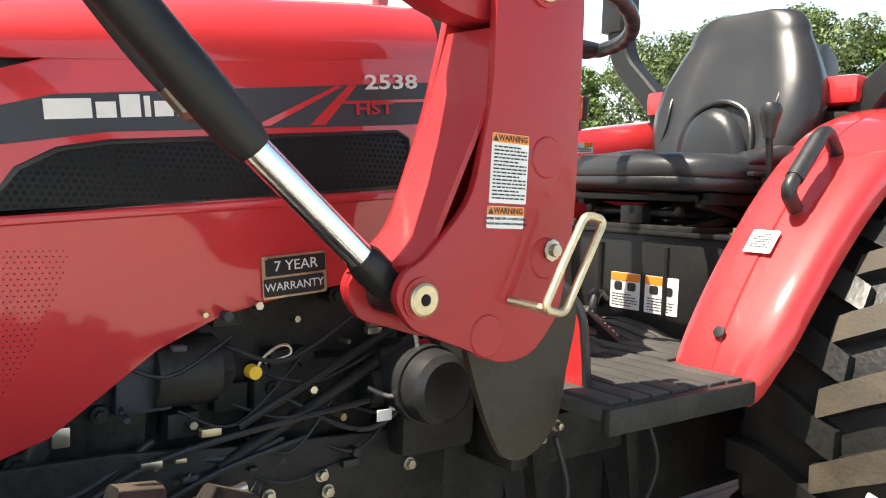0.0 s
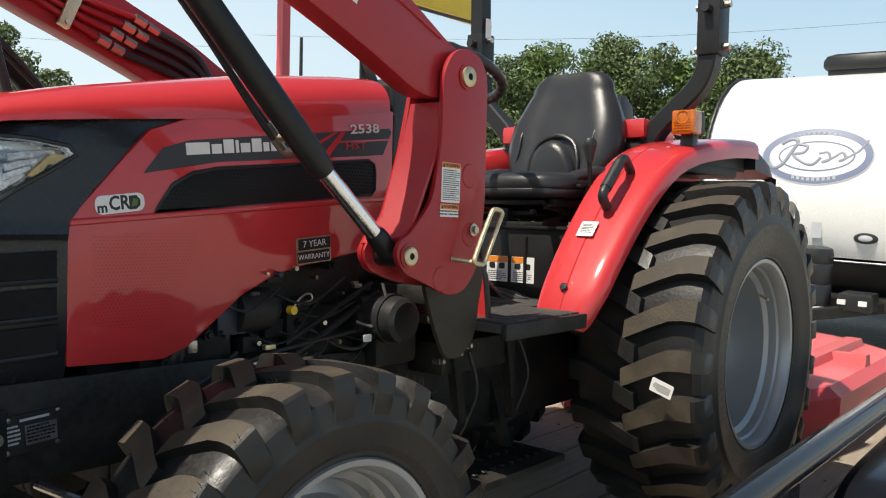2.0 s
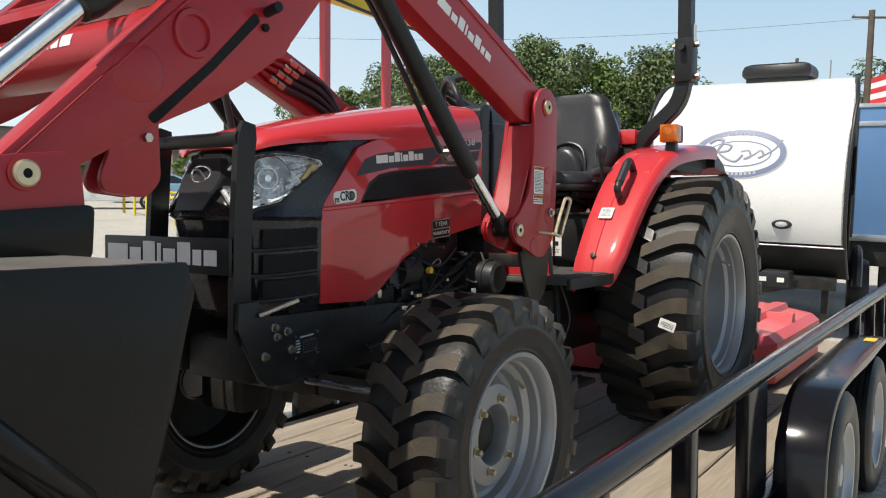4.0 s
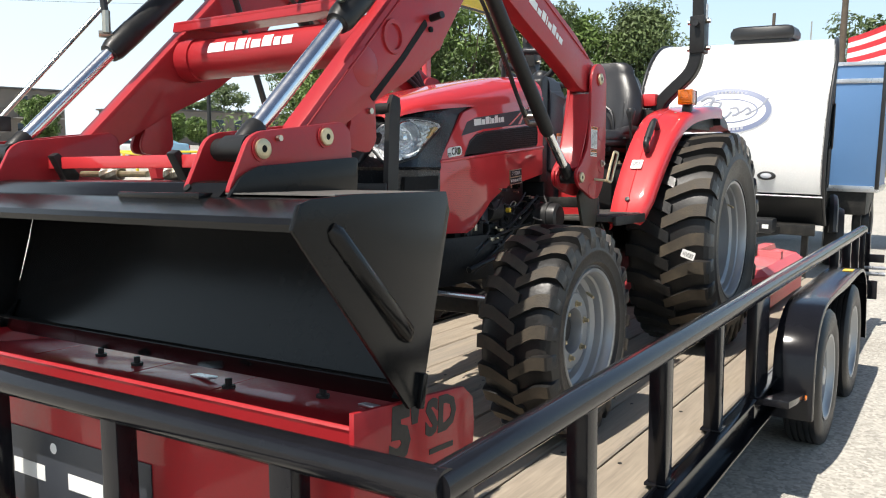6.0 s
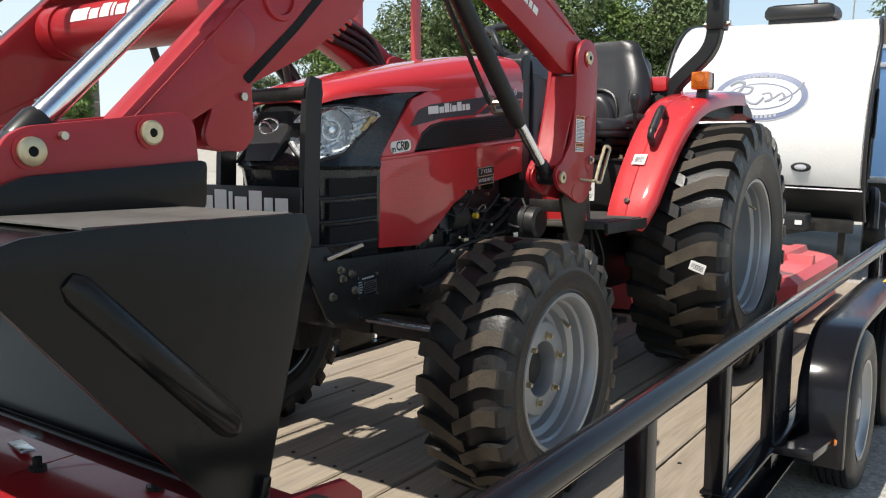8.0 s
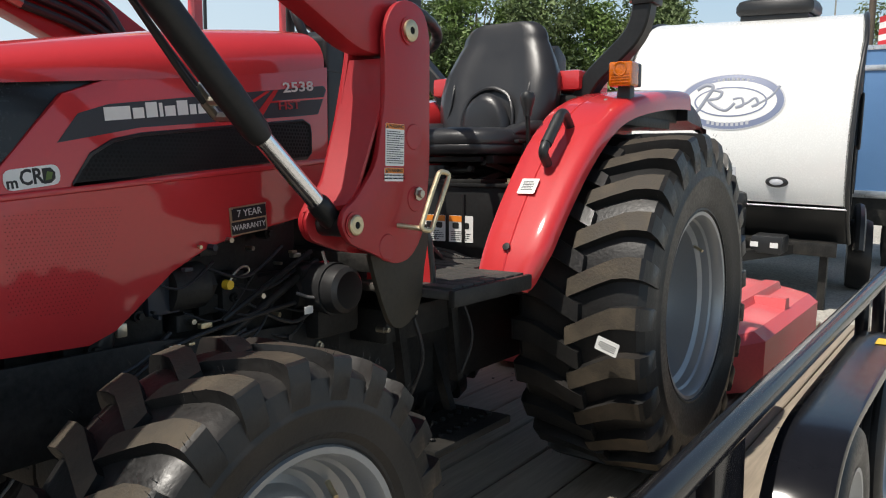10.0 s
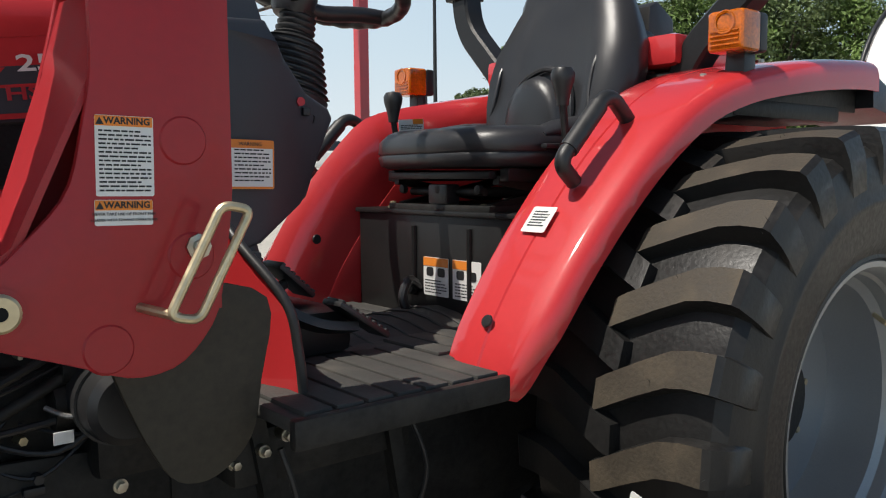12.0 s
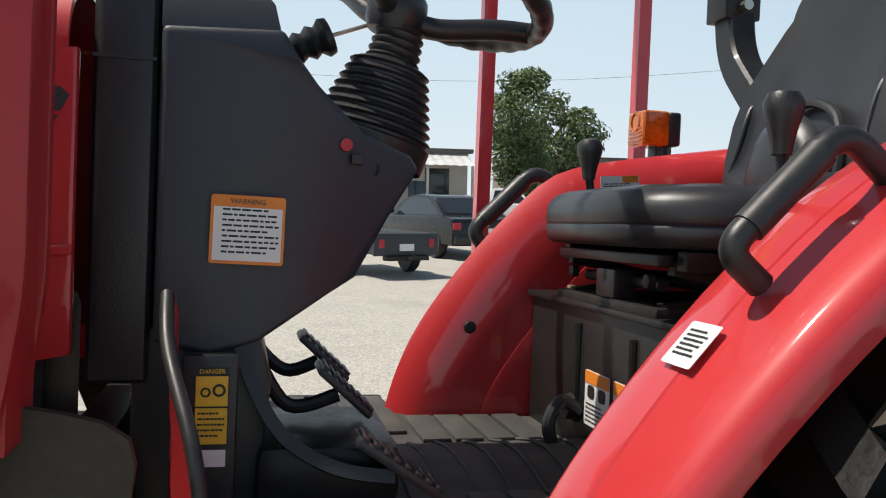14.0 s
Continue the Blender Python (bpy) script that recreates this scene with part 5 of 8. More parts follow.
for s in (-1, 1):
    bm = loft([[(x, s * y, z) for x, y, z in SHT], [(-0.985, s * 0.190, z - 0.02 if z > 0.7 else z) for x, y, z in SHT]], cap=False, wrap=False)
    bmesh.ops.recalc_face_normals(bm, faces=bm.faces)
    bmesh.ops.solidify(bm, geom=bm.faces[:], thickness=0.006)
    part("side_shield", bm, RED, tractor, "small red side shield", smooth=50)
    part("shield_trim", tube(smooth_path([(x, s * y, z) for x, y, z in SHT], 8), 0.0068, 10), HOSE, tractor, "ribbed rubber edge trim", smooth=60)

# ---- seat ----
sbox = part("seat_box", box(-0.435, 0.20, -0.285, 0.285, 0.655, 0.872, 0.008), BLACKP, tractor, "black seat base panel")
for y in (-0.10, 0.075):
    part("panel_rib", tube([(-0.436, y, 0.70), (-0.437, y, 0.845)], 0.006, 8), BLACKP, sbox)
part("box_lid", box(-0.445, 0.20, -0.285, 0.285, 0.868, 0.878, 0.003), BLACKP, sbox)
fm = lambda y, z: Matrix.Translation((-0.4362, y, z)) @ pose(0, 0, 0, 90, 0, -90)
for y, mt_, sd in ((0.004, ORANGE, 11), (-0.091, ORANGE, 12)):
    sl = plate(0.080 if sd == 11 else 0.084, 0.078, fm(y, 0.744), WHITE, "safety_label", sbox, "white and orange safety label", r=0.003)
    plate(0.078 if sd == 11 else 0.052, 0.017, fm(y if sd == 11 else y + 0.015, 0.7735) @ Matrix.Translation((0, 0, 0.0010)), mt_, "label_band", sl)
    text_lines(fm(y, 0.722) @ Matrix.Translation((0, 0, 0.0010)), 0.068, 0.030, 5, INK, "label_print", sl, sd, 0.4)
    for dy in (-0.018, 0.018):
        plate(0.022, 0.018, fm(y + dy, 0.7535) @ Matrix.Translation((0, 0, 0.0010)), INK, "pictogram", sl, r=0.005)
part("floor_lever", join(tube(smooth_path([(-0.44, 0.055, 0.72), (-0.47, 0.05, 0.735), (-0.49, 0.045, 0.705), (-0.485, 0.04, 0.675)]), 0.010, 10), lathe([(0.0, 0.0), (0.018, 0.004), (0.020, 0.016), (0.0, 0.022)], (-0.46, 0.075, 0.722), "x", 16)), PLASTIC, tractor, "black floor lever")
for x, y in ((-0.40, 0.20), (-0.36, 0.16), (-0.40, -0.10), (-0.38, -0.22), (-0.10, 0.2)):
    part("lid_bolt", lathe([(0.012, 0.0), (0.012, 0.004), (0.007, 0.004), (0.007, 0.014), (0.0, 0.015)], (x, y, 0.878), "z", 8), GOLD, sbox)
seat = part("seat_cushion", loft([[(x, y, z) for x, y in ((-0.480 + ins, 0.0), (-0.475 + ins, -0.13), (-0.445 + ins, -0.19 + ins), (-0.37, -0.226 + ins), (-0.20, -0.230 + ins), (-0.05 - ins, -0.224 + ins), (-0.05 - ins, 0.224 - ins), (-0.20, 0.230 - ins), (-0.37, 0.226 - ins), (-0.445 + ins, 0.19 - ins), (-0.475 + ins, 0.13))] for z, ins in ((0.962, 0.014), (0.968, 0.004), (0.985, 0.0), (0.990, 0.003), (0.994, 0.0), (1.018, 0.002), (1.032, 0.014), (1.040, 0.035), (1.036, 0.075))]), VINYL, tractor, "black vinyl seat cushion", smooth=50)
for s in (-1, 1):
    part("seat_bolster", loft([[(x, s * (0.190 + 0.036 * math.cos(a)), zc + rz * math.sin(a)) for a in [2 * math.pi * k / 12 for k in range(12)]] for x, zc, rz in ((-0.36, 1.02, 0.010), (-0.30, 1.028, 0.024), (-0.20, 1.034, 0.034), (-0.12, 1.036, 0.036), (-0.06, 1.03, 0.02))]), VINYL, seat, smooth=60)


def back_section(z, hw, xf, xr, dent):
    pts = []
    n = 9
    for i in range(n):
        u = -1 + 2 * i / (n - 1)
        bol = 0.028 * math.exp(-((abs(u) - 0.82) / 0.16) ** 2) * dent
        edge = min(0.035, (xr - xf) * 0.35) * max(0, abs(u) - 0.85) / 0.15
        pts.append((xf - bol + edge, u * hw, z))
    for i in range(n):
        u = 1 - 2 * i / (n - 1)
        pts.append((xr - 0.03 * max(0, abs(u) - 0.6) / 0.4, u * hw * 0.98, z))
    return pts


SB = [(1.020, 0.150, -0.135, -0.11, 0.0), (1.028, 0.192, -0.155, -0.07, 0.4), (1.06, 0.212, -0.147, -0.045, 0.8), (1.11, 0.225, -0.133, -0.03, 1.0), (1.17, 0.230, -0.117, -0.015, 1.1), (1.23, 0.222, -0.101, -0.005, 1.0), (1.28, 0.200, -0.087, 0.002, 0.6), (1.33, 0.175, -0.073, 0.006, 0.25)]
SB += [(1.345 + 0.068 * math.sin(a), 0.166 - 0.075 * (1 - math.cos(a)), -0.069 + 0.014 * math.sin(a) + 0.008 * (1 - math.cos(a)), 0.010 - 0.008 * (1 - math.cos(a)), 0.1) for a in [radians(11 * k) for k in range(9)]]
sback = part("seat_back", loft([back_section(1.02 + (q[0] - 1.02) * 0.963, q[1] * 0.95, *q[2:]) for q in SB]), VINYL, tractor, "high black vinyl seat back", smooth=70)
part("lumbar_arch", tube(smooth_path([(-0.151, -0.095, 1.045), (-0.145, -0.092, 1.10), (-0.130, -0.065, 1.155), (-0.125, 0.0, 1.180), (-0.130, 0.065, 1.155), (-0.145, 0.092, 1.10), (-0.151, 0.095, 1.045)], 6), 0.007, 8), VINYL, sback)
part("lumbar_pad", loft([[(-0.172 + dx, 0.088 * k * math.cos(a), 1.045 + 0.118 * k * math.sin(a)) for a in [math.pi * i / 12 for i in range(13)]] for dx, k in ((0.020, 1.0), (-0.001, 0.93), (-0.009, 0.75), (-0.012, 0.4), (-0.013, 0.05))]), VINYL, sback, smooth=60)
for s in (-1, 1):
    part("seat_piping", tube(smooth_path([(-0.160, s * 0.157, 1.05), (-0.146, s * 0.143, 1.12), (-0.126, s * 0.143, 1.185), (-0.085, s * 0.150, 1.240)], 6), 0.0045, 8), VINYL, sback)
part("seat_shell", box(-0.06, 0.055, -0.17, 0.17, 0.99, 1.26, 0.03, 3), PLASTIC, sback)
part("document_box", prism([(0.06, 1.17), (0.07, 1.32), (0.10, 1.335), (0.16, 1.30), (0.17, 1.17)], "y", -0.13, 0.13, 0.008), PLASTIC, tractor, "black plastic box behind the seat")
# suspension under the seat
part("seat_rail", join(box(-0.42, -0.08, -0.19, -0.165, 0.935, 0.960, 0.004), box(-0.42, -0.08, 0.165, 0.19, 0.935, 0.960, 0.004), box(-0.44, -0.42, -0.16, 0.16, 0.94, 0.955, 0.004)), BLACKP, tractor)
susp = part("suspension_plate", box(-0.44, -0.08, -0.16, 0.16, 0.876, 0.890, 0.003), IRON, tractor, "black scissor seat suspension")
for y in (-0.14, 0.14):
    part("scissor_bar", bar((-0.42, y, 0.885), (-0.12, y, 0.938), 0.008), IRON, susp)
    part("scissor_bar", bar((-0.42, y * 1.12, 0.938), (-0.12, y * 1.12, 0.885), 0.008), IRON, susp)
part("pivot_rod", tube([(-0.27, -0.17, 0.911), (-0.27, 0.17, 0.911)], 0.012, 12), IRON, susp)
part("pivot_rod", tube([(-0.405, -0.11, 0.915), (-0.405, 0.12, 0.915)], 0.008, 12), IRON, susp)
part("weight_knob", box(-0.435, -0.40, -0.03, 0.03, 0.89, 0.93, 0.005), PLASTIC, susp)
for y in (-0.12, 0.0, 0.12):
    part("suspension_bolt", lathe([(0.0, -0.012), (0.009, -0.010), (0.010, 0.0)], (-0.425, y, 0.92), "x", 8), IRON, tractor)
part("seat_adjust_handle", join(box(-0.385, -0.315, -0.252, -0.236, 0.994, 1.004, 0.004), tube([(-0.335, -0.244, 0.996), (-0.335, -0.244, 0.93)], 0.008, 10), tube([(-0.335, -0.244, 0.972), (-0.335, -0.244, 0.965)], 0.010, 10)), PLASTIC, tractor, "black seat adjuster handle")


def gear_lever(x, y, z0, z1, name, lean):
    st = part(name, tube([(x, y, z0), (x - lean, y, z1 - 0.05)], 0.007, 10), BLACKP, tractor, "black control lever")
    part("knob", lathe([(0.011, -0.055), (0.012, -0.045), (0.015, -0.03), (0.021, -0.010), (0.022, 0.002), (0.017, 0.012), (0.0, 0.016)], (x - lean, y, z1), "z", 20), PLASTIC, st, "black plastic knob")


gear_lever(-0.335, -0.262, 0.93, 1.125, "hydraulic_lever", 0.02)
gear_lever(-0.325, 0.265, 0.93, 1.125, "range_lever", 0.025)


# ---- fenders ----
CREST = [(-0.655, 0.618), (-0.646, 0.646), (-0.620, 0.706), (-0.572, 0.780), (-0.508, 0.862), (-0.430, 0.948), (-0.345, 1.024), (-0.245, 1.090), (-0.130, 1.132), (0.0, 1.158), (0.15, 1.178), (0.30, 1.190), (0.370, 1.192)]
CREST = [(p.x, p.z) for p in smooth_path([(x, 0, z) for x, z in CREST], 3)]

BULGE = [(-0.690, 0.628), (-0.684, 0.650), (-0.668, 0.715), (-0.638, 0.790), (-0.592, 0.865), (-0.538, 0.935), (-0.475, 1.005), (-0.385, 1.083), (-0.250, 1.118), (-0.060, 1.146), (0.12, 1.178), (0.30, 1.190), (0.370, 1.192)]
BULGE = [(p.x, p.z) for p in smooth_path([(x, 0, z) for x, z in BULGE], 3)]


def fender(s):
    bm = bmesh.new()
    rows = []
    n = len(CREST)
    for i, (x, z) in enumerate(CREST):
        a, b = CREST[max(i - 1, 0)], CREST[min(i + 1, n - 1)]
        t = Vector((b[0] - a[0], b[1] - a[1])).normalized()
        nx, nz = -t.y, t.x
        f = i / (n - 1)
        w = 0.410 + 0.030 * min(1, 5 * f) + 0.058 * min(1, 1.3 * f)
        row = []
        inner = ((0.272, -0.052), (0.2735, -0.014), (0.279, -0.004), (0.290, 0.0), (0.320, 0.0005)) if s < 0 else ((0.2625, -0.170), (0.265, -0.110), (0.270, -0.062), (0.281, -0.024), (0.302, -0.003))
        for y, d in inner + ((0.352, 0.0), (0.3545, -0.0028), (0.357, -0.0006), (w - 0.055, -0.0045), (w - 0.026, -0.0085), (w - 0.014, -0.014), (w - 0.005, -0.024), (w - 0.001, -0.038), (w, -0.044 - 0.030 * f)):
            q = max(0.0, min(1.0, (0.385 - y) / 0.06)) if s > 0 else 0.0
            row.append(bm.verts.new((x + nx * d + (BULGE[i][0] - x) * q, s * y * (1.1 if s > 0 else 1.0), z + nz * d + (BULGE[i][1] - z) * q)))
        rows.append(row)
    for A, B in zip(rows, rows[1:]):
        for k in range(len(A) - 1):
            bm.faces.new((A[k], A[k + 1], B[k + 1], B[k]))
    bmesh.ops.recalc_face_normals(bm, faces=bm.faces)
    bmesh.ops.solidify(bm, geom=bm.faces[:], thickness=0.005)
    return bm


for s in (-1, 1):
    fd = part("rear_fender", fender(s), RED, tractor, "glossy red rear fender", smooth=38)
    low = [(x + 0.034, z - 0.036) for x, z in CREST]
    if s > 0:
        low = []
        for i, (x, z) in enumerate(BULGE):
            ca, cb = CREST[max(i - 1, 0)], CREST[min(i + 1, len(CREST) - 1)]
            t = Vector((cb[0] - ca[0], cb[1] - ca[1])).normalized()
            low.append((x + t.y * 0.160, z - t.x * 0.160))
        low = [q for q in low if q[0] < 0.40]
    part("inner_wall", prism(low + [(0.404, 0.80), (0.0, 0.60), (-0.47 if s > 0 else -0.57, 0.60)], "y", s * (0.270 if s < 0 else 0.2862), s * (0.276 if s < 0 else 0.290), 0.001), RED, fd, "red inner fender wall")
    wy = 1.1 if s > 0 else 1.0
    part("fender_tail", loft([[(x, s * wy * 0.280, zt), (x, s * wy * 0.42, zt - 0.008), (x, s * wy * 0.462, zt - 0.022), (x, s * wy * 0.490, zt - 0.055), (x, s * wy * 0.492, zb), (x, s * wy * 0.280, zb)] for x, zt, zb in ((0.360, 1.193, 1.085), (0.42, 1.190, 1.076), (0.50, 1.160, 1.070), (0.575, 1.085, 1.062))]), PLASTIC, fd, "black fender tail cap", smooth=40)
    # a dark solid block fills the space below the red shell
    part("wheel_well", prism([(-0.30, 1.02), (-0.20, 1.06), (0.0, 1.125), (0.36, 1.150), (0.36, 1.075), (0.05, 1.075)], "y", min(s * 0.30 * wy, s * 0.455 * wy), max(s * 0.30 * wy, s * 0.455 * wy), 0.004), IRON, fd, "dark block under the fender")
    part("fender_plug", moved(lathe([(0.0, -0.004), (0.010, -0.003), (0.011, 0.0)], (0, 0, 0), "x", 14), Matrix.Translation((-0.618, s * 0.350, 0.722)) @ pose(0, 0, 0, 0, 28, 0)), PLASTIC, fd)
    hx, hz, hw = (0.0, 0.0, 1.0) if s < 0 else (-0.034, 0.006, 0.93)
    hd = part("grab_handle", tube(fillet_path([(hx - 0.455, s * 0.380 * hw, 0.935), (hx - 0.496, s * 0.385 * hw, 0.966 + hz), (hx - 0.378, s * 0.385 * hw, 1.085 + hz), (hx - 0.318, s * 0.378 * hw, 1.040)], 0.035, 8), 0.0135, 14), PLASTIC, tractor, "black fender grab handle")
    part("foam_grip", tube([(hx - 0.474, s * 0.385 * hw, 0.987 + hz), (hx - 0.402, s * 0.385 * hw, 1.060 + hz)], 0.0160, 16), HOSE, hd)
    sx, sy, sz = -0.110, s * (0.452 if s < 0 else 0.510), 1.198
    sg = part("turn_signal", box(sx - 0.036, sx + 0.024, sy - 0.036, sy + 0.036, sz - 0.036, sz + 0.036, 0.009, 3), AMBER, tractor, "amber turn signal lamp")
    part("signal_body", box(sx + 0.022, sx + 0.050, sy - 0.035, sy + 0.035, sz - 0.035, sz + 0.035, 0.008, 3), PLASTIC, sg)
    for k in range(4):
        part("lens_rib", box(sx - 0.0385, sx - 0.034, sy - 0.028, sy + 0.028, sz - 0.026 + 0.008 * k, sz - 0.023 + 0.008 * k, 0.001), AMBER, sg)
    part("lens_ring", moved(lathe([(0.016, -0.002), (0.020, -0.003), (0.022, 0.0)], (0, 0, 0), "x", 24), Matrix.Translation((sx - 0.036, sy, sz + 0.014))), AMBER, sg)
    part("signal_base", box(sx + 0.002, sx + 0.040, sy - 0.018, sy + 0.018, 1.095, sz - 0.034, 0.006), PLASTIC, sg)
    part("signal_stalk", tube([(sx + 0.02, sy - s * 0.02, 1.08), (sx + 0.02, sy - s * 0.012, sz - 0.030)], 0.015, 12), PLASTIC, sg)
    part("stalk_bolt", tube([(sx - 0.03, sy - s * 0.045, 1.09), (sx - 0.03, sy - s * 0.045, 1.128)], 0.006, 8), STEEL, sg)
    part("fender_bolt", lathe([(0.008, 0.0), (0.008, 0.010), (0.0, 0.012)], (0.10, s * 0.38, 1.166), "z", 8), STEEL, fd)
    part("fender_bracket", box(-0.12, 0.28, min(s * 0.30, s * 0.46), max(s * 0.30, s * 0.46), 1.05, 1.085, 0.01), IRON, tractor, "dark bracket under the fender")
    # roll bar
    rb = part("roll_bar_post", tube(fillet_path([(0.02, s * 0.24, 1.05), (0.02, s * 0.25, 1.12), (0.02, s * 0.29, 1.20), (0.035, s * 0.44, 1.34), (0.035, s * 0.46, 1.47)], 0.12, 8), 0.030, sect=[(-1, -0.8), (-0.8, -1), (0.8, -1), (1, -0.8), (1, 0.8), (0.8, 1), (-0.8, 1), (-1, 0.8)]), BLACKP, tractor, "black folding roll bar", smooth=40)
    part("roll_bar_bracket", box(-0.005, 0.075, s * 0.46 - 0.036, s * 0.46 + 0.036, 1.42, 1.60, 0.005), BLACKP, rb)
    part("upper_tube", bar((0.035, s * 0.46, 1.55), (0.02, s * 0.46, 2.15), 0.027), BLACKP, rb)
    for z in (1.445, 1.575):
        part("pivot_bolt", tube([(0.035, s * 0.46 - 0.055, z), (0.035, s * 0.46 + 0.055, z)], 0.011, 8), STEEL, rb)
    part("lock_knob", tube([(-0.005, s * 0.46, 1.56), (-0.035, s * 0.46, 1.56)], 0.014, 12), PLASTIC, rb)
    plate(0.034, 0.075, side_m(0.033, s * 0.46 - 0.037, 1.66 - 0.04), WHITE, "roll_bar_label", rb, "white warning label")
part("roll_bar_top", bar((0.02, -0.487, 2.15), (0.02, 0.487, 2.15), 0.027), BLACKP, tractor)
part("rear_cover", box(-0.03, 0.20, -0.27, 0.30, 1.17, 1.235, 0.015), RED, tractor, "red cover behind the seat")
part("rear_housing", box(-0.02, 0.30, -0.26, 0.26, 0.60, 1.16, 0.02), IRON, tractor)
st = plate(0.052, 0.052, Matrix.Translation((-0.500, -0.350, 0.871)) @ pose(0, 0, 0, 0, -49, 0) @ pose(0, 0, 0, 0, 0, -90) @ Matrix.Translation((0, 0, 0.006)), WHITE, "fender_sticker", tractor, "small white sticker", r=0.003)
text_lines(Matrix.Translation((-0.500, -0.350, 0.871)) @ pose(0, 0, 0, 0, -49, 0) @ pose(0, 0, 0, 0, 0, -90) @ Matrix.Translation((0, 0, 0.007)), 0.036, 0.034, 6, INK, "sticker_print", st, 4, 0.5)
fl = plate(0.074, 0.027, side_m(-0.279, 0.2915, 1.068, 4), WHITE, "fender_label", tractor, "white and orange label")
plate(0.030, 0.012, side_m(-0.260, 0.2905, 1.077, 4), ORANGE, "label_band", fl)
text_lines(side_m(-0.279, 0.2905, 1.0625, 4), 0.062, 0.012, 3, INK, "label_print", fl, 6, 0.5)
part("fender_plug", lathe([(0.0, -0.004), (0.010, -0.003), (0.011, 0.0)], (-0.543, 0.2905, 0.81), "y", 14), PLASTIC, tractor)

# ---- front loader ----
loader = thing("front_loader", (-1.2, 0, 0.74), "raised red front loader with black bucket, on a compact tractor", "front loader")
MAST = [(-1.21, 1.19), (-1.18, 1.235), (-1.135, 1.25), (-1.085, 1.235), (-1.065, 1.19), (-1.065, 0.92), (-1.085, 0.79), (-1.13, 0.742), (-1.18, 0.735), (-1.24, 0.76), (-1.316, 0.787), (-1.338, 0.822), (-1.327, 0.850), (-1.298, 0.864), (-1.235, 0.93), (-1.21, 1.05)]
MAST_IN = [(-1.20, 1.23), (-1.16, 1.245), (-1.09, 1.235), (-1.07, 1.19), (-1.07, 0.92), (-1.085, 0.80), (-1.13, 0.745), (-1.24, 0.76), (-1.335, 0.790), (-1.352, 0.826), (-1.334, 0.856), (-1.290, 0.89), (-1.245, 1.02), (-1.22, 1.12)]


def rounded(poly, n=5, r=0.03):
    pts = [Vector((x, 0, z)) for x, z in poly]
    out = []
    m = len(pts)
    for i in range(m):
        a, b, c = pts[i - 1], pts[i], pts[(i + 1) % m]
        d = min(r, (a - b).length * 0.45, (c - b).length * 0.45)
        p, q = b + (a - b).normalized() * d, b + (c - b).normalized() * d
        for k in range(n):
            t = k / (n - 1)
            w = p * (1 - t) ** 2 + b * 2 * t * (1 - t) + q * t * t
            out.append((w.x, w.z))
    return out


ARM = rounded([(-2.80, 0.90), (-2.75, 0.862), (-2.63, 0.935), (-2.49, 1.010), (-2.345, 1.075), (-2.205, 1.170), (-2.015, 1.400), (-1.96, 1.428), (-1.70, 1.318), (-1.52, 1.252), (-1.38, 1.195), (-1.25, 1.135), (-1.085, 1.145), (-1.09, 1.235), (-1.16, 1.250), (-1.30, 1.328), (-1.65, 1.465), (-1.92, 1.578), (-2.10, 1.575)], 5, 0.05)
NOTCH = rounded([(-2.655, 0.972), (-2.605, 1.005), (-2.580, 0.965), (-2.600, 0.915), (-2.592, 0.893), (-2.515, 0.885), (-2.487, 0.915), (-2.492, 1.010), (-2.46, 1.115), (-2.52, 1.09)], 3, 0.012)
PLATE_B = rounded([(-3.035, 0.794), (-2.978, 0.902), (-2.950, 0.917), (-2.905, 0.922), (-2.700, 0.948), (-2.675, 0.93), (-2.668, 0.845), (-2.68, 0.794)], 4, 0.02)


def ram(s, rod_end, joint, head, y, r_rod, r_barrel, word):
    P = lambda q: Vector((q[0], s * y, q[1]))
    rod = part(word + "_rod", tube([P(rod_end), P(joint)], r_rod, 18), CHROME, loader, "bright chrome hydraulic rod")
    d = (P(head) - P(joint)).normalized()
    bar_ = part(word + "_cylinder", tube([P(joint) - d * 0.02, P(joint), P(joint) + d * 0.09, P(joint) + d * 0.095, P(head)], [r_barrel * 0.80, r_barrel * 0.97, r_barrel * 1.03, r_barrel, r_barrel], 24), BLACKP, loader, "black hydraulic cylinder")
    e = (P(joint) - P(rod_end)).normalized()
    part("rod_eye", join(tube([P(rod_end) - e * 0.01, P(rod_end) + e * 0.02, P(rod_end) + e * 0.058, P(rod_end) + e * 0.068], [r_rod * 1.1, r_rod * 1.28, r_rod * 1.30, r_rod * 1.1], 18), tube([(rod_end[0], s * y - 0.032, rod_end[1]), (rod_end[0], s * y + 0.032, rod_end[1])], r_rod * 1.4, 20)), BLACKP, rod, "black rod end eye")
    part("cylinder_eye", tube([(head[0], s * y - 0.034, head[1]), (head[0], s * y + 0.034, head[1])], r_barrel * 1.05, 20), BLACKP, bar_)
    return bar_


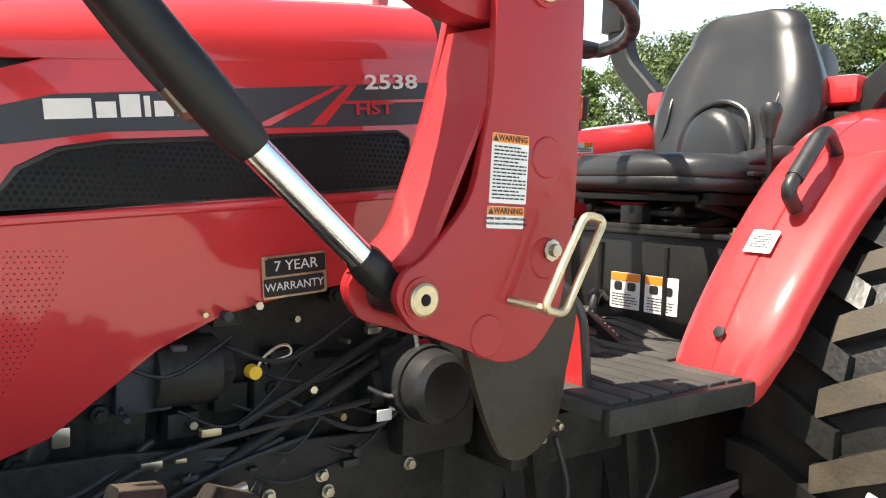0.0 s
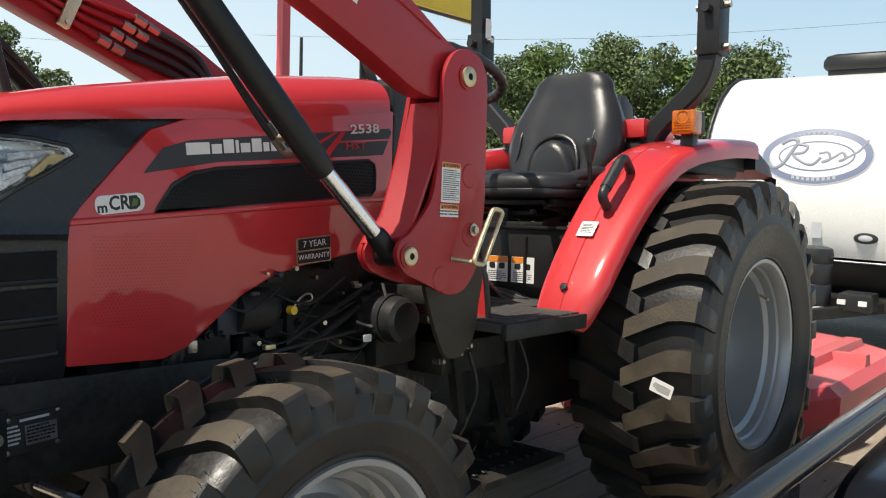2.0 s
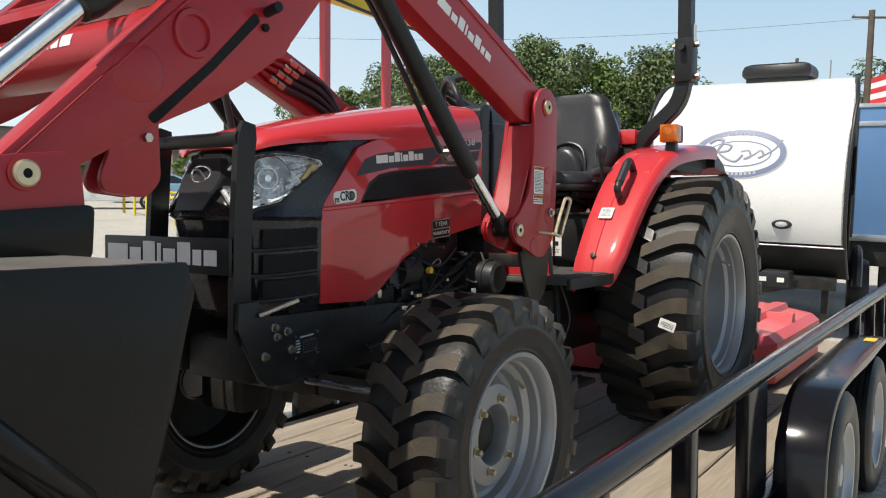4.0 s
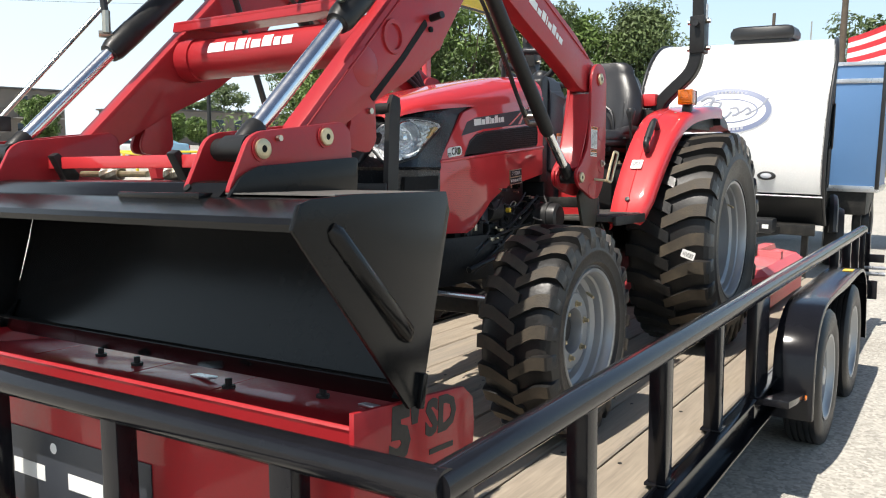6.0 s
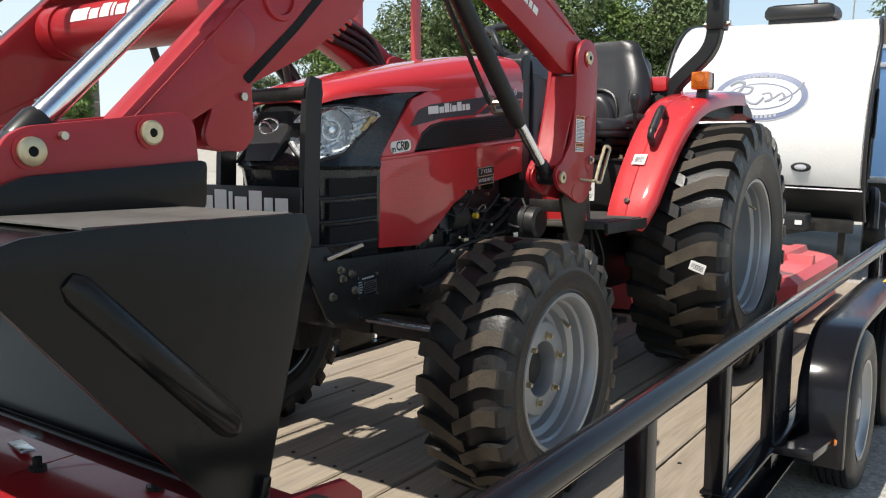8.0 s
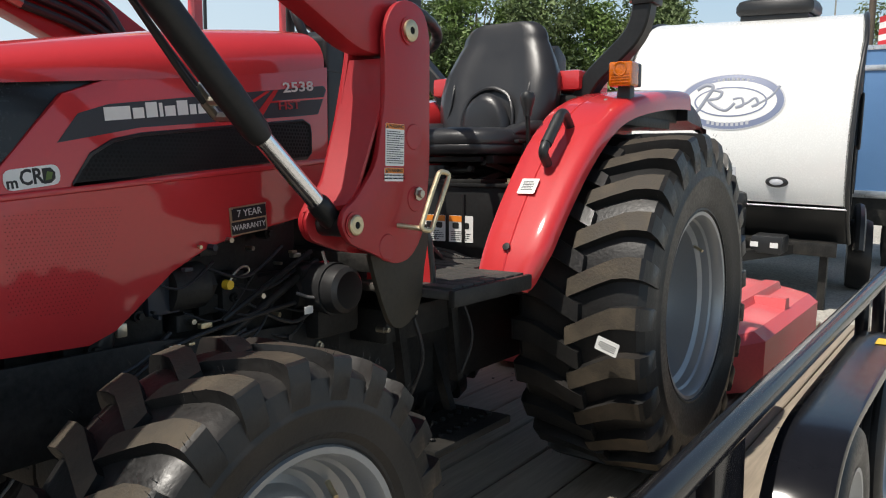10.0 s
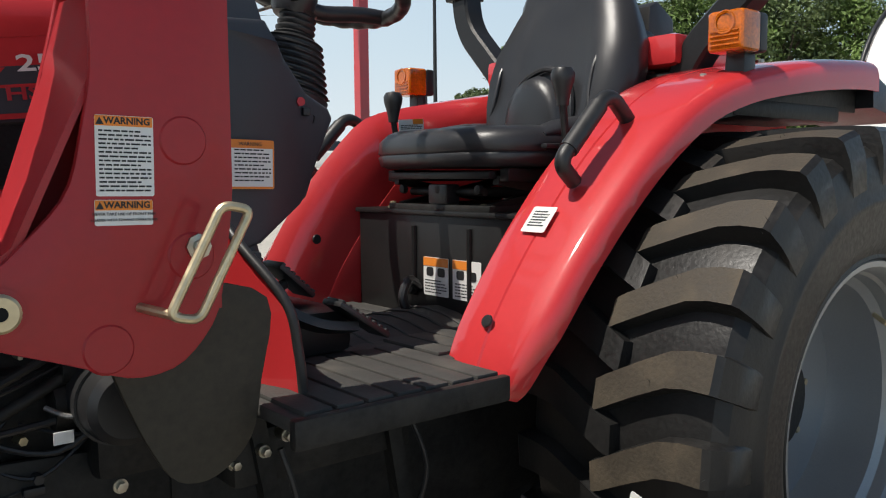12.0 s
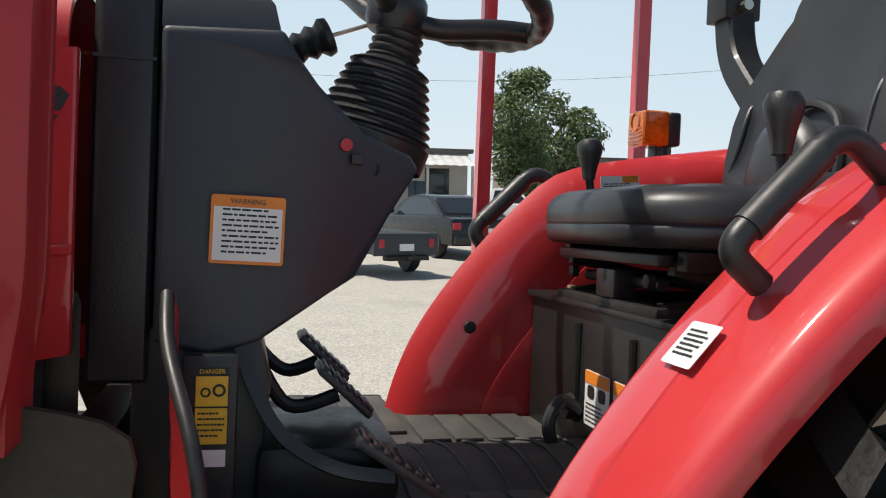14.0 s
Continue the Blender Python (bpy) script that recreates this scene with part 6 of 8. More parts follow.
for s in (-1, 1):
    mast = part("mast_plate", prism(rounded(MAST, 4, 0.03), "y", s * 0.413, s * 0.425, 0.002), LRED, loader, "dark red loader mast plate")
    part("inner_mast_plate", prism(rounded(MAST_IN, 4, 0.03), "y", s * 0.328, s * 0.340, 0.002), LRED, mast)
    part("front_web", loft([[(-1.345, s * 0.336, 0.842), (-1.316, s * 0.417, 0.858), (-1.310, s * 0.417, 0.850), (-1.339, s * 0.336, 0.834)], [(-1.290, s * 0.336, 0.895), (-1.288, s * 0.417, 0.880), (-1.282, s * 0.417, 0.874), (-1.284, s * 0.336, 0.889)], [(-1.236, s * 0.336, 1.055), (-1.205, s * 0.417, 1.060), (-1.199, s * 0.417, 1.058), (-1.230, s * 0.336, 1.053)], [(-1.215, s * 0.336, 1.13), (-1.205, s * 0.417, 1.13), (-1.199, s * 0.417, 1.13), (-1.209, s * 0.336, 1.13)]]), LRED, mast)
    part("rear_web", box(-1.085, -1.077, min(s * 0.338, s * 0.415), max(s * 0.338, s * 0.415), 0.80, 1.14, 0.002), LRED, mast)
    for x, z in ((-1.12, 0.985), (-1.115, 0.862), (-1.205, 0.772)):
        part("boss", lathe([(0.0, s * 0.0022), (0.024, s * 0.002), (0.027, -s * 0.001)], (x, s * 0.425, z), "y", 24), LRED, mast)
    arm = part("lift_arm", prism(ARM, "y", s * 0.350, s * 0.405, 0.006, 2), LRED, loader, "dark red bent loader arm")
    part("arm_notch_plate", prism(NOTCH, "y", s * 0.392, s * 0.404, 0.002), LRED, arm)
    part("arm_notch_plate", prism(NOTCH, "y", s * 0.352, s * 0.362, 0.002), LRED, arm)
    part("arm_seam", tube([(-2.755, s * 0.405, 0.920), (-2.10, s * 0.405, 1.545), (-1.94, s * 0.405, 1.560), (-1.66, s * 0.405, 1.448), (-1.20, s * 0.405, 1.260)], 0.0035, 8), LRED, arm)
    part("arm_boss", lathe([(0.030, 0.0), (0.032, s * 0.006), (0.042, s * 0.006), (0.044, 0.0)], (-2.42, s * 0.405, 1.174), "y", 28), LRED, arm)
    part("arm_disc", lathe([(0.0, s * 0.002), (0.046, s * 0.0018), (0.049, 0.0)], (-2.53, s * 0.405, 1.090), "y", 28), LRED, arm)
    # the arm isn't cut through; flat black stands for the shaded slot
    part("arm_slot", prism(rounded([(-2.515, 1.020), (-2.500, 1.008), (-2.375, 1.118), (-2.265, 1.225), (-2.278, 1.240), (-2.385, 1.132)], 3, 0.006), "y", s * 0.404, s * 0.4062, 0), HOLEM, arm, "parking-stand slot drawn as flat black")
    part("stand_pin", tube([(-2.245, s * 0.385, 1.243), (-2.255, s * 0.445, 1.250)], 0.010, 12), BLACKP, arm)
    part("stand_bracket", prism(rounded([(-2.285, 1.220), (-2.215, 1.268), (-2.180, 1.262), (-2.178, 1.205), (-2.205, 1.165), (-2.245, 1.160), (-2.265, 1.190)], 3, 0.012), "y", s * 0.388, s * 0.404, 0.002), LRED, arm)
    part("arm_bolt", tube([(-2.255, s * 0.402, 1.215), (-2.255, s * 0.412, 1.215)], 0.008, 6), HOLEM, arm)
    part("arm_bolt", tube([(-2.515, s * 0.402, 0.985), (-2.515, s * 0.412, 0.985)], 0.008, 6), STEEL, arm)
    for x, z, y, r in ((-1.136, 1.189, 0.425, 0.021), (-1.303, 0.820, 0.425, 0.019), (-2.945, 0.883, 0.476, 0.020), (-2.759, 0.913, 0.476, 0.019), (-2.035, 1.425, 0.405, 0.024)):
        pn = part("pivot_pin", disc_pin(x, 0, z, r, 0.010) if s < 0 else mirrored(disc_pin(x, 0, z, r, 0.010)), GOLD, loader, "yellow-zinc pivot pin")
        pn.data.transform(Matrix.Translation((0, s * y, 0)))
        # shade of the bore painted as a black disc on the pin
        part("pin_socket", lathe([(0.0, s * 0.0085), (r * 0.40, s * 0.0085), (r * 0.42, s * 0.004)], (x, s * y, z), "y", 16), HOLEM, pn, "pin bore drawn as a black disc")
        part("pin_washer", lathe([(r * 1.25, 0.0), (r * 1.28, s * 0.003), (r * 0.9, s * 0.0035)], (x, s * y, z), "y", 24), LRED, pn)
    ram(s, (-1.304, 0.820), (-1.497, 0.987), (-1.925, 1.412), 0.381, 0.0165, 0.0245, "lift")
    ram(s, (-2.945, 0.885), (-2.63, 1.185), (-2.17, 1.60), 0.417, 0.019, 0.034, "tilt")
    part("knee_plate", prism(rounded([(-2.24, 1.61), (-2.18, 1.67), (-2.11, 1.63), (-2.02, 1.57), (-2.14, 1.50)], 3, 0.02), "y", s * 0.360, s * 0.372, 0.002), LRED, arm)
    part("mast_foot_plate", prism(rounded([(-1.355, 0.830), (-1.325, 0.862), (-1.28, 0.87), (-1.25, 0.80), (-1.29, 0.775), (-1.34, 0.79)], 3, 0.015), "y", s * 0.344, s * 0.352, 0.002), LRED, mast)
    # quick-attach plates at the bucket
    for y0, y1 in ((0.464, 0.476), (0.345, 0.357)):
        part("bucket_bracket", prism(PLATE_B, "y", s * y0, s * y1, 0.002), LRED, loader, "red bucket bracket plate")
    part("bracket_weld_plate", prism(rounded([(-3.045, 0.785), (-3.005, 0.832), (-2.96, 0.850), (-2.66, 0.872), (-2.665, 0.79)], 3, 0.012), "y", s * 0.4775, s * 0.486, 0.002), BUCKETP, loader)
    part("pin_spacer", tube([(-2.945, s * 0.357, 0.883), (-2.945, s * 0.464, 0.883)], 0.023, 20), BLACKP, loader)
    part("grease_fitting", tube([(-2.90, s * 0.476, 0.905), (-2.90, s * 0.486, 0.905)], 0.006, 8), STEEL, loader)

# lift cylinder hoses with their elbows
for s in (-1, 1):
    for k, (xa, za) in enumerate(((-1.556, 1.043), (-1.540, 1.018))):
        hs = part("lift_hose", tube(smooth_path([(xa, s * 0.325, za), (xa - 0.05, s * 0.328, za + 0.046), (-1.74, s * (0.342 - 0.010 * k), 1.218 + 0.012 * k), (-1.90, s * 0.345, 1.375), (-2.02, s * 0.33, 1.43)]), 0.0060, 10), HOSE, loader, "black hydraulic hose")
        part("hose_elbow", tube(fillet_path([(xa + 0.016, s * 0.362, za - 0.012), (xa + 0.010, s * 0.328, za - 0.012), (xa - 0.012, s * 0.325, za + 0.012)], 0.008), 0.0085, 8), STEEL, hs, "zinc hose elbow")
part("bracket_hose", tube(smooth_path([(-2.30, 0.30, 1.42), (-2.24, 0.31, 1.30), (-2.19, 0.32, 1.18), (-2.16, 0.30, 1.05)]), 0.010, 10), HOSE, loader, "black hanging hose")
part("arm_hose", tube(smooth_path([(-1.90, 0.30, 1.50), (-1.845, 0.27, 1.43), (-1.815, 0.25, 1.32), (-1.798, 0.25, 1.22), (-1.770, 0.25, 1.11), (-1.755, 0.24, 1.04), (-1.72, 0.20, 0.96)]), 0.0105, 10), HOSE, loader, "black hanging hose")

# near mast: labels and handle
wl = plate(0.058, 0.081, side_m(-1.181, -0.4252, 0.968, -1.0), WHITE, "warning_label", loader, "white and orange warning label", r=0.002)
plate(0.057, 0.010, side_m(-1.181, -0.4262, 1.0030, -1.0), ORANGE, "label_band", wl)
letters("WARNING", 0.0095, side_m(-1.178, -0.4270, 1.0030, -1.0), INK, "label_word", wl, 0.0003, bold=0.03)
part("warning_triangle", prism([(-1.2090, 0.9995), (-1.2010, 0.9995), (-1.2050, 1.0070)], "y", -0.4273, -0.4266, 0), INK, wl, smooth=0)
text_lines(side_m(-1.181, -0.4262, 0.962, -1.0), 0.052, 0.064, 15, INK, "label_print", wl, 21, 0.42)
wl = plate(0.058, 0.026, side_m(-1.184, -0.4252, 0.911, -1.0), WHITE, "warning_label", loader, "white and orange warning label", r=0.002)
plate(0.057, 0.010, side_m(-1.184, -0.4262, 0.9185, -1.0), ORANGE, "label_band", wl)
letters("WARNING", 0.0095, side_m(-1.181, -0.4270, 0.9185, -1.0), INK, "label_word", wl, 0.0003, bold=0.03)
part("warning_triangle", prism([(-1.2120, 0.9150), (-1.2040, 0.9150), (-1.2080, 0.9225)], "y", -0.4273, -0.4266, 0), INK, wl, smooth=0)
letters("NEVER TAKE USE OF FRONT END", 0.0042, side_m(-1.184, -0.4270, 0.9095, -1.0), INK, "label_line", wl, 0.0003)
letters("LOADER WITH TOWING OPERATIONS", 0.0038, side_m(-1.184, -0.4270, 0.9035, -1.0), INK, "label_line", wl, 0.0003)
part("loop_handle", tube(fillet_path([(-1.128, -0.470, 0.862), (-1.100, -0.474, 0.918), (-1.070, -0.478, 0.912), (-1.128, -0.474, 0.800), (-1.158, -0.470, 0.806), (-1.128, -0.470, 0.862)], 0.011, 6), 0.0052, 10), GOLD, loader, "yellow-zinc wire loop handle")
part("handle_stub", tube([(-1.172, -0.424, 0.812), (-1.150, -0.472, 0.806)], 0.0052, 10), GOLD, loader)
part("handle_bolt", lathe([(0.014, 0.0), (0.014, -0.006), (0.008, -0.007), (0.008, -0.014), (0.0, -0.015)], (-1.108, -0.425, 0.872), "y", 8), STEEL, loader)

# cross tube, channel and the hydraulic lines
ct = part("cross_tube", tube([(-2.42, -0.352, 1.17), (-2.42, 0.352, 1.17)], 0.058, 32), LRED, loader, "red cross tube with white mark")
for y in (-0.318, 0.318):
    part("tube_collar", tube([(-2.42, y - 0.028, 1.17), (-2.42, y + 0.028, 1.17)], 0.064, 32), LRED, ct)
y = 0.205
for wd, up in ((0.066, 0.030), (0.034, 0.024), (0.034, 0.034), (0.011, 0.032), (0.034, 0.024), (0.036, 0.034), (0.024, 0.024), (0.036, 0.024)):
    bm = bmesh.new()
    arc = [radians(174 - k * math.degrees(up / 0.0588) / 3) for k in range(4)]
    for a, b in zip(arc, arc[1:]):
        bm.faces.new([bm.verts.new((-2.42 + 0.0590 * math.cos(u), yy, 1.17 + 0.0590 * math.sin(u))) for u, yy in ((a, y), (b, y), (b, y - wd), (a, y - wd))])
    part("mark_shape", bm, WHITE, ct, smooth=0)
    y -= wd + 0.007
part("cover_channel", box(-2.468, -2.30, -0.345, 0.345, 1.268, 1.276, 0.002), LRED, loader, "red channel cover over hydraulic lines")
part("cover_edge", prism([(-2.472, 1.248), (-2.466, 1.276), (-2.458, 1.280), (-2.462, 1.248)], "y", -0.35, 0.36, 0.002), LRED, loader)
# four lines along the inner face of the far arm
for k in range(4):
    y, up = 0.338, 0.020 * k
    hl = part("hydraulic_line", tube(fillet_path([(-2.30, 0.30, 1.42 + up), (-2.06, y, 1.475 + up), (-1.93, y, 1.455 + up), (-1.60, y, 1.315 + up), (-1.545 + 0.03 * k, y, 1.290 + up * 1.05)], 0.06, 5), 0.0075, 10), LRED, loader, "red-painted hydraulic line")
    x0_, z0_ = -1.545 + 0.03 * k, 1.290 + up * 1.05
    part("fitting", tube([(x0_, y, z0_), (x0_ + 0.028, y, z0_ - 0.011)], 0.0125, 6), STEEL, hl, "zinc hydraulic fitting")
    part("fitting", tube([(x0_ + 0.034, y, z0_ - 0.013), (x0_ + 0.062, y, z0_ - 0.024)], 0.0115, 6), STEEL, hl)
    part("hose", tube(smooth_path([(x0_ + 0.06, y, z0_ - 0.024), (-1.36 + 0.02 * k, y - 0.004, 1.235 + up), (-1.26, y - 0.012, 1.185 + up), (-1.18, y - 0.03, 1.10), (-1.15, y - 0.05, 0.98)]), 0.0100, 10), HOSE, hl)
part("line_clamp", moved(box(-0.013, 0.013, -0.010, 0.006, -0.050, 0.050, 0.002), Matrix.Translation((-1.610, 0.330, 1.345)) @ pose(0, 0, 0, 0, 23, 0)), GOLD, loader, "zinc line clamp")
for dz in (-0.036, 0.036):
    part("clamp_bolt", tube([(-1.610 + dz * 0.35, 0.322, 1.345 + dz), (-1.610 + dz * 0.35, 0.314, 1.345 + dz)], 0.006, 6), STEEL, loader)
for k, y in enumerate((-0.10, -0.06, 0.06, 0.10)):
    part("steel_line", tube(fillet_path([(-2.52 + 0.01 * k, y * 2.2, 1.33), (-2.42, y * 2.2, 1.40), (-2.22, y * 2.2, 1.56), (-2.02, y * 2.0, 1.66)], 0.05), 0.007, 10), STEEL, loader, "bright steel hydraulic line")
    part("line_nut", tube([(-2.40, y * 2.2, 1.416), (-2.372, y * 2.2, 1.438)], 0.013, 6), STEEL, loader)
part("line_clamp", box(-2.345, -2.315, -0.06, 0.26, 1.462, 1.472, 0.002), GOLD, loader, "zinc line clamp")
for s in (-1, 1):
    hs = part("tilt_hose", tube(smooth_path([(-2.645, s * 0.425, 1.265), (-2.64, s * 0.43, 1.37), (-2.56, s * 0.40, 1.50), (-2.46, s * 0.33, 1.49), (-2.44, s * 0.27, 1.41), (-2.40, s * 0.22, 1.41)], 7), 0.0105, 10), HOSE, loader, "black hydraulic hose")
    part("hose_fitting", join(tube([(-2.645, s * 0.425, 1.230), (-2.645, s * 0.425, 1.290)], 0.0115, 8), tube([(-2.660, s * 0.44, 1.226), (-2.630, s * 0.42, 1.226)], 0.010, 8)), STEEL, hs, "zinc hose fitting")
    hs = part("return_hose", tube(smooth_path([(-2.52, s * 0.22, 1.34), (-2.60, s * 0.24, 1.36), (-2.62, s * 0.25, 1.47), (-2.50, s * 0.27, 1.57), (-2.36, s * 0.30, 1.60), (-2.24, s * 0.33, 1.64)], 7), 0.0105, 10), HOSE, loader, "black hydraulic hose")
    part("hose_clamp", tube([(-2.50, s * 0.22, 1.345), (-2.535, s * 0.22, 1.335)], 0.0135, 8), STEEL, hs)
lr = part("level_rod", tube([(-2.93, 0.500, 0.965), (-2.28, 0.500, 1.66)], 0.0065, 10), STEEL, loader, "thin steel bucket level rod")
part("rod_guide", box(-2.96, -2.90, 0.476, 0.515, 0.945, 0.985, 0.004), BLACKP, lr)
x = 0.0
for wd, up in ((0.058, 0.026), (0.027, 0.021), (0.028, 0.032), (0.008, 0.030), (0.028, 0.021), (0.028, 0.032), (0.018, 0.021), (0.028, 0.021)):
    part("mark_shape", moved(box(x, x + wd, 0, 0.0008, 0, up, 0), Matrix.Translation((-1.685, -0.4062, 1.385)) @ pose(0, 0, 0, 0, 23, 0)), WHITE, loader, smooth=0)
    x += wd + 0.007

# quick-attach bar between the bucket brackets
part("attach_bar", box(-2.885, -2.84, -0.35, 0.35, 0.848, 0.878, 0.004), RED, loader, "red quick-attach crossbar")
for y in (-0.155, 0.30):
    part("attach_strap", prism([(-2.905, 0.880), (-2.89, 0.888), (-2.835, 0.835), (-2.845, 0.80), (-2.86, 0.80)], "y", y - 0.014, y + 0.014, 0.002), BLACKP, loader)
    sp = part("latch_spring", tube([(-2.80 + 0.015 * math.cos(k * 0.8), y * 0.55 + 0.075 * k / 90, 0.835 + 0.015 * math.sin(k * 0.8)) for k in range(90)], 0.0028, 6), STEEL, loader, "coil latch spring")
    part("latch_rod", tube([(-2.80, y * 0.2, 0.835), (-2.80, y * 1.1, 0.835)], 0.008, 10), GOLD, sp)
part("latch_handle", bar((-2.80, 0.02, 0.82), (-2.80, 0.04, 0.875), 0.012), LRED, loader)

# ---- bucket ----
BW = 0.735
SHELL = [(-3.138, 0.742), (-3.140, 0.754), (-3.130, 0.764), (-3.066, 0.789), (-3.035, 0.793), (-2.735, 0.796), (-2.702, 0.786), (-2.690, 0.760), (-2.692, 0.72), (-2.712, 0.63), (-2.742, 0.53), (-2.770, 0.45), (-2.795, 0.392)]


def bucket_shell():
    bm = loft([[(x, y, z) for x, z in SHELL] for y in (-BW, 0.0, BW)], cap=False, wrap=False)
    bmesh.ops.recalc_face_normals(bm, faces=bm.faces)
    bmesh.ops.solidify(bm, geom=bm.faces[:], thickness=0.008)
    return bm


bucket = part("bucket_shell", bucket_shell(), BUCKETP, loader, "black loader bucket tipped forward", smooth=15)
BSIDE = [(-3.145, 0.746), (-3.128, 0.786), (-3.10, 0.794), (-2.99, 0.800), (-2.70, 0.799), (-2.688, 0.76), (-2.77, 0.46), (-2.79, 0.385), (-2.832, 0.382)]
for s in (-1, 1):
    sd = part("bucket_side", prism(BSIDE, "y", s * BW, s * (BW + 0.010), 0.002), BUCKETP, bucket)
    part("side_rib", tube([(-3.055, s * (BW + 0.006), 0.745), (-3.045, s * (BW + 0.008), 0.735), (-2.845, s * (BW + 0.008), 0.535), (-2.835, s * (BW + 0.004), 0.525)], [0.012, 0.019, 0.021, 0.016], 14), BUCKETP, sd, smooth=60)
    part("side_cutter", moved(box(-0.008, 0.008, -0.007, 0.007, -0.030, 0.040, 0.004), Matrix.Translation((-2.795, s * (BW + 0.012), 0.405)) @ pose(0, 0, 0, 0, 12, 0)), BUCKETP, sd)
    part("shell_gusset", prism([(-2.80, 0.42), (-2.775, 0.47), (-2.84, 0.40)], "y", s * (BW - 0.03), s * (BW - 0.002), 0.002), BUCKETP, sd)
part("cutting_edge", prism([(-2.842, 0.428), (-2.835, 0.436), (-2.793, 0.412), (-2.785, 0.380), (-2.797, 0.376)], "y", -BW + 0.002, BW - 0.002, 0.003), BUCKETP, bucket, "worn black cutting edge")
part("top_flange", prism([(-3.044, 0.792), (-3.014, 0.818), (-2.985, 0.822), (-2.975, 0.822), (-2.985, 0.810), (-3.019, 0.792)], "y", -0.464, 0.464, 0.002), BUCKETP, bucket)
part("top_plate", box(-3.070, -3.034, -0.44, -0.20, 0.787, 0.800, 0.003), BUCKETP, bucket)
# black plug painted as the shade inside a hole
part("flange_hole", tube([(-3.026, -0.36, 0.806), (-3.0305, -0.36, 0.8095)], 0.008, 16), HOLEM, bucket)
BDUST = material("dusty_black_paint", (0.115, 0.108, 0.098), 0.55, vary=0.35, scale=7, fine=60, bump=0.1)
part("top_skin", box(-3.028, -2.712, -BW + 0.003, BW - 0.003, 0.797, 0.7995, 0), BDUST, bucket, "dusty top of the bucket")
part("back_stiffener", prism([(-2.695, 0.80), (-2.64, 0.80), (-2.64, 0.70), (-2.70, 0.66)], "y", -0.42, 0.42, 0.004), BUCKETP, bucket)

# ---- box blade under the bucket ----
blade = thing("box_blade", (-2.78, 0, deck_z(-2.78) + 0.002), "red steel box blade with black lettering, on the trailer deck", "box blade")
BZ = deck_z(-2.78) + 0.002
for s in (-1, 1):
    sp = part("side_plate", prism([(-2.975, 0.405), (-2.60, 0.372), (-2.56, 0.340), (-2.555, 0.285), (-2.575, BZ), (-2.975, BZ)], "y", s * 0.712, s * 0.724, 0.002), LRED, blade, "red side plate with black lettering")
    if s < 0:
        letters("5'", 0.142, side_m(-2.822, -0.7243, 0.325, -3), INK, "size_number", sp, 0.0006, "black size marking", stretch=0.98, bold=0.06)
        letters("SD", 0.100, side_m(-2.690, -0.7243, 0.330, -3), INK, "size_letters", sp, 0.0006, "black letters", stretch=0.95, bold=0.05)
        plate(0.090, 0.012, side_m(-2.69, -0.7243, 0.262, -3), INK, "underline", sp)
        ws = plate(0.050, 0.022, side_m(-2.765, -0.7243, 0.215, 8), WHITE, "small_sticker", sp, "small white sticker")
        text_lines(side_m(-2.765, -0.7250, 0.215, 8), 0.042, 0.014, 2, INK, "sticker_print", ws, 31, 0.5)
fp = part("front_panel", prism([(-2.974, 0.372), (-2.966, 0.378), (-2.961, 0.372), (-2.962, 0.30), (-2.945, 0.27), (-2.945, BZ + 0.02), (-2.953, BZ + 0.02), (-2.953, 0.265), (-2.970, 0.295), (-2.970, 0.365)], "y", -0.711, 0.711, 0.002), LRED, blade, "red folded front panel")
part("top_panel", prism([(-2.965, 0.366), (-2.62, 0.330), (-2.62, 0.322), (-2.965, 0.358)], "y", -0.711, 0.711, 0.001), LRED, blade)
part("back_panel", prism([(-2.63, 0.32), (-2.62, 0.32), (-2.60, BZ + 0.01), (-2.61, BZ + 0.01)], "y", -0.711, 0.711, 0.001), LRED, blade)
for y in (-0.24, 0.05, 0.44):
    part("panel_weld", box(-2.955, -2.70, y - 0.002, y + 0.002, 0.345, 0.3465, 0), LRED, blade).data.transform(Matrix.Translation((0, 0, 0.012)))
dp = part("decal_panel", box(-2.9562, -2.953, -0.12, 0.70, BZ + 0.03, 0.185, 0.001), GREYPL, fp, "dark grey decal panel with white dots")
for y in (0.02, 0.26, 0.50):
    part("white_dot", lathe([(0.0, -0.001), (0.013, -0.001), (0.014, 0.0)], (-2.9563, y, 0.152), "x", 18), WHITE, dp)
for y in (0.06, 0.30):
    part("decal_bar", box(-2.9575, -2.956, y, y + 0.14, 0.06, 0.10, 0), WHITE, dp)
for y, x in ((0.13, -2.80), (-0.25, -2.84), (0.31, -2.78), (-0.46, -2.76)):
    z = 0.366 - 0.104 * (x + 2.965)
    bt = part("loose_bolt", lathe([(0.0, 0.024), (0.008, 0.023), (0.008, 0.008), (0.015, 0.008), (0.015, 0.0)], (x, y, z), "z", 8), IRON, blade, "dark bolt")
part("shank_clip", moved(box(-0.05, 0.05, -0.012, 0.012, 0, 0.006, 0.002), Matrix.Translation((-2.80, -0.12, 0.352)) @ pose(0, 0, 0, 0, 6, 75)), ALU, blade, "loose bright metal strip")
part("shank_clip", moved(box(-0.035, 0.035, -0.010, 0.010, 0, 0.005, 0.002), Matrix.Translation((-2.77, -0.60, 0.349)) @ pose(0, 0, 0, 0, 6, 70)), ALU, blade)
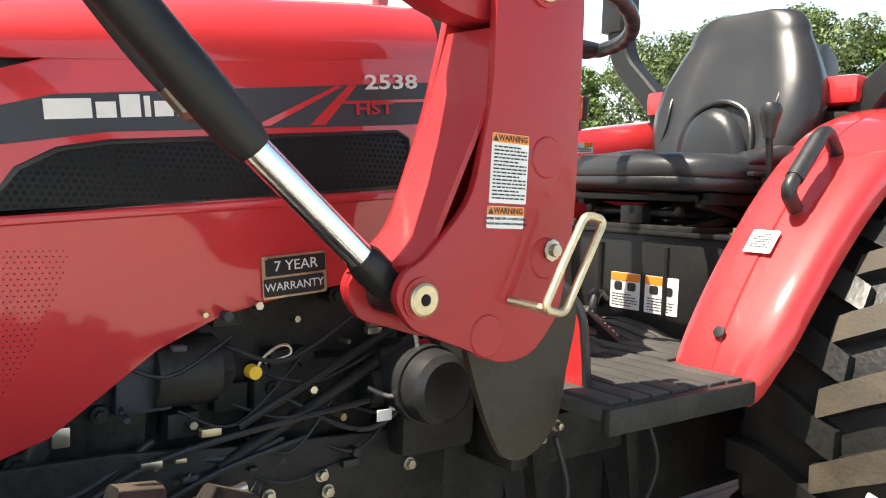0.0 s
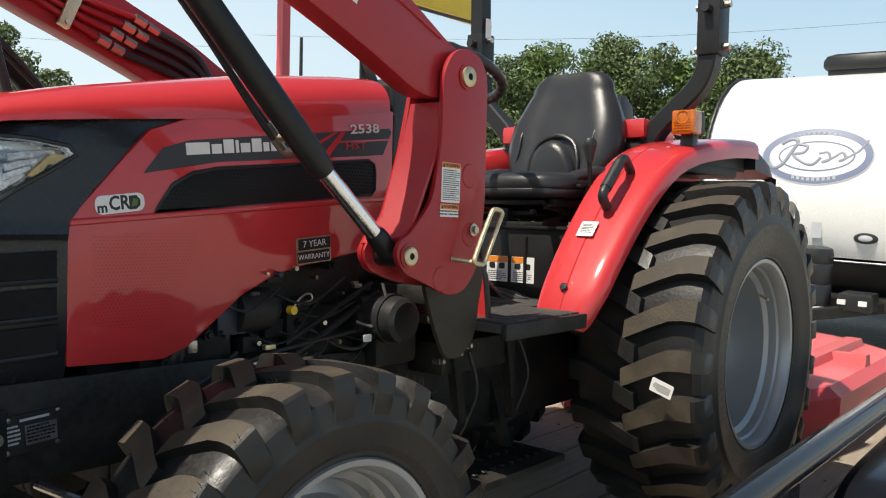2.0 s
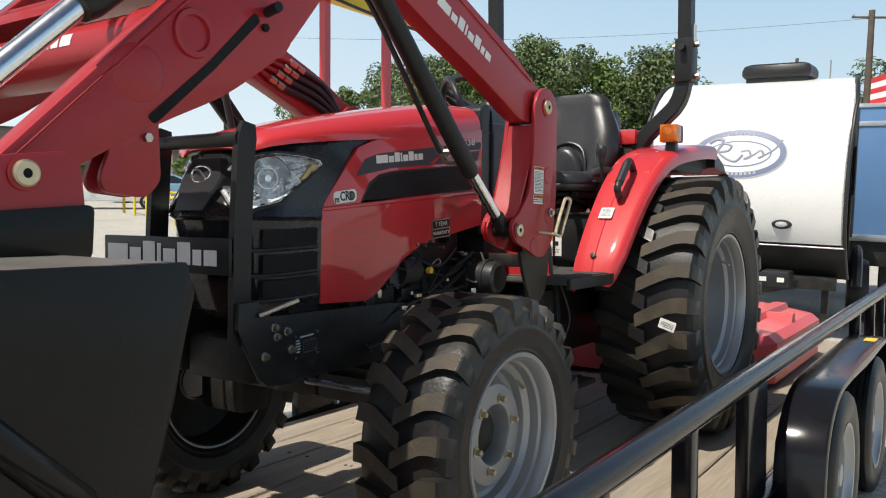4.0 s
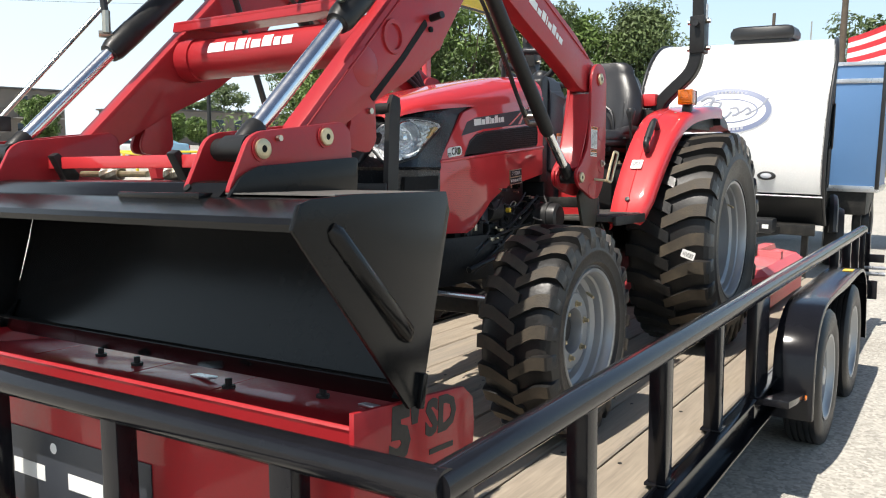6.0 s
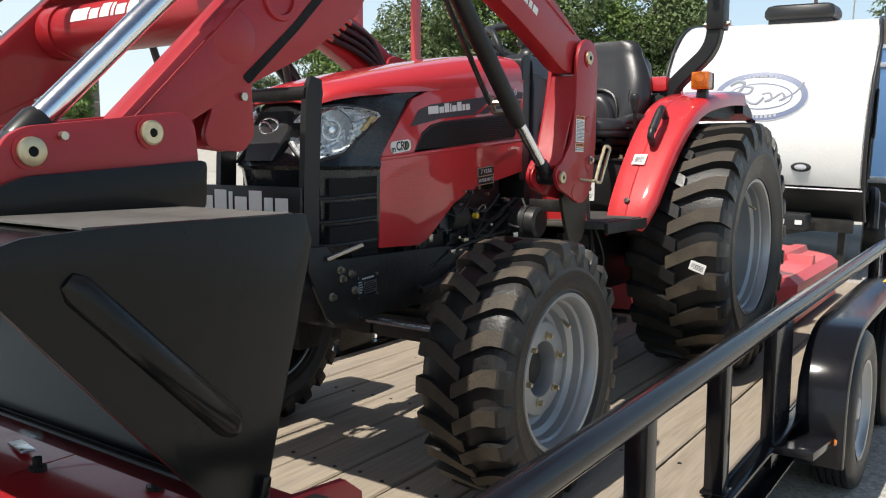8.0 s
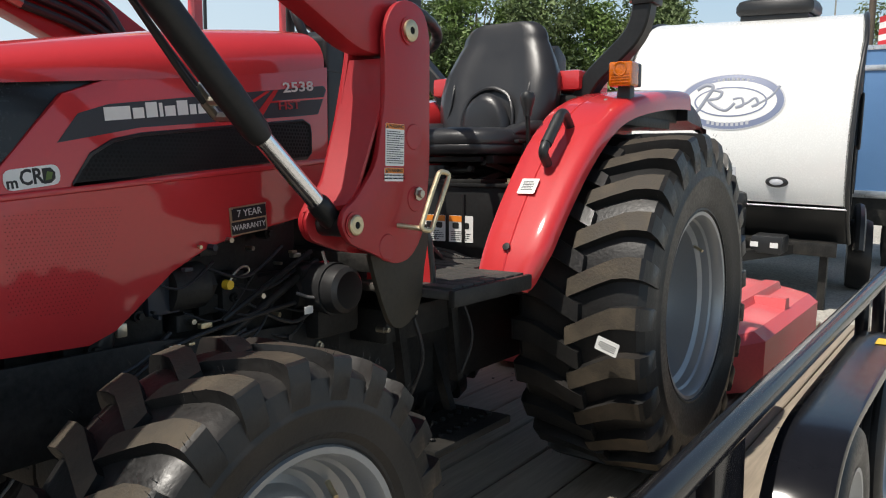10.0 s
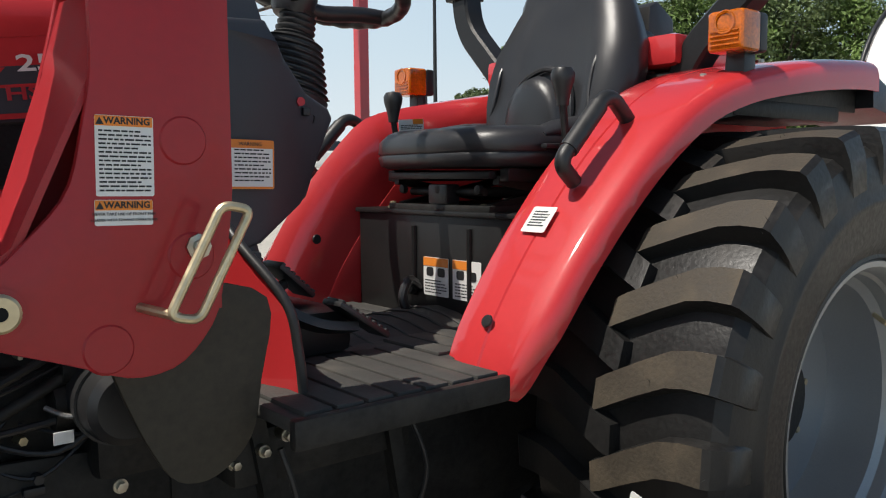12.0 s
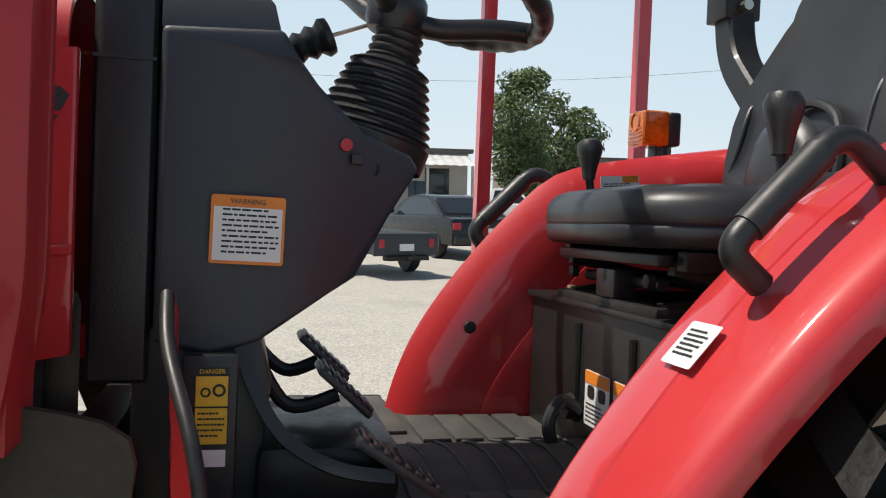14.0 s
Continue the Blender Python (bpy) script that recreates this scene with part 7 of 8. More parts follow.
for y in (-0.42, -0.14, 0.14, 0.42):
    part("shank", box(-2.80, -2.77, y - 0.02, y + 0.02, BZ, 0.34, 0.004), IRON, blade)

# ---- rotary cutter behind the tractor ----
FADED = material("faded_red_paint", (0.62, 0.085, 0.095), 0.50, vary=0.10, scale=4, coat=0.15)
cutter = thing("rotary_cutter", (1.5, 0, deck_z(1.5)), "red steel rotary cutter on the trailer deck behind the tractor", "mower")
CUT = [(-0.64, 0.03), (-0.645, 0.20), (-0.60, 0.232), (-0.35, 0.262), (-0.12, 0.275), (0.12, 0.275), (0.35, 0.262), (0.60, 0.232), (0.645, 0.20), (0.64, 0.03)]
cd = part("cutter_deck", loft([[(x, y * w, deck_z(x) + (z * h * 1.16 if z > 0.1 else z)) for y, z in CUT] for x, w, h in ((0.80, 0.80, 0.92), (0.95, 1.0, 1.0), (2.05, 1.0, 1.0), (2.25, 0.78, 0.97), (2.33, 0.60, 0.92))]), FADED, cutter, "red pressed steel cutter deck", smooth=25)
for y in (-0.42, 0.42):
    part("deck_rib", loft([[(x, y + dy, deck_z(x) + z) for dy, z in ((-0.055, 0.265), (-0.035, 0.322), (0.035, 0.325), (0.055, 0.27))] for x in (0.95, 2.05)] + [[(2.16, y * 0.9 + dy, deck_z(2.16) + z) for dy, z in ((-0.05, 0.25), (-0.03, 0.285), (0.03, 0.285), (0.05, 0.26))]]), FADED, cd)
part("cross_rib", loft([[(x + dx, y, deck_z(x) + z) for dx, z in ((-0.05, 0.26), (-0.03, 0.318), (0.03, 0.318), (0.05, 0.26))] for x, y in ((1.55, -0.60), (1.55, 0.60))]), FADED, cd)
part("gearbox", lathe([(0.16, 0.27), (0.15, 0.30), (0.11, 0.32), (0.10, 0.40), (0.07, 0.44), (0.0, 0.45)], (1.25, 0, deck_z(1.25)), "z", 24), IRON, cutter, "black gearbox")
part("drive_shaft", tube([(1.12, 0, 0.38), (0.62, 0, 0.48)], 0.035, 16), PLASTIC, cutter)
part("hitch_frame", join(bar((0.98, -0.30, 0.26), (0.70, -0.05, 0.62), 0.022), bar((0.98, 0.30, 0.26), (0.70, 0.05, 0.62), 0.022)), FADED, cutter)

# ---- red stand with a yellow beam beside the trailer ----
sign = thing("sign_frame", (0, 1.32, -0.36), "red square posts carrying a yellow beam with cable", "sign frame")
for x in (-0.25, 0.25):
    part("square_post", bar((x + 0.014, 1.32, -0.40), (x + 0.014, 1.32, 2.02), 0.020), RED, sign, "red square steel post")
part("yellow_beam", prism([(-0.56, 1.96), (-0.50, 2.13), (1.12, 2.13), (1.12, 1.96)], "y", 1.28, 1.36, 0.008), YPAINT, sign, "yellow painted beam")
part("cable", tube(smooth_path([(-0.60, 1.30, 2.02), (-0.1, 1.27, 1.955), (0.5, 1.27, 1.935), (1.15, 1.27, 1.95)]), 0.009, 8), HOSE, sign, "black cable")

# ---- camper ----
W0 = Matrix.Translation((0, 0, 0))
camper = thing("teardrop_camper", (6.0, 0.6, 0.0), "white teardrop camper with black trim and oval badge", "camper", fr=W0)
CY0, CY1 = -0.36, 1.55
CP = [(4.93, 0.56), (4.82, 0.68), (4.715, 0.84), (4.645, 1.05), (4.63, 1.35), (4.695, 1.70), (4.83, 2.02), (5.04, 2.26), (5.33, 2.42), (5.72, 2.48), (6.15, 2.45), (6.60, 2.30), (6.95, 2.00), (7.18, 1.56), (7.26, 1.10), (7.24, 0.56)]
CPS = [(p.x, p.z) for p in smooth_path([(x, 0, z) for x, z in CP], 5)]


def skin(pts, y0, y1, t=0.012):
    bm = loft([[(x, y, z) for x, z in pts] for y in (y0, (y0 + y1) / 2, y1)], cap=False, wrap=False)
    bmesh.ops.recalc_face_normals(bm, faces=bm.faces)
    bmesh.ops.solidify(bm, geom=bm.faces[:], thickness=t)
    return bm


part("white_skin", skin([q for q in CPS if q[1] >= 0.84 or q[0] > 6], CY0, CY1), WHITEAL, camper, "glossy white front and roof skin", smooth=50)
part("black_skirt", skin([q for q in CPS if q[1] <= 0.86 and q[0] < 6], CY0 - 0.001, CY1 + 0.001), BLACKP, camper, "black lower front panel", smooth=50)
part("skirt_trim", tube([(4.700, CY0, 0.85), (4.700, CY1, 0.85)], 0.010, 8), ALU, camper)
for y, q in ((CY0, 1), (CY1, -1)):
    part("side_wall", prism(CPS, "y", y + q * 0.004, y + q * 0.030, 0), PLASTIC, camper, "dark side wall")
    part("edge_trim", tube([(x, y, z) for x, z in CPS], 0.018, 10), PLASTIC, camper, "black edge trim", smooth=60)
    wn_ = part("side_window", box(5.0, 5.55, y - q * 0.004 - 0.01, y - q * 0.004 + 0.01, 1.35, 1.75, 0.004), GLASSD, camper, "dark side window")
    part("window_frame", tube(fillet_path([(4.98, y - q * 0.012, 1.55), (4.98, y - q * 0.012, 1.77), (5.57, y - q * 0.012, 1.77), (5.57, y - q * 0.012, 1.33), (4.98, y - q * 0.012, 1.33), (4.98, y - q * 0.012, 1.55)], 0.06), 0.012, 8), PLASTIC, wn_)
    part("side_door", box(5.75, 6.45, y - q * 0.004 - 0.012, y - q * 0.004 + 0.012, 0.72, 1.95, 0.01), PLASTIC, camper)
    cw = part("camper_wheel", lathe([(0.0, -0.03), (0.10, -0.05), (0.18, -0.03), (0.20, -0.09), (0.31, -0.10), (0.33, -0.06), (0.33, 0.06), (0.31, 0.10), (0.1, 0.1), (0.0, 0.1)], (6.1, y - q * 0.12, 0.33), "y", 36), RUBBER, camper, "black camper tyre")
    part("wheel_arch", tube(smooth_path([(5.62, y - q * 0.10, 0.42), (5.72, y - q * 0.10, 0.66), (6.1, y - q * 0.10, 0.76), (6.48, y - q * 0.10, 0.66), (6.58, y - q * 0.10, 0.42)]), 0.05, 8), PLASTIC, camper)
part("floor_frame", box(4.70, 7.25, CY0 + 0.05, CY1 - 0.05, 0.46, 0.57, 0.01), IRON, camper)
part("tow_frame", join(bar((4.72, 0.05, 0.50), (3.72, 0.57, 0.46), 0.04), bar((4.72, 1.15, 0.50), (3.72, 0.63, 0.46), 0.04)), IRON, camper)
part("jack_leg", tube([(3.78, 0.60, 0.0), (3.78, 0.60, 0.62)], 0.03, 12), IRON, camper)
for y in (-0.20, 1.40):
    part("corner_leg", bar((4.85, y, 0.0), (4.85, y, 0.50), 0.03), IRON, camper)
for y in (0.46, 0.78):
    tk = part("gas_tank_cover", lathe([(0.0, 0.98), (0.08, 0.98), (0.125, 0.965), (0.135, 0.93), (0.135, 0.86), (0.130, 0.85), (0.135, 0.84), (0.135, 0.70), (0.129, 0.69), (0.135, 0.68), (0.135, 0.52), (0.0, 0.52)], (4.36, y, 0), "z", 24), PLASTIC, camper, "black plastic gas bottle cover", smooth=35)
part("battery_box", box(4.30, 4.55, 0.02, 0.26, 0.50, 0.64, 0.02), PLASTIC, camper, "black battery box")
for y in (0.20, 0.05):
    part("frame_label", box(4.295, 4.2995, y, y + 0.06, 0.55, 0.59, 0), WHITE, camper, "small white label")
vent = part("roof_vent", loft([[(5.61 + 0.22 * k * a, 0.47 + 0.33 * k * b, z) for a, b in ((-1, -0.85), (-0.85, -1), (0.85, -1), (1, -0.85), (1, 0.85), (0.85, 1), (-0.85, 1), (-1, 0.85))] for z, k in ((2.49, 0.93), (2.52, 1.0), (2.57, 1.0), (2.615, 0.93), (2.632, 0.80))]), PLASTIC, camper, "black roof vent cover")
part("vent_base", box(5.42, 5.80, 0.18, 0.76, 2.44, 2.495, 0.01), PLASTIC, vent)
part("antenna", tube([(7.0, -0.1, 1.9), (7.0, -0.1, 2.85)], 0.008, 8), STEEL, camper)


def on_front(z):
    """x of the camper's front and the slope there."""
    for (xa, za), (xb, zb) in zip(CPS, CPS[1:]):
        if za <= z <= zb:
            f = (z - za) / (zb - za)
            return xa + (xb - xa) * f
    return CPS[0][0]


def front_ring(cy, cz, a1, b1, a0, b0, lift, n=48, t0=0.0, t1=2 * math.pi):
    """A flat oval band laid on the bulging front."""
    bm = bmesh.new()
    rows = []
    for k in range(n + 1):
        a = t0 + (t1 - t0) * k / n
        row = []
        for f in (0.0, 0.34, 0.67, 1.0):
            y, z = cy - (a0 + (a1 - a0) * f) * math.cos(a), cz + (b0 + (b1 - b0) * f) * math.sin(a)
            row.append(bm.verts.new((on_front(z) - lift, y, z)))
        rows.append(row)
    for A, B in zip(rows, rows[1:]):
        for k in range(3):
            bm.faces.new((A[k], A[k + 1], B[k + 1], B[k]))
    bmesh.ops.remove_doubles(bm, verts=bm.verts, dist=1e-5)
    return bm


SLATE = material("slate_blue_vinyl", (0.17, 0.20, 0.30), 0.4, vary=0.06)
bdg = part("badge_ring", front_ring(0.60, 1.70, 0.43, 0.228, 0.375, 0.178, 0.004), SLATE, camper, "slate blue oval badge", smooth=60)
part("badge_rim", front_ring(0.60, 1.70, 0.442, 0.238, 0.432, 0.230, 0.005), SILVG, bdg, smooth=60)
part("badge_field", front_ring(0.60, 1.70, 0.374, 0.177, 0.0, 0.0, 0.003), WHITEAL, bdg, smooth=60)
part("badge_line", front_ring(0.60, 1.70, 0.300, 0.125, 0.286, 0.115, 0.006), SLATE, bdg, smooth=60)
# the script word on the badge as a plain flowing ribbon
for pts, r in (([(1.02, 1.62), (0.97, 1.57), (0.90, 1.60), (0.84, 1.70), (0.80, 1.79), (0.86, 1.81), (0.93, 1.77)], 0.026), ([(0.80, 1.77), (0.72, 1.75), (0.74, 1.70), (0.82, 1.68), (0.74, 1.62), (0.66, 1.60), (0.60, 1.66)], 0.022), ([(0.62, 1.69), (0.55, 1.70), (0.53, 1.64), (0.59, 1.62), (0.50, 1.66), (0.44, 1.70), (0.41, 1.65), (0.46, 1.63), (0.38, 1.67), (0.31, 1.72), (0.26, 1.80)], 0.018)):
    part("badge_script", tube([(on_front(p.z + 0.025) + r * 0.6, p.y - 0.04, p.z + 0.025) for p in smooth_path([(0, y, z) for y, z in pts], 5)], r, 8), material("grey_script_vinyl", (0.24, 0.26, 0.31), 0.4, vary=0.06), bdg, "grey script of plain strokes", smooth=60)
for k in range(9):
    y = 0.76 - 0.040 * k
    z = 1.512 + 0.016 * ((k - 4) / 4) ** 2
    part("badge_bar", box(on_front(z) - 0.007, on_front(z) - 0.004, y - 0.012, y + 0.012, z - 0.016, z + 0.016, 0), SILVG, bdg)
    part("badge_bar", box(on_front(z + 0.37) - 0.012, on_front(z + 0.37) + 0.004, y - 0.010, y + 0.010, 3.402 - z - 0.010, 3.402 - z + 0.010, 0), SILVG, bdg)
LM = Matrix.Translation((on_front(1.05), 0.17, 1.05)) @ Matrix.Diagonal((1, 1.5, 0.75, 1))
lp = part("front_lamp", moved(lathe([(0.036, -0.020), (0.048, -0.018), (0.058, -0.006), (0.062, 0.006)], (0, 0, 0), "x", 24), LM), PLASTIC, camper, "oval black-rimmed marker lamp")
part("lamp_lens", moved(lathe([(0.0, -0.024), (0.026, -0.021), (0.037, -0.016)], (0, 0, 0), "x", 20), LM), SILVG, lp)
part("front_label", box(on_front(1.12) - 0.004, on_front(1.12) + 0.002, 0.50, 0.58, 1.03, 1.21, 0), SILVG, camper, "pale label on the camper front")

# the near side draws in towards the rear
for ob in camper.children_recursive:
    for v in ob.data.vertices:
        if v.co.y + 0.6 < 0.0 and v.co.x + 6.0 > 4.95:
            v.co.y += 0.165 * (v.co.x + 6.0 - 4.95)

# ---- blue box trailer behind ----
bt = thing("cargo_trailer", (8.1, 0.2, 0.0), "blue box cargo trailer with aluminium trim", "trailer", fr=W0)
part("box_body", box(7.60, 8.60, -0.56, 1.3, 0.78, 2.38, 0.02), BLUEP, bt, "blue panelled box body")
for z0, z1 in ((2.13, 2.19), (0.76, 0.84), (2.35, 2.40)):
    part("trim_strip", box(7.585, 8.61, -0.575, 1.31, z0, z1, 0.005), ALU, bt, "aluminium trim strip")
part("corner_post", box(7.58, 7.63, -0.585, -0.535, 0.80, 2.38, 0.008), PLASTIC, bt)
part("corner_post", box(7.575, 7.60, -0.005, 0.035, 0.80, 2.36, 0.004), PLASTIC, bt)
for y in (-0.36, 1.30):
    part("trailer_wheel", lathe([(0.0, -0.06), (0.16, -0.05), (0.18, -0.09), (0.29, -0.10), (0.31, -0.06), (0.31, 0.06), (0.29, 0.10), (0.0, 0.1)], (8.3, y, 0.31), "y", 32), RUBBER, bt, "black trailer tyre")
part("trailer_chassis", box(7.65, 8.55, -0.45, 1.2, 0.46, 0.78, 0.02), IRON, bt)
for y in (-0.35, 1.1):
    part("front_jack", bar((7.8, y, 0.0), (7.8, y, 0.60), 0.04), IRON, bt)


# ---- flags ----
def flag(x, y_h, y_f, z_top, z_bot, pole_top, drop, label, seed, r=0.012):
    fl = thing("flag", (x, y_h, 0), label, "flag", "flags on poles", fr=W0)
    part("pole", tube([(x, y_h, 0), (x, y_h, pole_top)], r, 10), STEEL, fl, "thin flag pole")
    part("pole_socket", lathe([(0.07, 0.0), (0.06, 0.03), (r * 1.6, 0.05), (r * 1.5, 0.14)], (x, y_h, 0), "z", 14), IRON, fl)
    n = 26
    def P(u, v):
        # u along the cloth, v from the top down
        h = (z_top - z_bot) * (1 - 0.30 * u)
        wave = 0.10 * u * math.sin(7.0 * u + 1.6 * v + seed) + 0.03 * math.sin(15 * u + seed)
        zz = z_top - drop * u * (0.9 + 0.3 * u) - h * v + 0.035 * math.sin(6 * u + seed + v)
        return (x + wave, y_h + (y_f - y_h) * u, zz)
    for k in range(13):
        bm = bmesh.new()
        u0 = 0.40 if k < 7 else 0.0
        rows = [[bm.verts.new(P(u0 + (1 - u0) * i / n, (k + j / 2) / 13)) for j in range(3)] for i in range(n + 1)]
        for A, B in zip(rows, rows[1:]):
            for j in range(2):
                bm.faces.new((A[j], A[j + 1], B[j + 1], B[j]))
        part("stripe", bm, FLAGR if k % 2 == 0 else FLAGW, fl, smooth=60)
    bm = bmesh.new()
    rows = [[bm.verts.new(P(0.40 * i / 12, 7 / 13 * j / 6)) for j in range(7)] for i in range(13)]
    for A, B in zip(rows, rows[1:]):
        for j in range(6):
            bm.faces.new((A[j], A[j + 1], B[j + 1], B[j]))
    ca = part("canton", bm, FLAGB, fl, "dark blue canton with white stars", smooth=60)
    for i in range(5):
        for j in range(4):
            c = Vector(P(0.40 * (i + 0.5) / 5, 7 / 13 * (j + 0.5) / 4))
            bm = bmesh.new()
            bm.faces.new([bm.verts.new(c + Vector((-0.004, (0.024 if q % 2 == 0 else 0.010) * math.sin(math.pi * q / 5), (0.024 if q % 2 == 0 else 0.010) * math.cos(math.pi * q / 5)))) for q in range(10)])
            part("star", bm, FLAGW, ca, smooth=0)
    return fl


flag(8.0, -1.78, -0.04, 3.30, 2.02, 3.45, 0.46, "striped red and white flag blowing on a pole", 0.4)


def star_flag(x, y_h, y_f, z_top, z_bot, pole_top, label, seed, r=0.012):
    """A flag of one blue upright field with a star, a white and a red bar."""
    fl = thing("flag", (x, y_h, 0), label, "flag", "flags on poles", fr=W0)
    part("pole", tube([(x, y_h, 0), (x, y_h, pole_top)], r, 10), STEEL, fl, "thin flag pole")

    def P(u, v):
        wave = 0.07 * u * math.sin(6.0 * u + 1.4 * v + seed)
        return (x + wave, y_h + (y_f - y_h) * u, z_top - 0.22 * u * u - (z_top - z_bot) * (1 - 0.12 * u) * v + 0.02 * math.sin(7 * u + seed))

    for name, mat, ua, ub, va, vb in (("blue_field", FLAGB, 0.0, 0.36, 0.0, 1.0), ("white_bar", FLAGW, 0.36, 1.0, 0.0, 0.5), ("red_bar", FLAGR, 0.36, 1.0, 0.5, 1.0)):
        bm = bmesh.new()
        rows = [[bm.verts.new(P(ua + (ub - ua) * i / 12, va + (vb - va) * j / 6)) for j in range(7)] for i in range(13)]
        for A, B in zip(rows, rows[1:]):
            for j in range(6):
                bm.faces.new((A[j], A[j + 1], B[j + 1], B[j]))
        field = part(name, bm, mat, fl, smooth=60)
        if ua == 0.0:
            c = Vector(P(0.18, 0.5))
            bm = bmesh.new()
            bm.faces.new([bm.verts.new(c + Vector((-0.012, (0.085 if q % 2 == 0 else 0.034) * math.sin(math.pi * q / 5), (0.085 if q % 2 == 0 else 0.034) * math.cos(math.pi * q / 5)))) for q in range(10)])
            part("star", bm, FLAGW, field, smooth=0)
    return fl


star_flag(15.0, -0.66, 0.02, 2.78, 1.98, 2.85, "blue, white and red flag with one white star", 2.1)

# ---- distance ----
def bg(x, y):
    """Far places, drawn in towards the lot."""
    return -3 + (x + 3) * 0.93, -1.5 + (y + 1.5) * 0.93


def leaf_mesh(centres, sizes, per, leaf, seed, flat=0.8):
    """Many small folded leaf faces round clump centres."""
    rg = np.random.default_rng(seed)
    C = np.repeat(np.array(centres), per, axis=0)
    S = np.repeat(np.array(sizes), per)
    n = len(C)
    d = rg.normal(size=(n, 3))
    d /= np.linalg.norm(d, axis=1)[:, None]
    rad = S * rg.uniform(0.35, 1.08, n) ** 0.6
    P = C + d * rad[:, None] * np.array((1, 1, flat))
    nrm = d * 0.7 + rg.normal(size=(n, 3)) * 0.6 + np.array((0, 0, 0.5))
    nrm /= np.linalg.norm(nrm, axis=1)[:, None]
    t = np.cross(nrm, rg.normal(size=(n, 3)))
    t /= np.linalg.norm(t, axis=1)[:, None]
    b = np.cross(nrm, t)
    L = leaf * rg.uniform(0.6, 1.4, n)[:, None]
    v = np.stack([P - t * L, P + b * L * 0.42 + nrm * L * 0.12, P + t * L, P - b * L * 0.42 + nrm * L * 0.12], axis=1).reshape(-1, 3)
    f = np.arange(n * 4).reshape(-1, 4)
    return v, f


def add_leaves(name, v, f, mat, parent, base):
    me = bpy.data.meshes.new(name)
    me.from_pydata((v - np.array(base)).tolist(), [], f.tolist())
    me.materials.append(mat)
    ob = new(name, me)
    ob.parent = parent
    tagged(ob, "", kind="stuff")
    return ob


def tree(x, y, h, spread, seed, label, mat=None, trunk=0.3, clumps=55, per=250, leaf=0.105, lean=0.0, bare=0):
    rnd = random.Random(seed)
    tr = thing("tree", (x, y, 0), label, "tree", "trees beyond the lot", fr=W0)
    top = Vector((x + lean, y, h * 0.86))
    path = [Vector((x, y, -0.05)), Vector((x + rnd.uniform(-.1, .1), y + rnd.uniform(-.1, .1), h * 0.25)), Vector((x + lean * 0.5 + rnd.uniform(-.2, .2), y + rnd.uniform(-.2, .2), h * 0.55)), top]
    sp_ = smooth_path(path, 5)
    part("trunk", tube(sp_, [trunk * (1 - 0.85 * i / (len(sp_) - 1)) for i in range(len(sp_))], 9), BARK, tr)
    cs, ss = [], []
    for k in range(clumps):
        a = rnd.uniform(0, 2 * math.pi)
        q = rnd.uniform(0.0, 1.0)
        zz = h * (0.22 + 0.72 * q)
        prof = math.sin(math.pi * min(1, 0.12 + 0.86 * (1 - q) ** 0.8)) ** 0.7
        rr = spread * prof * rnd.uniform(0.35, 1.0)
        c = (x + lean * q + rr * math.cos(a), y + rr * math.sin(a), zz)
        cs.append(c)
        ss.append(rnd.uniform(0.09, 0.17) * h * (0.75 if q > 0.8 else 1.0))
    for k in range(0, clumps, 4):
        c = Vector(cs[k])
        i = min(len(sp_) - 1, max(2, int(len(sp_) * c.z / h * 0.75)))
        mid = (sp_[i] + c) / 2 + Vector((0, 0, -0.15))
        part("limb", tube(smooth_path([sp_[i], mid, c], 3), [trunk * 0.28, trunk * 0.25, trunk * 0.22, trunk * 0.18, trunk * 0.14, trunk * 0.10, trunk * 0.05], 6), BARK, tr)
    for k in range(bare):
        a = rnd.uniform(0, 2 * math.pi)
        s0 = sp_[len(sp_) // 2]
        e = s0 + Vector((spread * 0.9 * math.cos(a), spread * 0.9 * math.sin(a), rnd.uniform(0.2, 0.45) * h))
        part("dead_limb", tube(smooth_path([s0, (s0 + e) / 2 + Vector((0, 0, -0.2)), e], 4), [0.06 - 0.0055 * i for i in range(9)], 6), BARK, tr, "bare grey limb")
    v, f = leaf_mesh(cs, ss, per, leaf, seed)
    add_leaves("crown", v, f, mat or LEAF, tr, (x, y, 0))
    return tr


TL_ = "broad green tree standing beyond the lot"
for i, (x, y, h, sp) in enumerate(((27.0, 26.0, 6.2, 2.4), (29.7, 22.6, 7.6, 2.9), (31.6, 20.2, 8.2, 2.8), (33.2, 17.6, 8.6, 2.9), (34.6, 15.2, 7.8, 2.4), (35.6, 12.9, 8.2, 1.7))):
    X, Y = bg(x, y)
    tree(X, Y, h * 0.93, sp, 40 + i, TL_ if i % 2 else "tall dense green tree in the tree line", LEAF2 if i % 2 else LEAF, per=330, clumps=64, leaf=0.10, bare=5 if i in (1, 2) else 1)
for i, (x, y, h, sp) in enumerate(((54, 15, 7.6, 2.4), (62, 6.2, 10.5, 3.0), (64, 2.5, 9.0, 3.0), (60, -3, 8.0, 3.5))):
    X, Y = bg(x, y)
    tree(X, Y, h * 0.93, sp, 60 + i, "distant green tree across the road", LEAF2, per=170, clumps=50, leaf=0.16)
tree(13.6, 41.6, 8.4, 1.7, 71, "dark pine tree with open irregular crown", LEAF2, trunk=0.24, clumps=40, per=330, leaf=0.12)
tree(18.2, 48.0, 8.0, 2.9, 72, "round green tree beside the buildings", LEAF2, clumps=50, per=120, leaf=0.18)
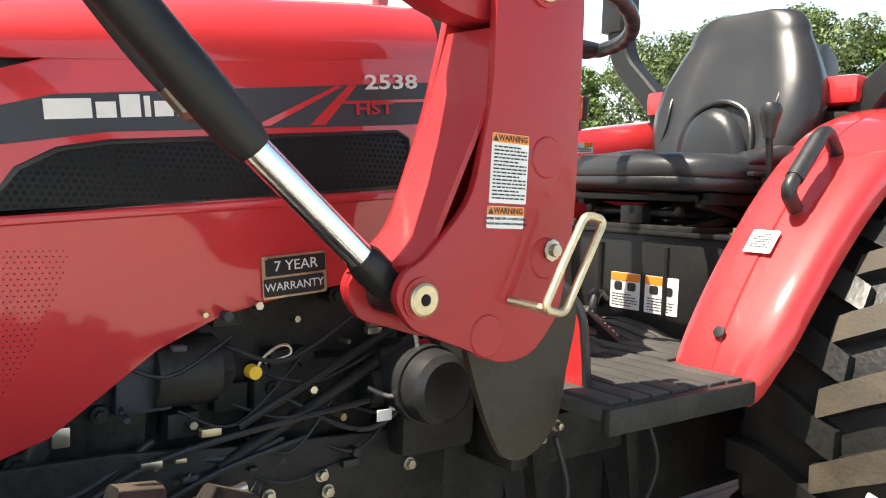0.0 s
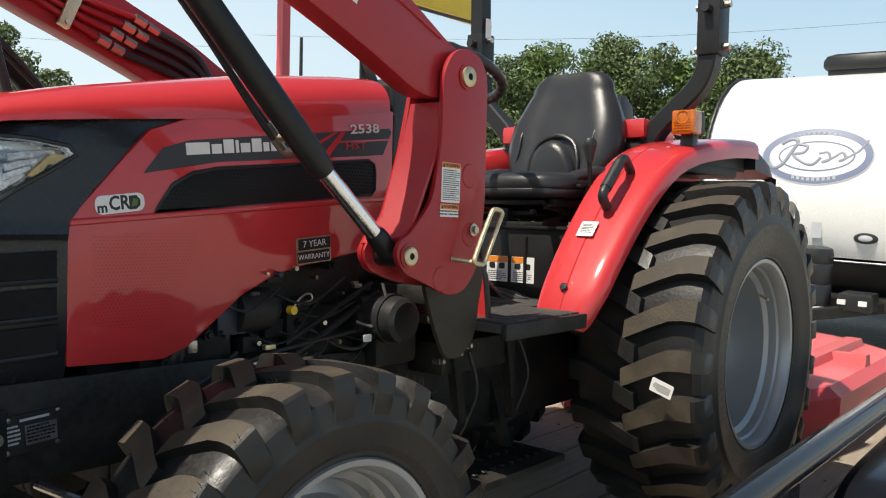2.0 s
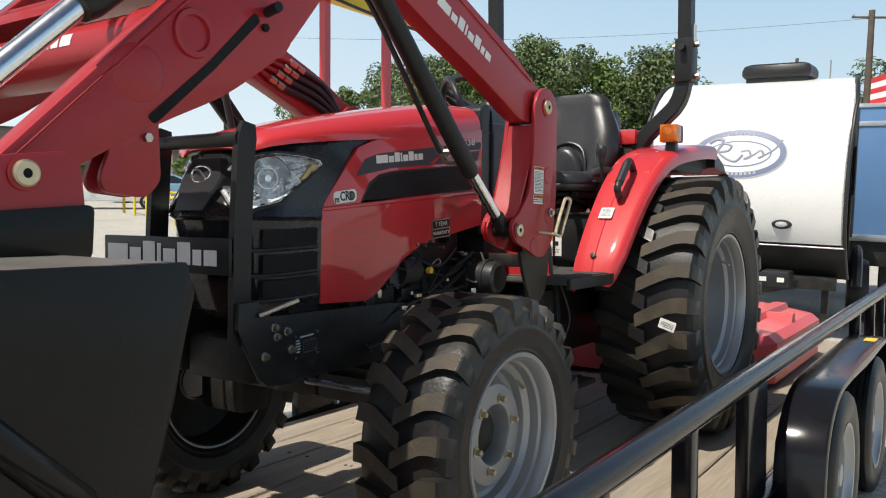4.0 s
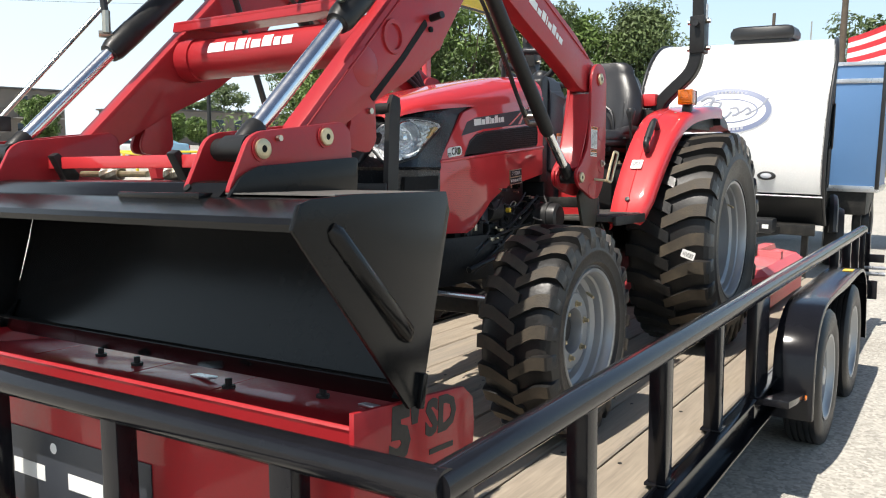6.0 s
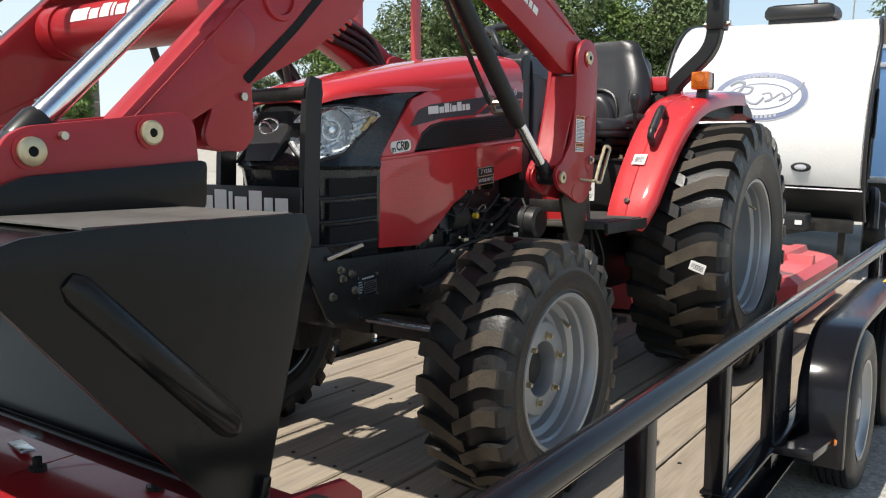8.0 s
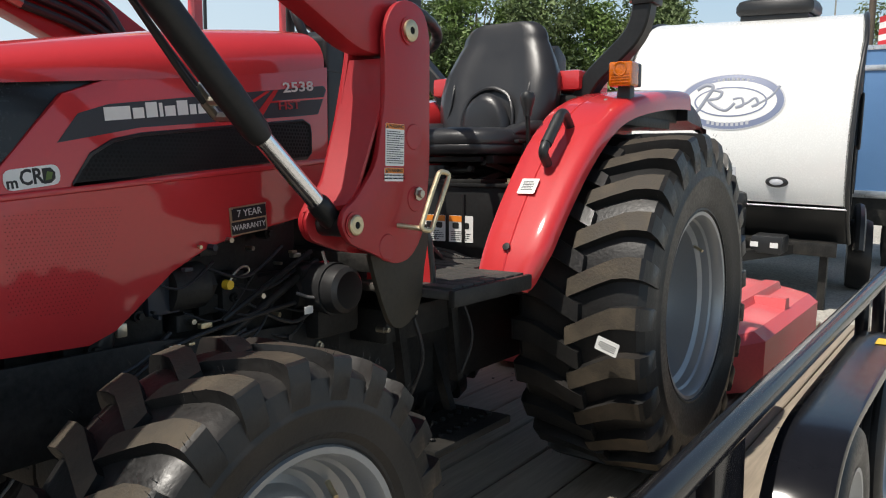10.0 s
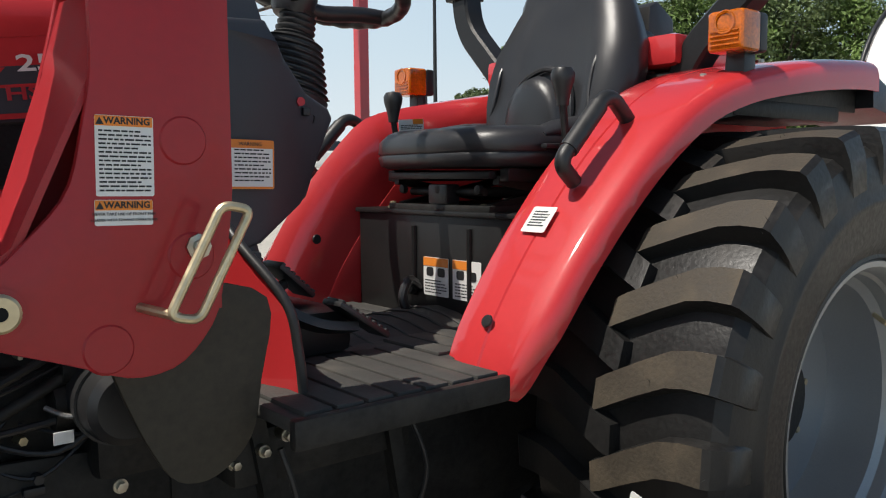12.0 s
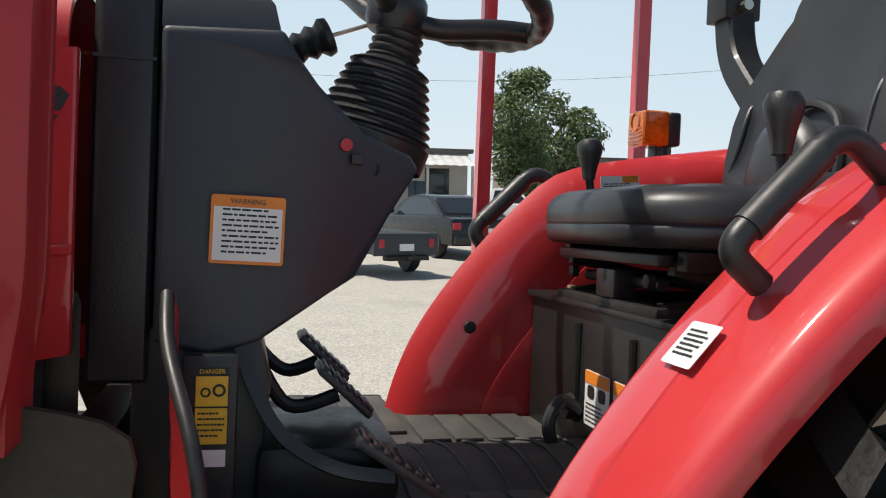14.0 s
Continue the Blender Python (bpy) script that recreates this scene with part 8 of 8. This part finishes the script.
for x, y, h, sp, mt_, i in ((42.4, 75.5, 4.9, 2.2, LEAF, 0), (48.9, 64.9, 3.5, 1.5, LEAF, 2), (3.5, 53.8, 6.5, 3.0, LEAF, 4), (62.0, 76.0, 3.4, 2.4, LEAF, 5)):
    tree(x, y, h, sp, 80 + i, "low leafy tree near the buildings", mt_, trunk=0.16, clumps=46, per=130, leaf=0.17)
for x, y, h, sp, i in ((86.3, 98.7, 9.6, 3.4, 0), (80.0, 98.0, 6.6, 2.8, 1)):
    tree(x, y, h, sp, 90 + i, "distant dark tree rising behind a low building", LEAF2, trunk=0.25, clumps=30, per=170, leaf=0.26)

# undergrowth and the far woods
rnd = random.Random(5)
cs, ss = [], []
for k in range(90):
    f = k / 89
    X, Y = bg(24 + 13 * f + rnd.uniform(-1, 1), 28.5 - 18 * f + rnd.uniform(-1, 1))
    cs.append((X, Y, rnd.uniform(0.3, 1.9)))
    ss.append(rnd.uniform(0.7, 1.2))
v, f = leaf_mesh(cs, ss, 220, 0.10, 9)
me = bpy.data.meshes.new("undergrowth")
me.from_pydata(v.tolist(), [], f.tolist())
me.materials.append(LEAF)
tagged(new("undergrowth", me), "tangled green bushes under the tree line", "bushes", kind="stuff")
cs, ss = [], []
for k in range(190):
    a = radians(-14 + 56 * k / 190)
    R = rnd.uniform(72, 84)
    cs.append((R * math.cos(a), R * math.sin(a), rnd.uniform(0.4, 3.2)))
    ss.append(rnd.uniform(1.2, 2.3))
v, f = leaf_mesh(cs, ss, 70, 0.34, 10)
me = bpy.data.meshes.new("far_woods")
me.from_pydata(v.tolist(), [], f.tolist())
me.materials.append(LEAF2)
tagged(new("far_woods", me), "distant band of green woods on the horizon", "woods", kind="stuff")
solo("grass_strip", sheet(33, 200, -80, 30, 0.004, 2, 2), GRASSM, "dry yellowish grass strip beyond the lot", "grass", kind="structure", smooth=0)
solo("far_road", sheet(41, 47, -80, 40, 0.008, 1, 2), material("far_asphalt", (0.16, 0.155, 0.15), 0.9, vary=0.2, scale=0.3, fine=4), "grey road running past the lot", "road", kind="structure", smooth=0)


def building(name, x0, x1, y0, y1, h, mat, label, storeys, n, seed, awning=False, balcony=False):
    b = thing(name, ((x0 + x1) / 2, (y0 + y1) / 2, 0), label, "building", fr=W0)
    part("wall", box(x0, x1, y0, y1, -0.02, h, 0.02), mat, b)
    part("roof", box(x0 - 0.25, x1 + 0.25, y0 - 0.25, y1 + 0.25, h, h + 0.22, 0.03), ROOFM, b, "flat dark roof edge")
    rnd = random.Random(seed)
    sh = h / storeys
    for s_ in range(storeys):
        for k in range(n):
            xc = x0 + (x1 - x0) * (k + 0.5) / n
            w = min(0.65, (x1 - x0) / n * 0.32)
            z0 = s_ * sh + sh * 0.36
            win = part("window", box(xc - w, xc + w, y0 - 0.02, y0 + 0.03, z0, z0 + sh * 0.42, 0.01), GLASSD, b)
            part("lintel", box(xc - w - 0.06, xc + w + 0.06, y0 - 0.04, y0, z0 + sh * 0.42, z0 + sh * 0.42 + 0.06, 0.01), CONCR, win)
            part("sill", box(xc - w - 0.06, xc + w + 0.06, y0 - 0.06, y0, z0 - 0.07, z0, 0.01), CONCR, win)
        for k in range(3):
            yc = y0 + (y1 - y0) * (k + 0.5) / 3
            win = part("window", box(x0 - 0.02, x0 + 0.03, yc - 0.55, yc + 0.55, s_ * sh + sh * 0.36, s_ * sh + sh * 0.78, 0.01), GLASSD, b)
            part("sill", box(x0 - 0.06, x0, yc - 0.6, yc + 0.6, s_ * sh + sh * 0.32, s_ * sh + sh * 0.36, 0.01), CONCR, win)
        if balcony and s_ > 0:
            for k in range(n):
                xc = x0 + (x1 - x0) * (k + 0.5) / n
                bl = part("balcony", box(xc - 1.1, xc + 1.1, y0 - 1.0, y0, s_ * sh - 0.12, s_ * sh, 0.02), CONCR, b)
                part("railing", join(*[bar((xc - 1.05 + 0.21 * q, y0 - 0.96, s_ * sh), (xc - 1.05 + 0.21 * q, y0 - 0.96, s_ * sh + 0.95), 0.012) for q in range(11)], bar((xc - 1.1, y0 - 0.96, s_ * sh + 0.95), (xc + 1.1, y0 - 0.96, s_ * sh + 0.95), 0.02)), IRON, bl)
    if awning:
        aw = part("awning", loft([[(x, y0, h * 0.98 + (0.03 if q % 2 else 0.0)) for q, x in enumerate([x0 + (x1 - x0) * i / 40 for i in range(41)])], [(x, y0 - 2.2, h * 0.80 + (0.03 if q % 2 else 0.0)) for q, x in enumerate([x0 + (x1 - x0) * i / 40 for i in range(41)])]], cap=False, wrap=False), WHITEAL, b, "white corrugated metal awning", smooth=10)
        for k in range(5):
            x = x0 + 0.3 + (x1 - x0 - 0.6) * k / 4
            part("awning_post", bar((x, y0 - 2.1, 0), (x, y0 - 2.1, h * 0.80), 0.06), CONCR, b)
        part("doorway", box(x1 - 3.2, x1 - 1.9, y0 - 0.03, y0 + 0.05, 0.0, 2.2, 0.01), GLASSD, b)
    return b


building("apartment_building", 29.0, 52.5, 88.0, 98.0, 6.1, WALLM, "two-storey brown apartment building with balconies", 2, 7, 1, balcony=True)
building("apartment_building", 61.0, 90.0, 84.0, 94.0, 4.3, WALLM, "long low brown building beyond small trees", 1, 9, 2)
building("metal_shed", 0.5, 10.4, 41.0, 47.0, 3.7, CONCR, "pale metal building with white corrugated awning", 1, 3, 4, awning=True)


def pole(x, y, h, r, label, arms=1, mat=None):
    p = thing("utility_pole", (x, y, 0), label, "utility pole", "utility poles", fr=W0)
    part("shaft", tube([(x, y, -0.05), (x, y, h * 0.5), (x, y, h)], [r, r * 0.85, r * 0.7], 12), mat or BARK, p)
    for k in range(arms):
        z = h - 0.35 - 0.9 * k
        ca = part("crossarm", bar((x - 0.5, y + 0.8, z), (x + 0.5, y - 0.8, z), 0.045), BARK, p)
        for q in (-1, 0.2, 1):
            part("insulator", lathe([(0.0, 0.14), (0.04, 0.12), (0.05, 0.05), (0.03, 0.0)], (x - 0.46 * q, y + 0.74 * q, z + 0.04), "z", 10), CONCR, ca)
    return p


X, Y = bg(26, 33)
pole(X, Y, 8.2, 0.115, "slim dark utility pole beside the street", 0, PLASTIC)
X, Y = bg(45, 5)
pole(X, Y, 10.0, 0.20, "tall wooden utility pole across the road", 1)
X, Y = bg(50, 9.6)
pole(X, Y, 8.6, 0.13, "distant slim utility pole", 0)
X, Y = bg(-1.5, 42)
pole(X, Y, 8.0, 0.13, "wooden utility pole behind the sheds", 1)
for (xa, ya, za), (xb, yb, zb) in (((21.2, 30.6, 7.9), (41.6, 4.6, 9.6)), ((21.0, 30.6, 7.3), (-1.6, 39.0, 7.2))):
    solo("power_line", tube([(xa + (xb - xa) * k / 12, ya + (yb - ya) * k / 12, za + (zb - za) * k / 12 - 0.6 * math.sin(math.pi * k / 12)) for k in range(13)], 0.007, 5), HOSE, "thin dark overhead power line", "cable", "overhead power lines")


# ---- parked vehicles ----
def vehicle(x, y, turn, kind, mat, label):
    fr = pose(x, y, 0, 0, 0, turn)
    v = thing(kind, (0, 0, 0), label, "car" if kind == "car" else "truck", "parked vehicles", fr=fr)
    if kind == "car":
        prof = [(-2.28, 0.32), (-2.30, 0.62), (-2.20, 0.80), (-1.2, 0.93), (1.65, 0.98), (2.22, 0.92), (2.30, 0.60), (2.26, 0.32)]
        cab = [(-1.15, 0.92), (-0.35, 1.40), (0.15, 1.46), (0.85, 1.42), (1.75, 0.97)]
    else:
        prof = [(-2.72, 0.45), (-2.74, 0.85), (-2.62, 1.02), (-1.4, 1.12), (0.55, 1.15), (2.70, 1.15), (2.74, 0.60), (2.70, 0.45)]
        cab = [(-1.35, 1.12), (-0.75, 1.78), (-0.3, 1.86), (0.45, 1.84), (0.60, 1.15)]
    part("body", prism(prof, "y", -0.90, 0.90, 0.07, 3), mat, v)
    part("cabin", loft([[(px, -0.86 + 0.35 * (pz - cab[0][1]), pz) for px, pz in cab], [(px, 0.86 - 0.35 * (pz - cab[0][1]), pz) for px, pz in cab]]), mat, v)
    cx = sum(p[0] for p in cab) / len(cab)
    for s in (-1, 1):
        gl = [(cx + (px - cx) * 0.86, cab[0][1] + 0.04 + (pz - cab[0][1]) * 0.80) for px, pz in cab]
        part("side_glass", loft([[(px, s * (0.866 - 0.35 * (pz - cab[0][1])), pz) for px, pz in gl], [(px, s * (0.85 - 0.35 * (pz - cab[0][1])), pz) for px, pz in gl]]), GLASSD, v)
    for (pa, pb) in ((cab[0], cab[1]), (cab[-1], cab[-2])):
        q = 0.012 * (1 if pa is cab[-1] else -1)
        part("windscreen", loft([[(pa[0] + (pb[0] - pa[0]) * f + q, yy * (0.74 - 0.12 * f), pa[1] + (pb[1] - pa[1]) * f + 0.012) for yy in (-1, 1)] for f in (0.12, 0.9)], cap=False, wrap=False), GLASSD, v)
    wx = 1.42 if kind == "car" else 1.75
    R = 0.32 if kind == "car" else 0.38
    for px in (-wx, wx):
        for s in (-1, 1):
            wl_ = part("wheel", lathe([(0.0, s * 0.06), (0.12, s * 0.075), (R * 0.62, s * 0.06), (R * 0.64, s * 0.10), (R * 0.92, s * 0.11), (R, s * 0.07), (R, -s * 0.07), (R * 0.9, -s * 0.11), (0.0, -s * 0.1)], (px, s * 0.82, R), "y", 28), RUBBER, v, "black tyre")
            part("rim", lathe([(0.0, s * 0.085), (0.06, s * 0.085), (R * 0.5, s * 0.065), (R * 0.62, s * 0.08)], (px, s * 0.82, R), "y", 20), SILVER, wl_)
    e = prof[-1][0]
    for s in (-1, 1):
        part("tail_lamp", box(e - 0.03, e + 0.03, s * 0.78 - 0.10, s * 0.78 + 0.10, 0.68, 0.84, 0.02), REDINK, v, "red tail lamp")
        part("headlamp", box(-e - 0.03, -e + 0.05, s * 0.68 - 0.16, s * 0.68 + 0.16, 0.62, 0.76, 0.03), GLASS, v, "clear headlamp")
        part("mirror", box(cab[0][0] + 0.25, cab[0][0] + 0.37, s * 0.98 - 0.09, s * 0.98 + 0.09, cab[0][1] + 0.06, cab[0][1] + 0.20, 0.03), mat, v)
    part("rear_bumper", box(e - 0.04, e + 0.08, -0.86, 0.86, 0.36, 0.56, 0.04), PLASTIC, v)
    part("number_plate", box(e + 0.075, e + 0.09, -0.16, 0.16, 0.60, 0.72, 0.005), WHITE, v, "blank white plate")
    return v


CARW = material("white_car_paint", (0.72, 0.72, 0.70), 0.25, vary=0.03, coat=0.5)
CARB = material("black_car_paint", (0.015, 0.016, 0.018), 0.25, vary=0.1, coat=0.1, spec=0.3)
CARR = material("maroon_car_paint", (0.20, 0.02, 0.025), 0.25, vary=0.04, coat=0.5)
CARC = material("pale_blue_car_paint", (0.20, 0.36, 0.50), 0.25, vary=0.04, coat=0.5)
vehicle(16.1, 28.3, -34, "car", CARW, "white parked car beside yellow rails")
vehicle(22.2, 33.6, -36, "car", CARC, "pale blue car parked across the lot")
vehicle(29.1, 43.0, 150, "car", CARR, "maroon car parked far across the lot")
vehicle(3.75, 18.8, -75, "car", CARB, "black parked car with dark windows")
vehicle(10.6, 35.4, 163, "pickup_truck", CARW, "white pickup truck by the metal building")

# low equipment trailer whose tail shows past the steering column
fb = thing("equipment_trailer", (0, 0, 0), "low dark grey equipment trailer with square tail lamps", "trailer", "parked vehicles", fr=pose(1.72, 12.6, 0, 0, 0, -72))
part("flat_bed", box(-3.0, 0.0, -0.62, 0.62, 0.68, 0.78, 0.01), IRON, fb)
part("tail_board", box(-0.03, 0.02, -0.62, 0.62, 0.40, 0.78, 0.015), GREYPL, fb, "grey tail board")
part("bed_side", box(-2.9, -0.02, -0.60, 0.60, 0.42, 0.69, 0.01), GREYPL, fb)
for y in (-0.48, 0.48):
    part("tail_lamp", box(0.015, 0.035, y - 0.05, y + 0.05, 0.54, 0.68, 0.01), REDINK, fb, "red square tail lamp")
part("number_plate", box(0.021, 0.03, -0.14, 0.14, 0.48, 0.60, 0.003), WHITE, fb, "blank white plate")
part("tow_hitch", join(box(-0.10, 0.10, -0.40, 0.40, 0.32, 0.40, 0.01), box(0.05, 0.30, -0.03, 0.03, 0.34, 0.39, 0.01), lathe([(0.0, 0.48), (0.025, 0.47), (0.03, 0.445), (0.015, 0.41), (0.015, 0.38)], (0.27, 0, 0), "z", 14)), IRON, fb)
for s in (-1, 1):
    part("wheel", lathe([(0.0, s * 0.05), (0.16, s * 0.05), (0.19, s * 0.10), (0.29, s * 0.10), (0.32, s * 0.06), (0.32, -s * 0.06), (0.29, -s * 0.10), (0.0, -s * 0.1)], (-1.2, s * 0.72, 0.32), "y", 28), RUBBER, fb, "black tyre")


# ---- yellow pipe rails ----
def pipe_rail(x0, y0, x1, y1, h, n, label):
    f = thing("pipe_rail", (x0, y0, 0), label, "railing", "yellow pipe rails", fr=W0)
    part("top_pipe", tube([(x0, y0, h), ((x0 + x1) / 2, (y0 + y1) / 2, h), (x1, y1, h)], 0.045, 10), YPAINT, f)
    for k in range(n):
        q = k / (n - 1)
        part("rail_post", tube([(x0 + (x1 - x0) * q, y0 + (y1 - y0) * q, -0.02), (x0 + (x1 - x0) * q, y0 + (y1 - y0) * q, h)], 0.05, 10), YPAINT, f)


pipe_rail(13.0, -1.15, 30.0, 0.55, 0.55, 12, "low yellow pipe rail along the lot edge")
pipe_rail(*bg(12.2, 19.0), *bg(15.5, 26.5), 0.75, 5, "yellow pipe rail near parked cars")
pipe_rail(*bg(15.5, 26.5), *bg(24.0, 21.0), 0.75, 6, "yellow pipe rail near the trees")

# ---- deck planks, last of the structure ----
deck = part("deck_frame", box(-3.0, 2.78, -0.02, 0.02, -0.05, -0.040, 0.002), RAILP, trailer)
PL_N, PL_W = 10, 0.1845
for k in range(PL_N):
    y0 = -0.9225 + k * PL_W
    rnd = random.Random(300 + k)
    for xa, xb in ((-3.0, 2.75),):
        bm = bmesh.new()
        n = 14
        secs = []
        for i in range(n + 1):
            x = xa + (xb - xa) * i / n
            w0 = rnd.uniform(0.001, 0.005)
            w1 = rnd.uniform(0.001, 0.005)
            z = rnd.uniform(-0.0025, 0.0015)
            secs.append([(x, y0 + w0, -0.038), (x, y0 + w0, z - 0.005), (x, y0 + w0 + 0.005, z), (x, y0 + PL_W / 2, z + 0.001), (x, y0 + PL_W - w1 - 0.005, z), (x, y0 + PL_W - w1, z - 0.005), (x, y0 + PL_W - w1, -0.038)])
        bm.free()
        part("plank", loft(secs), WOOD, trailer, "weathered grey-brown deck plank" if k == 0 else "", smooth=20)
    for x in (-2.4, -1.8, -1.2, 0.6):
        for dy in (0.045, 0.14):
            part("plank_screw", lathe([(0.0, 0.0022), (0.006, 0.002), (0.007, 0.0)], (x + rnd.uniform(-0.01, 0.01), y0 + dy, 0.0005), "z", 8), IRON, trailer)
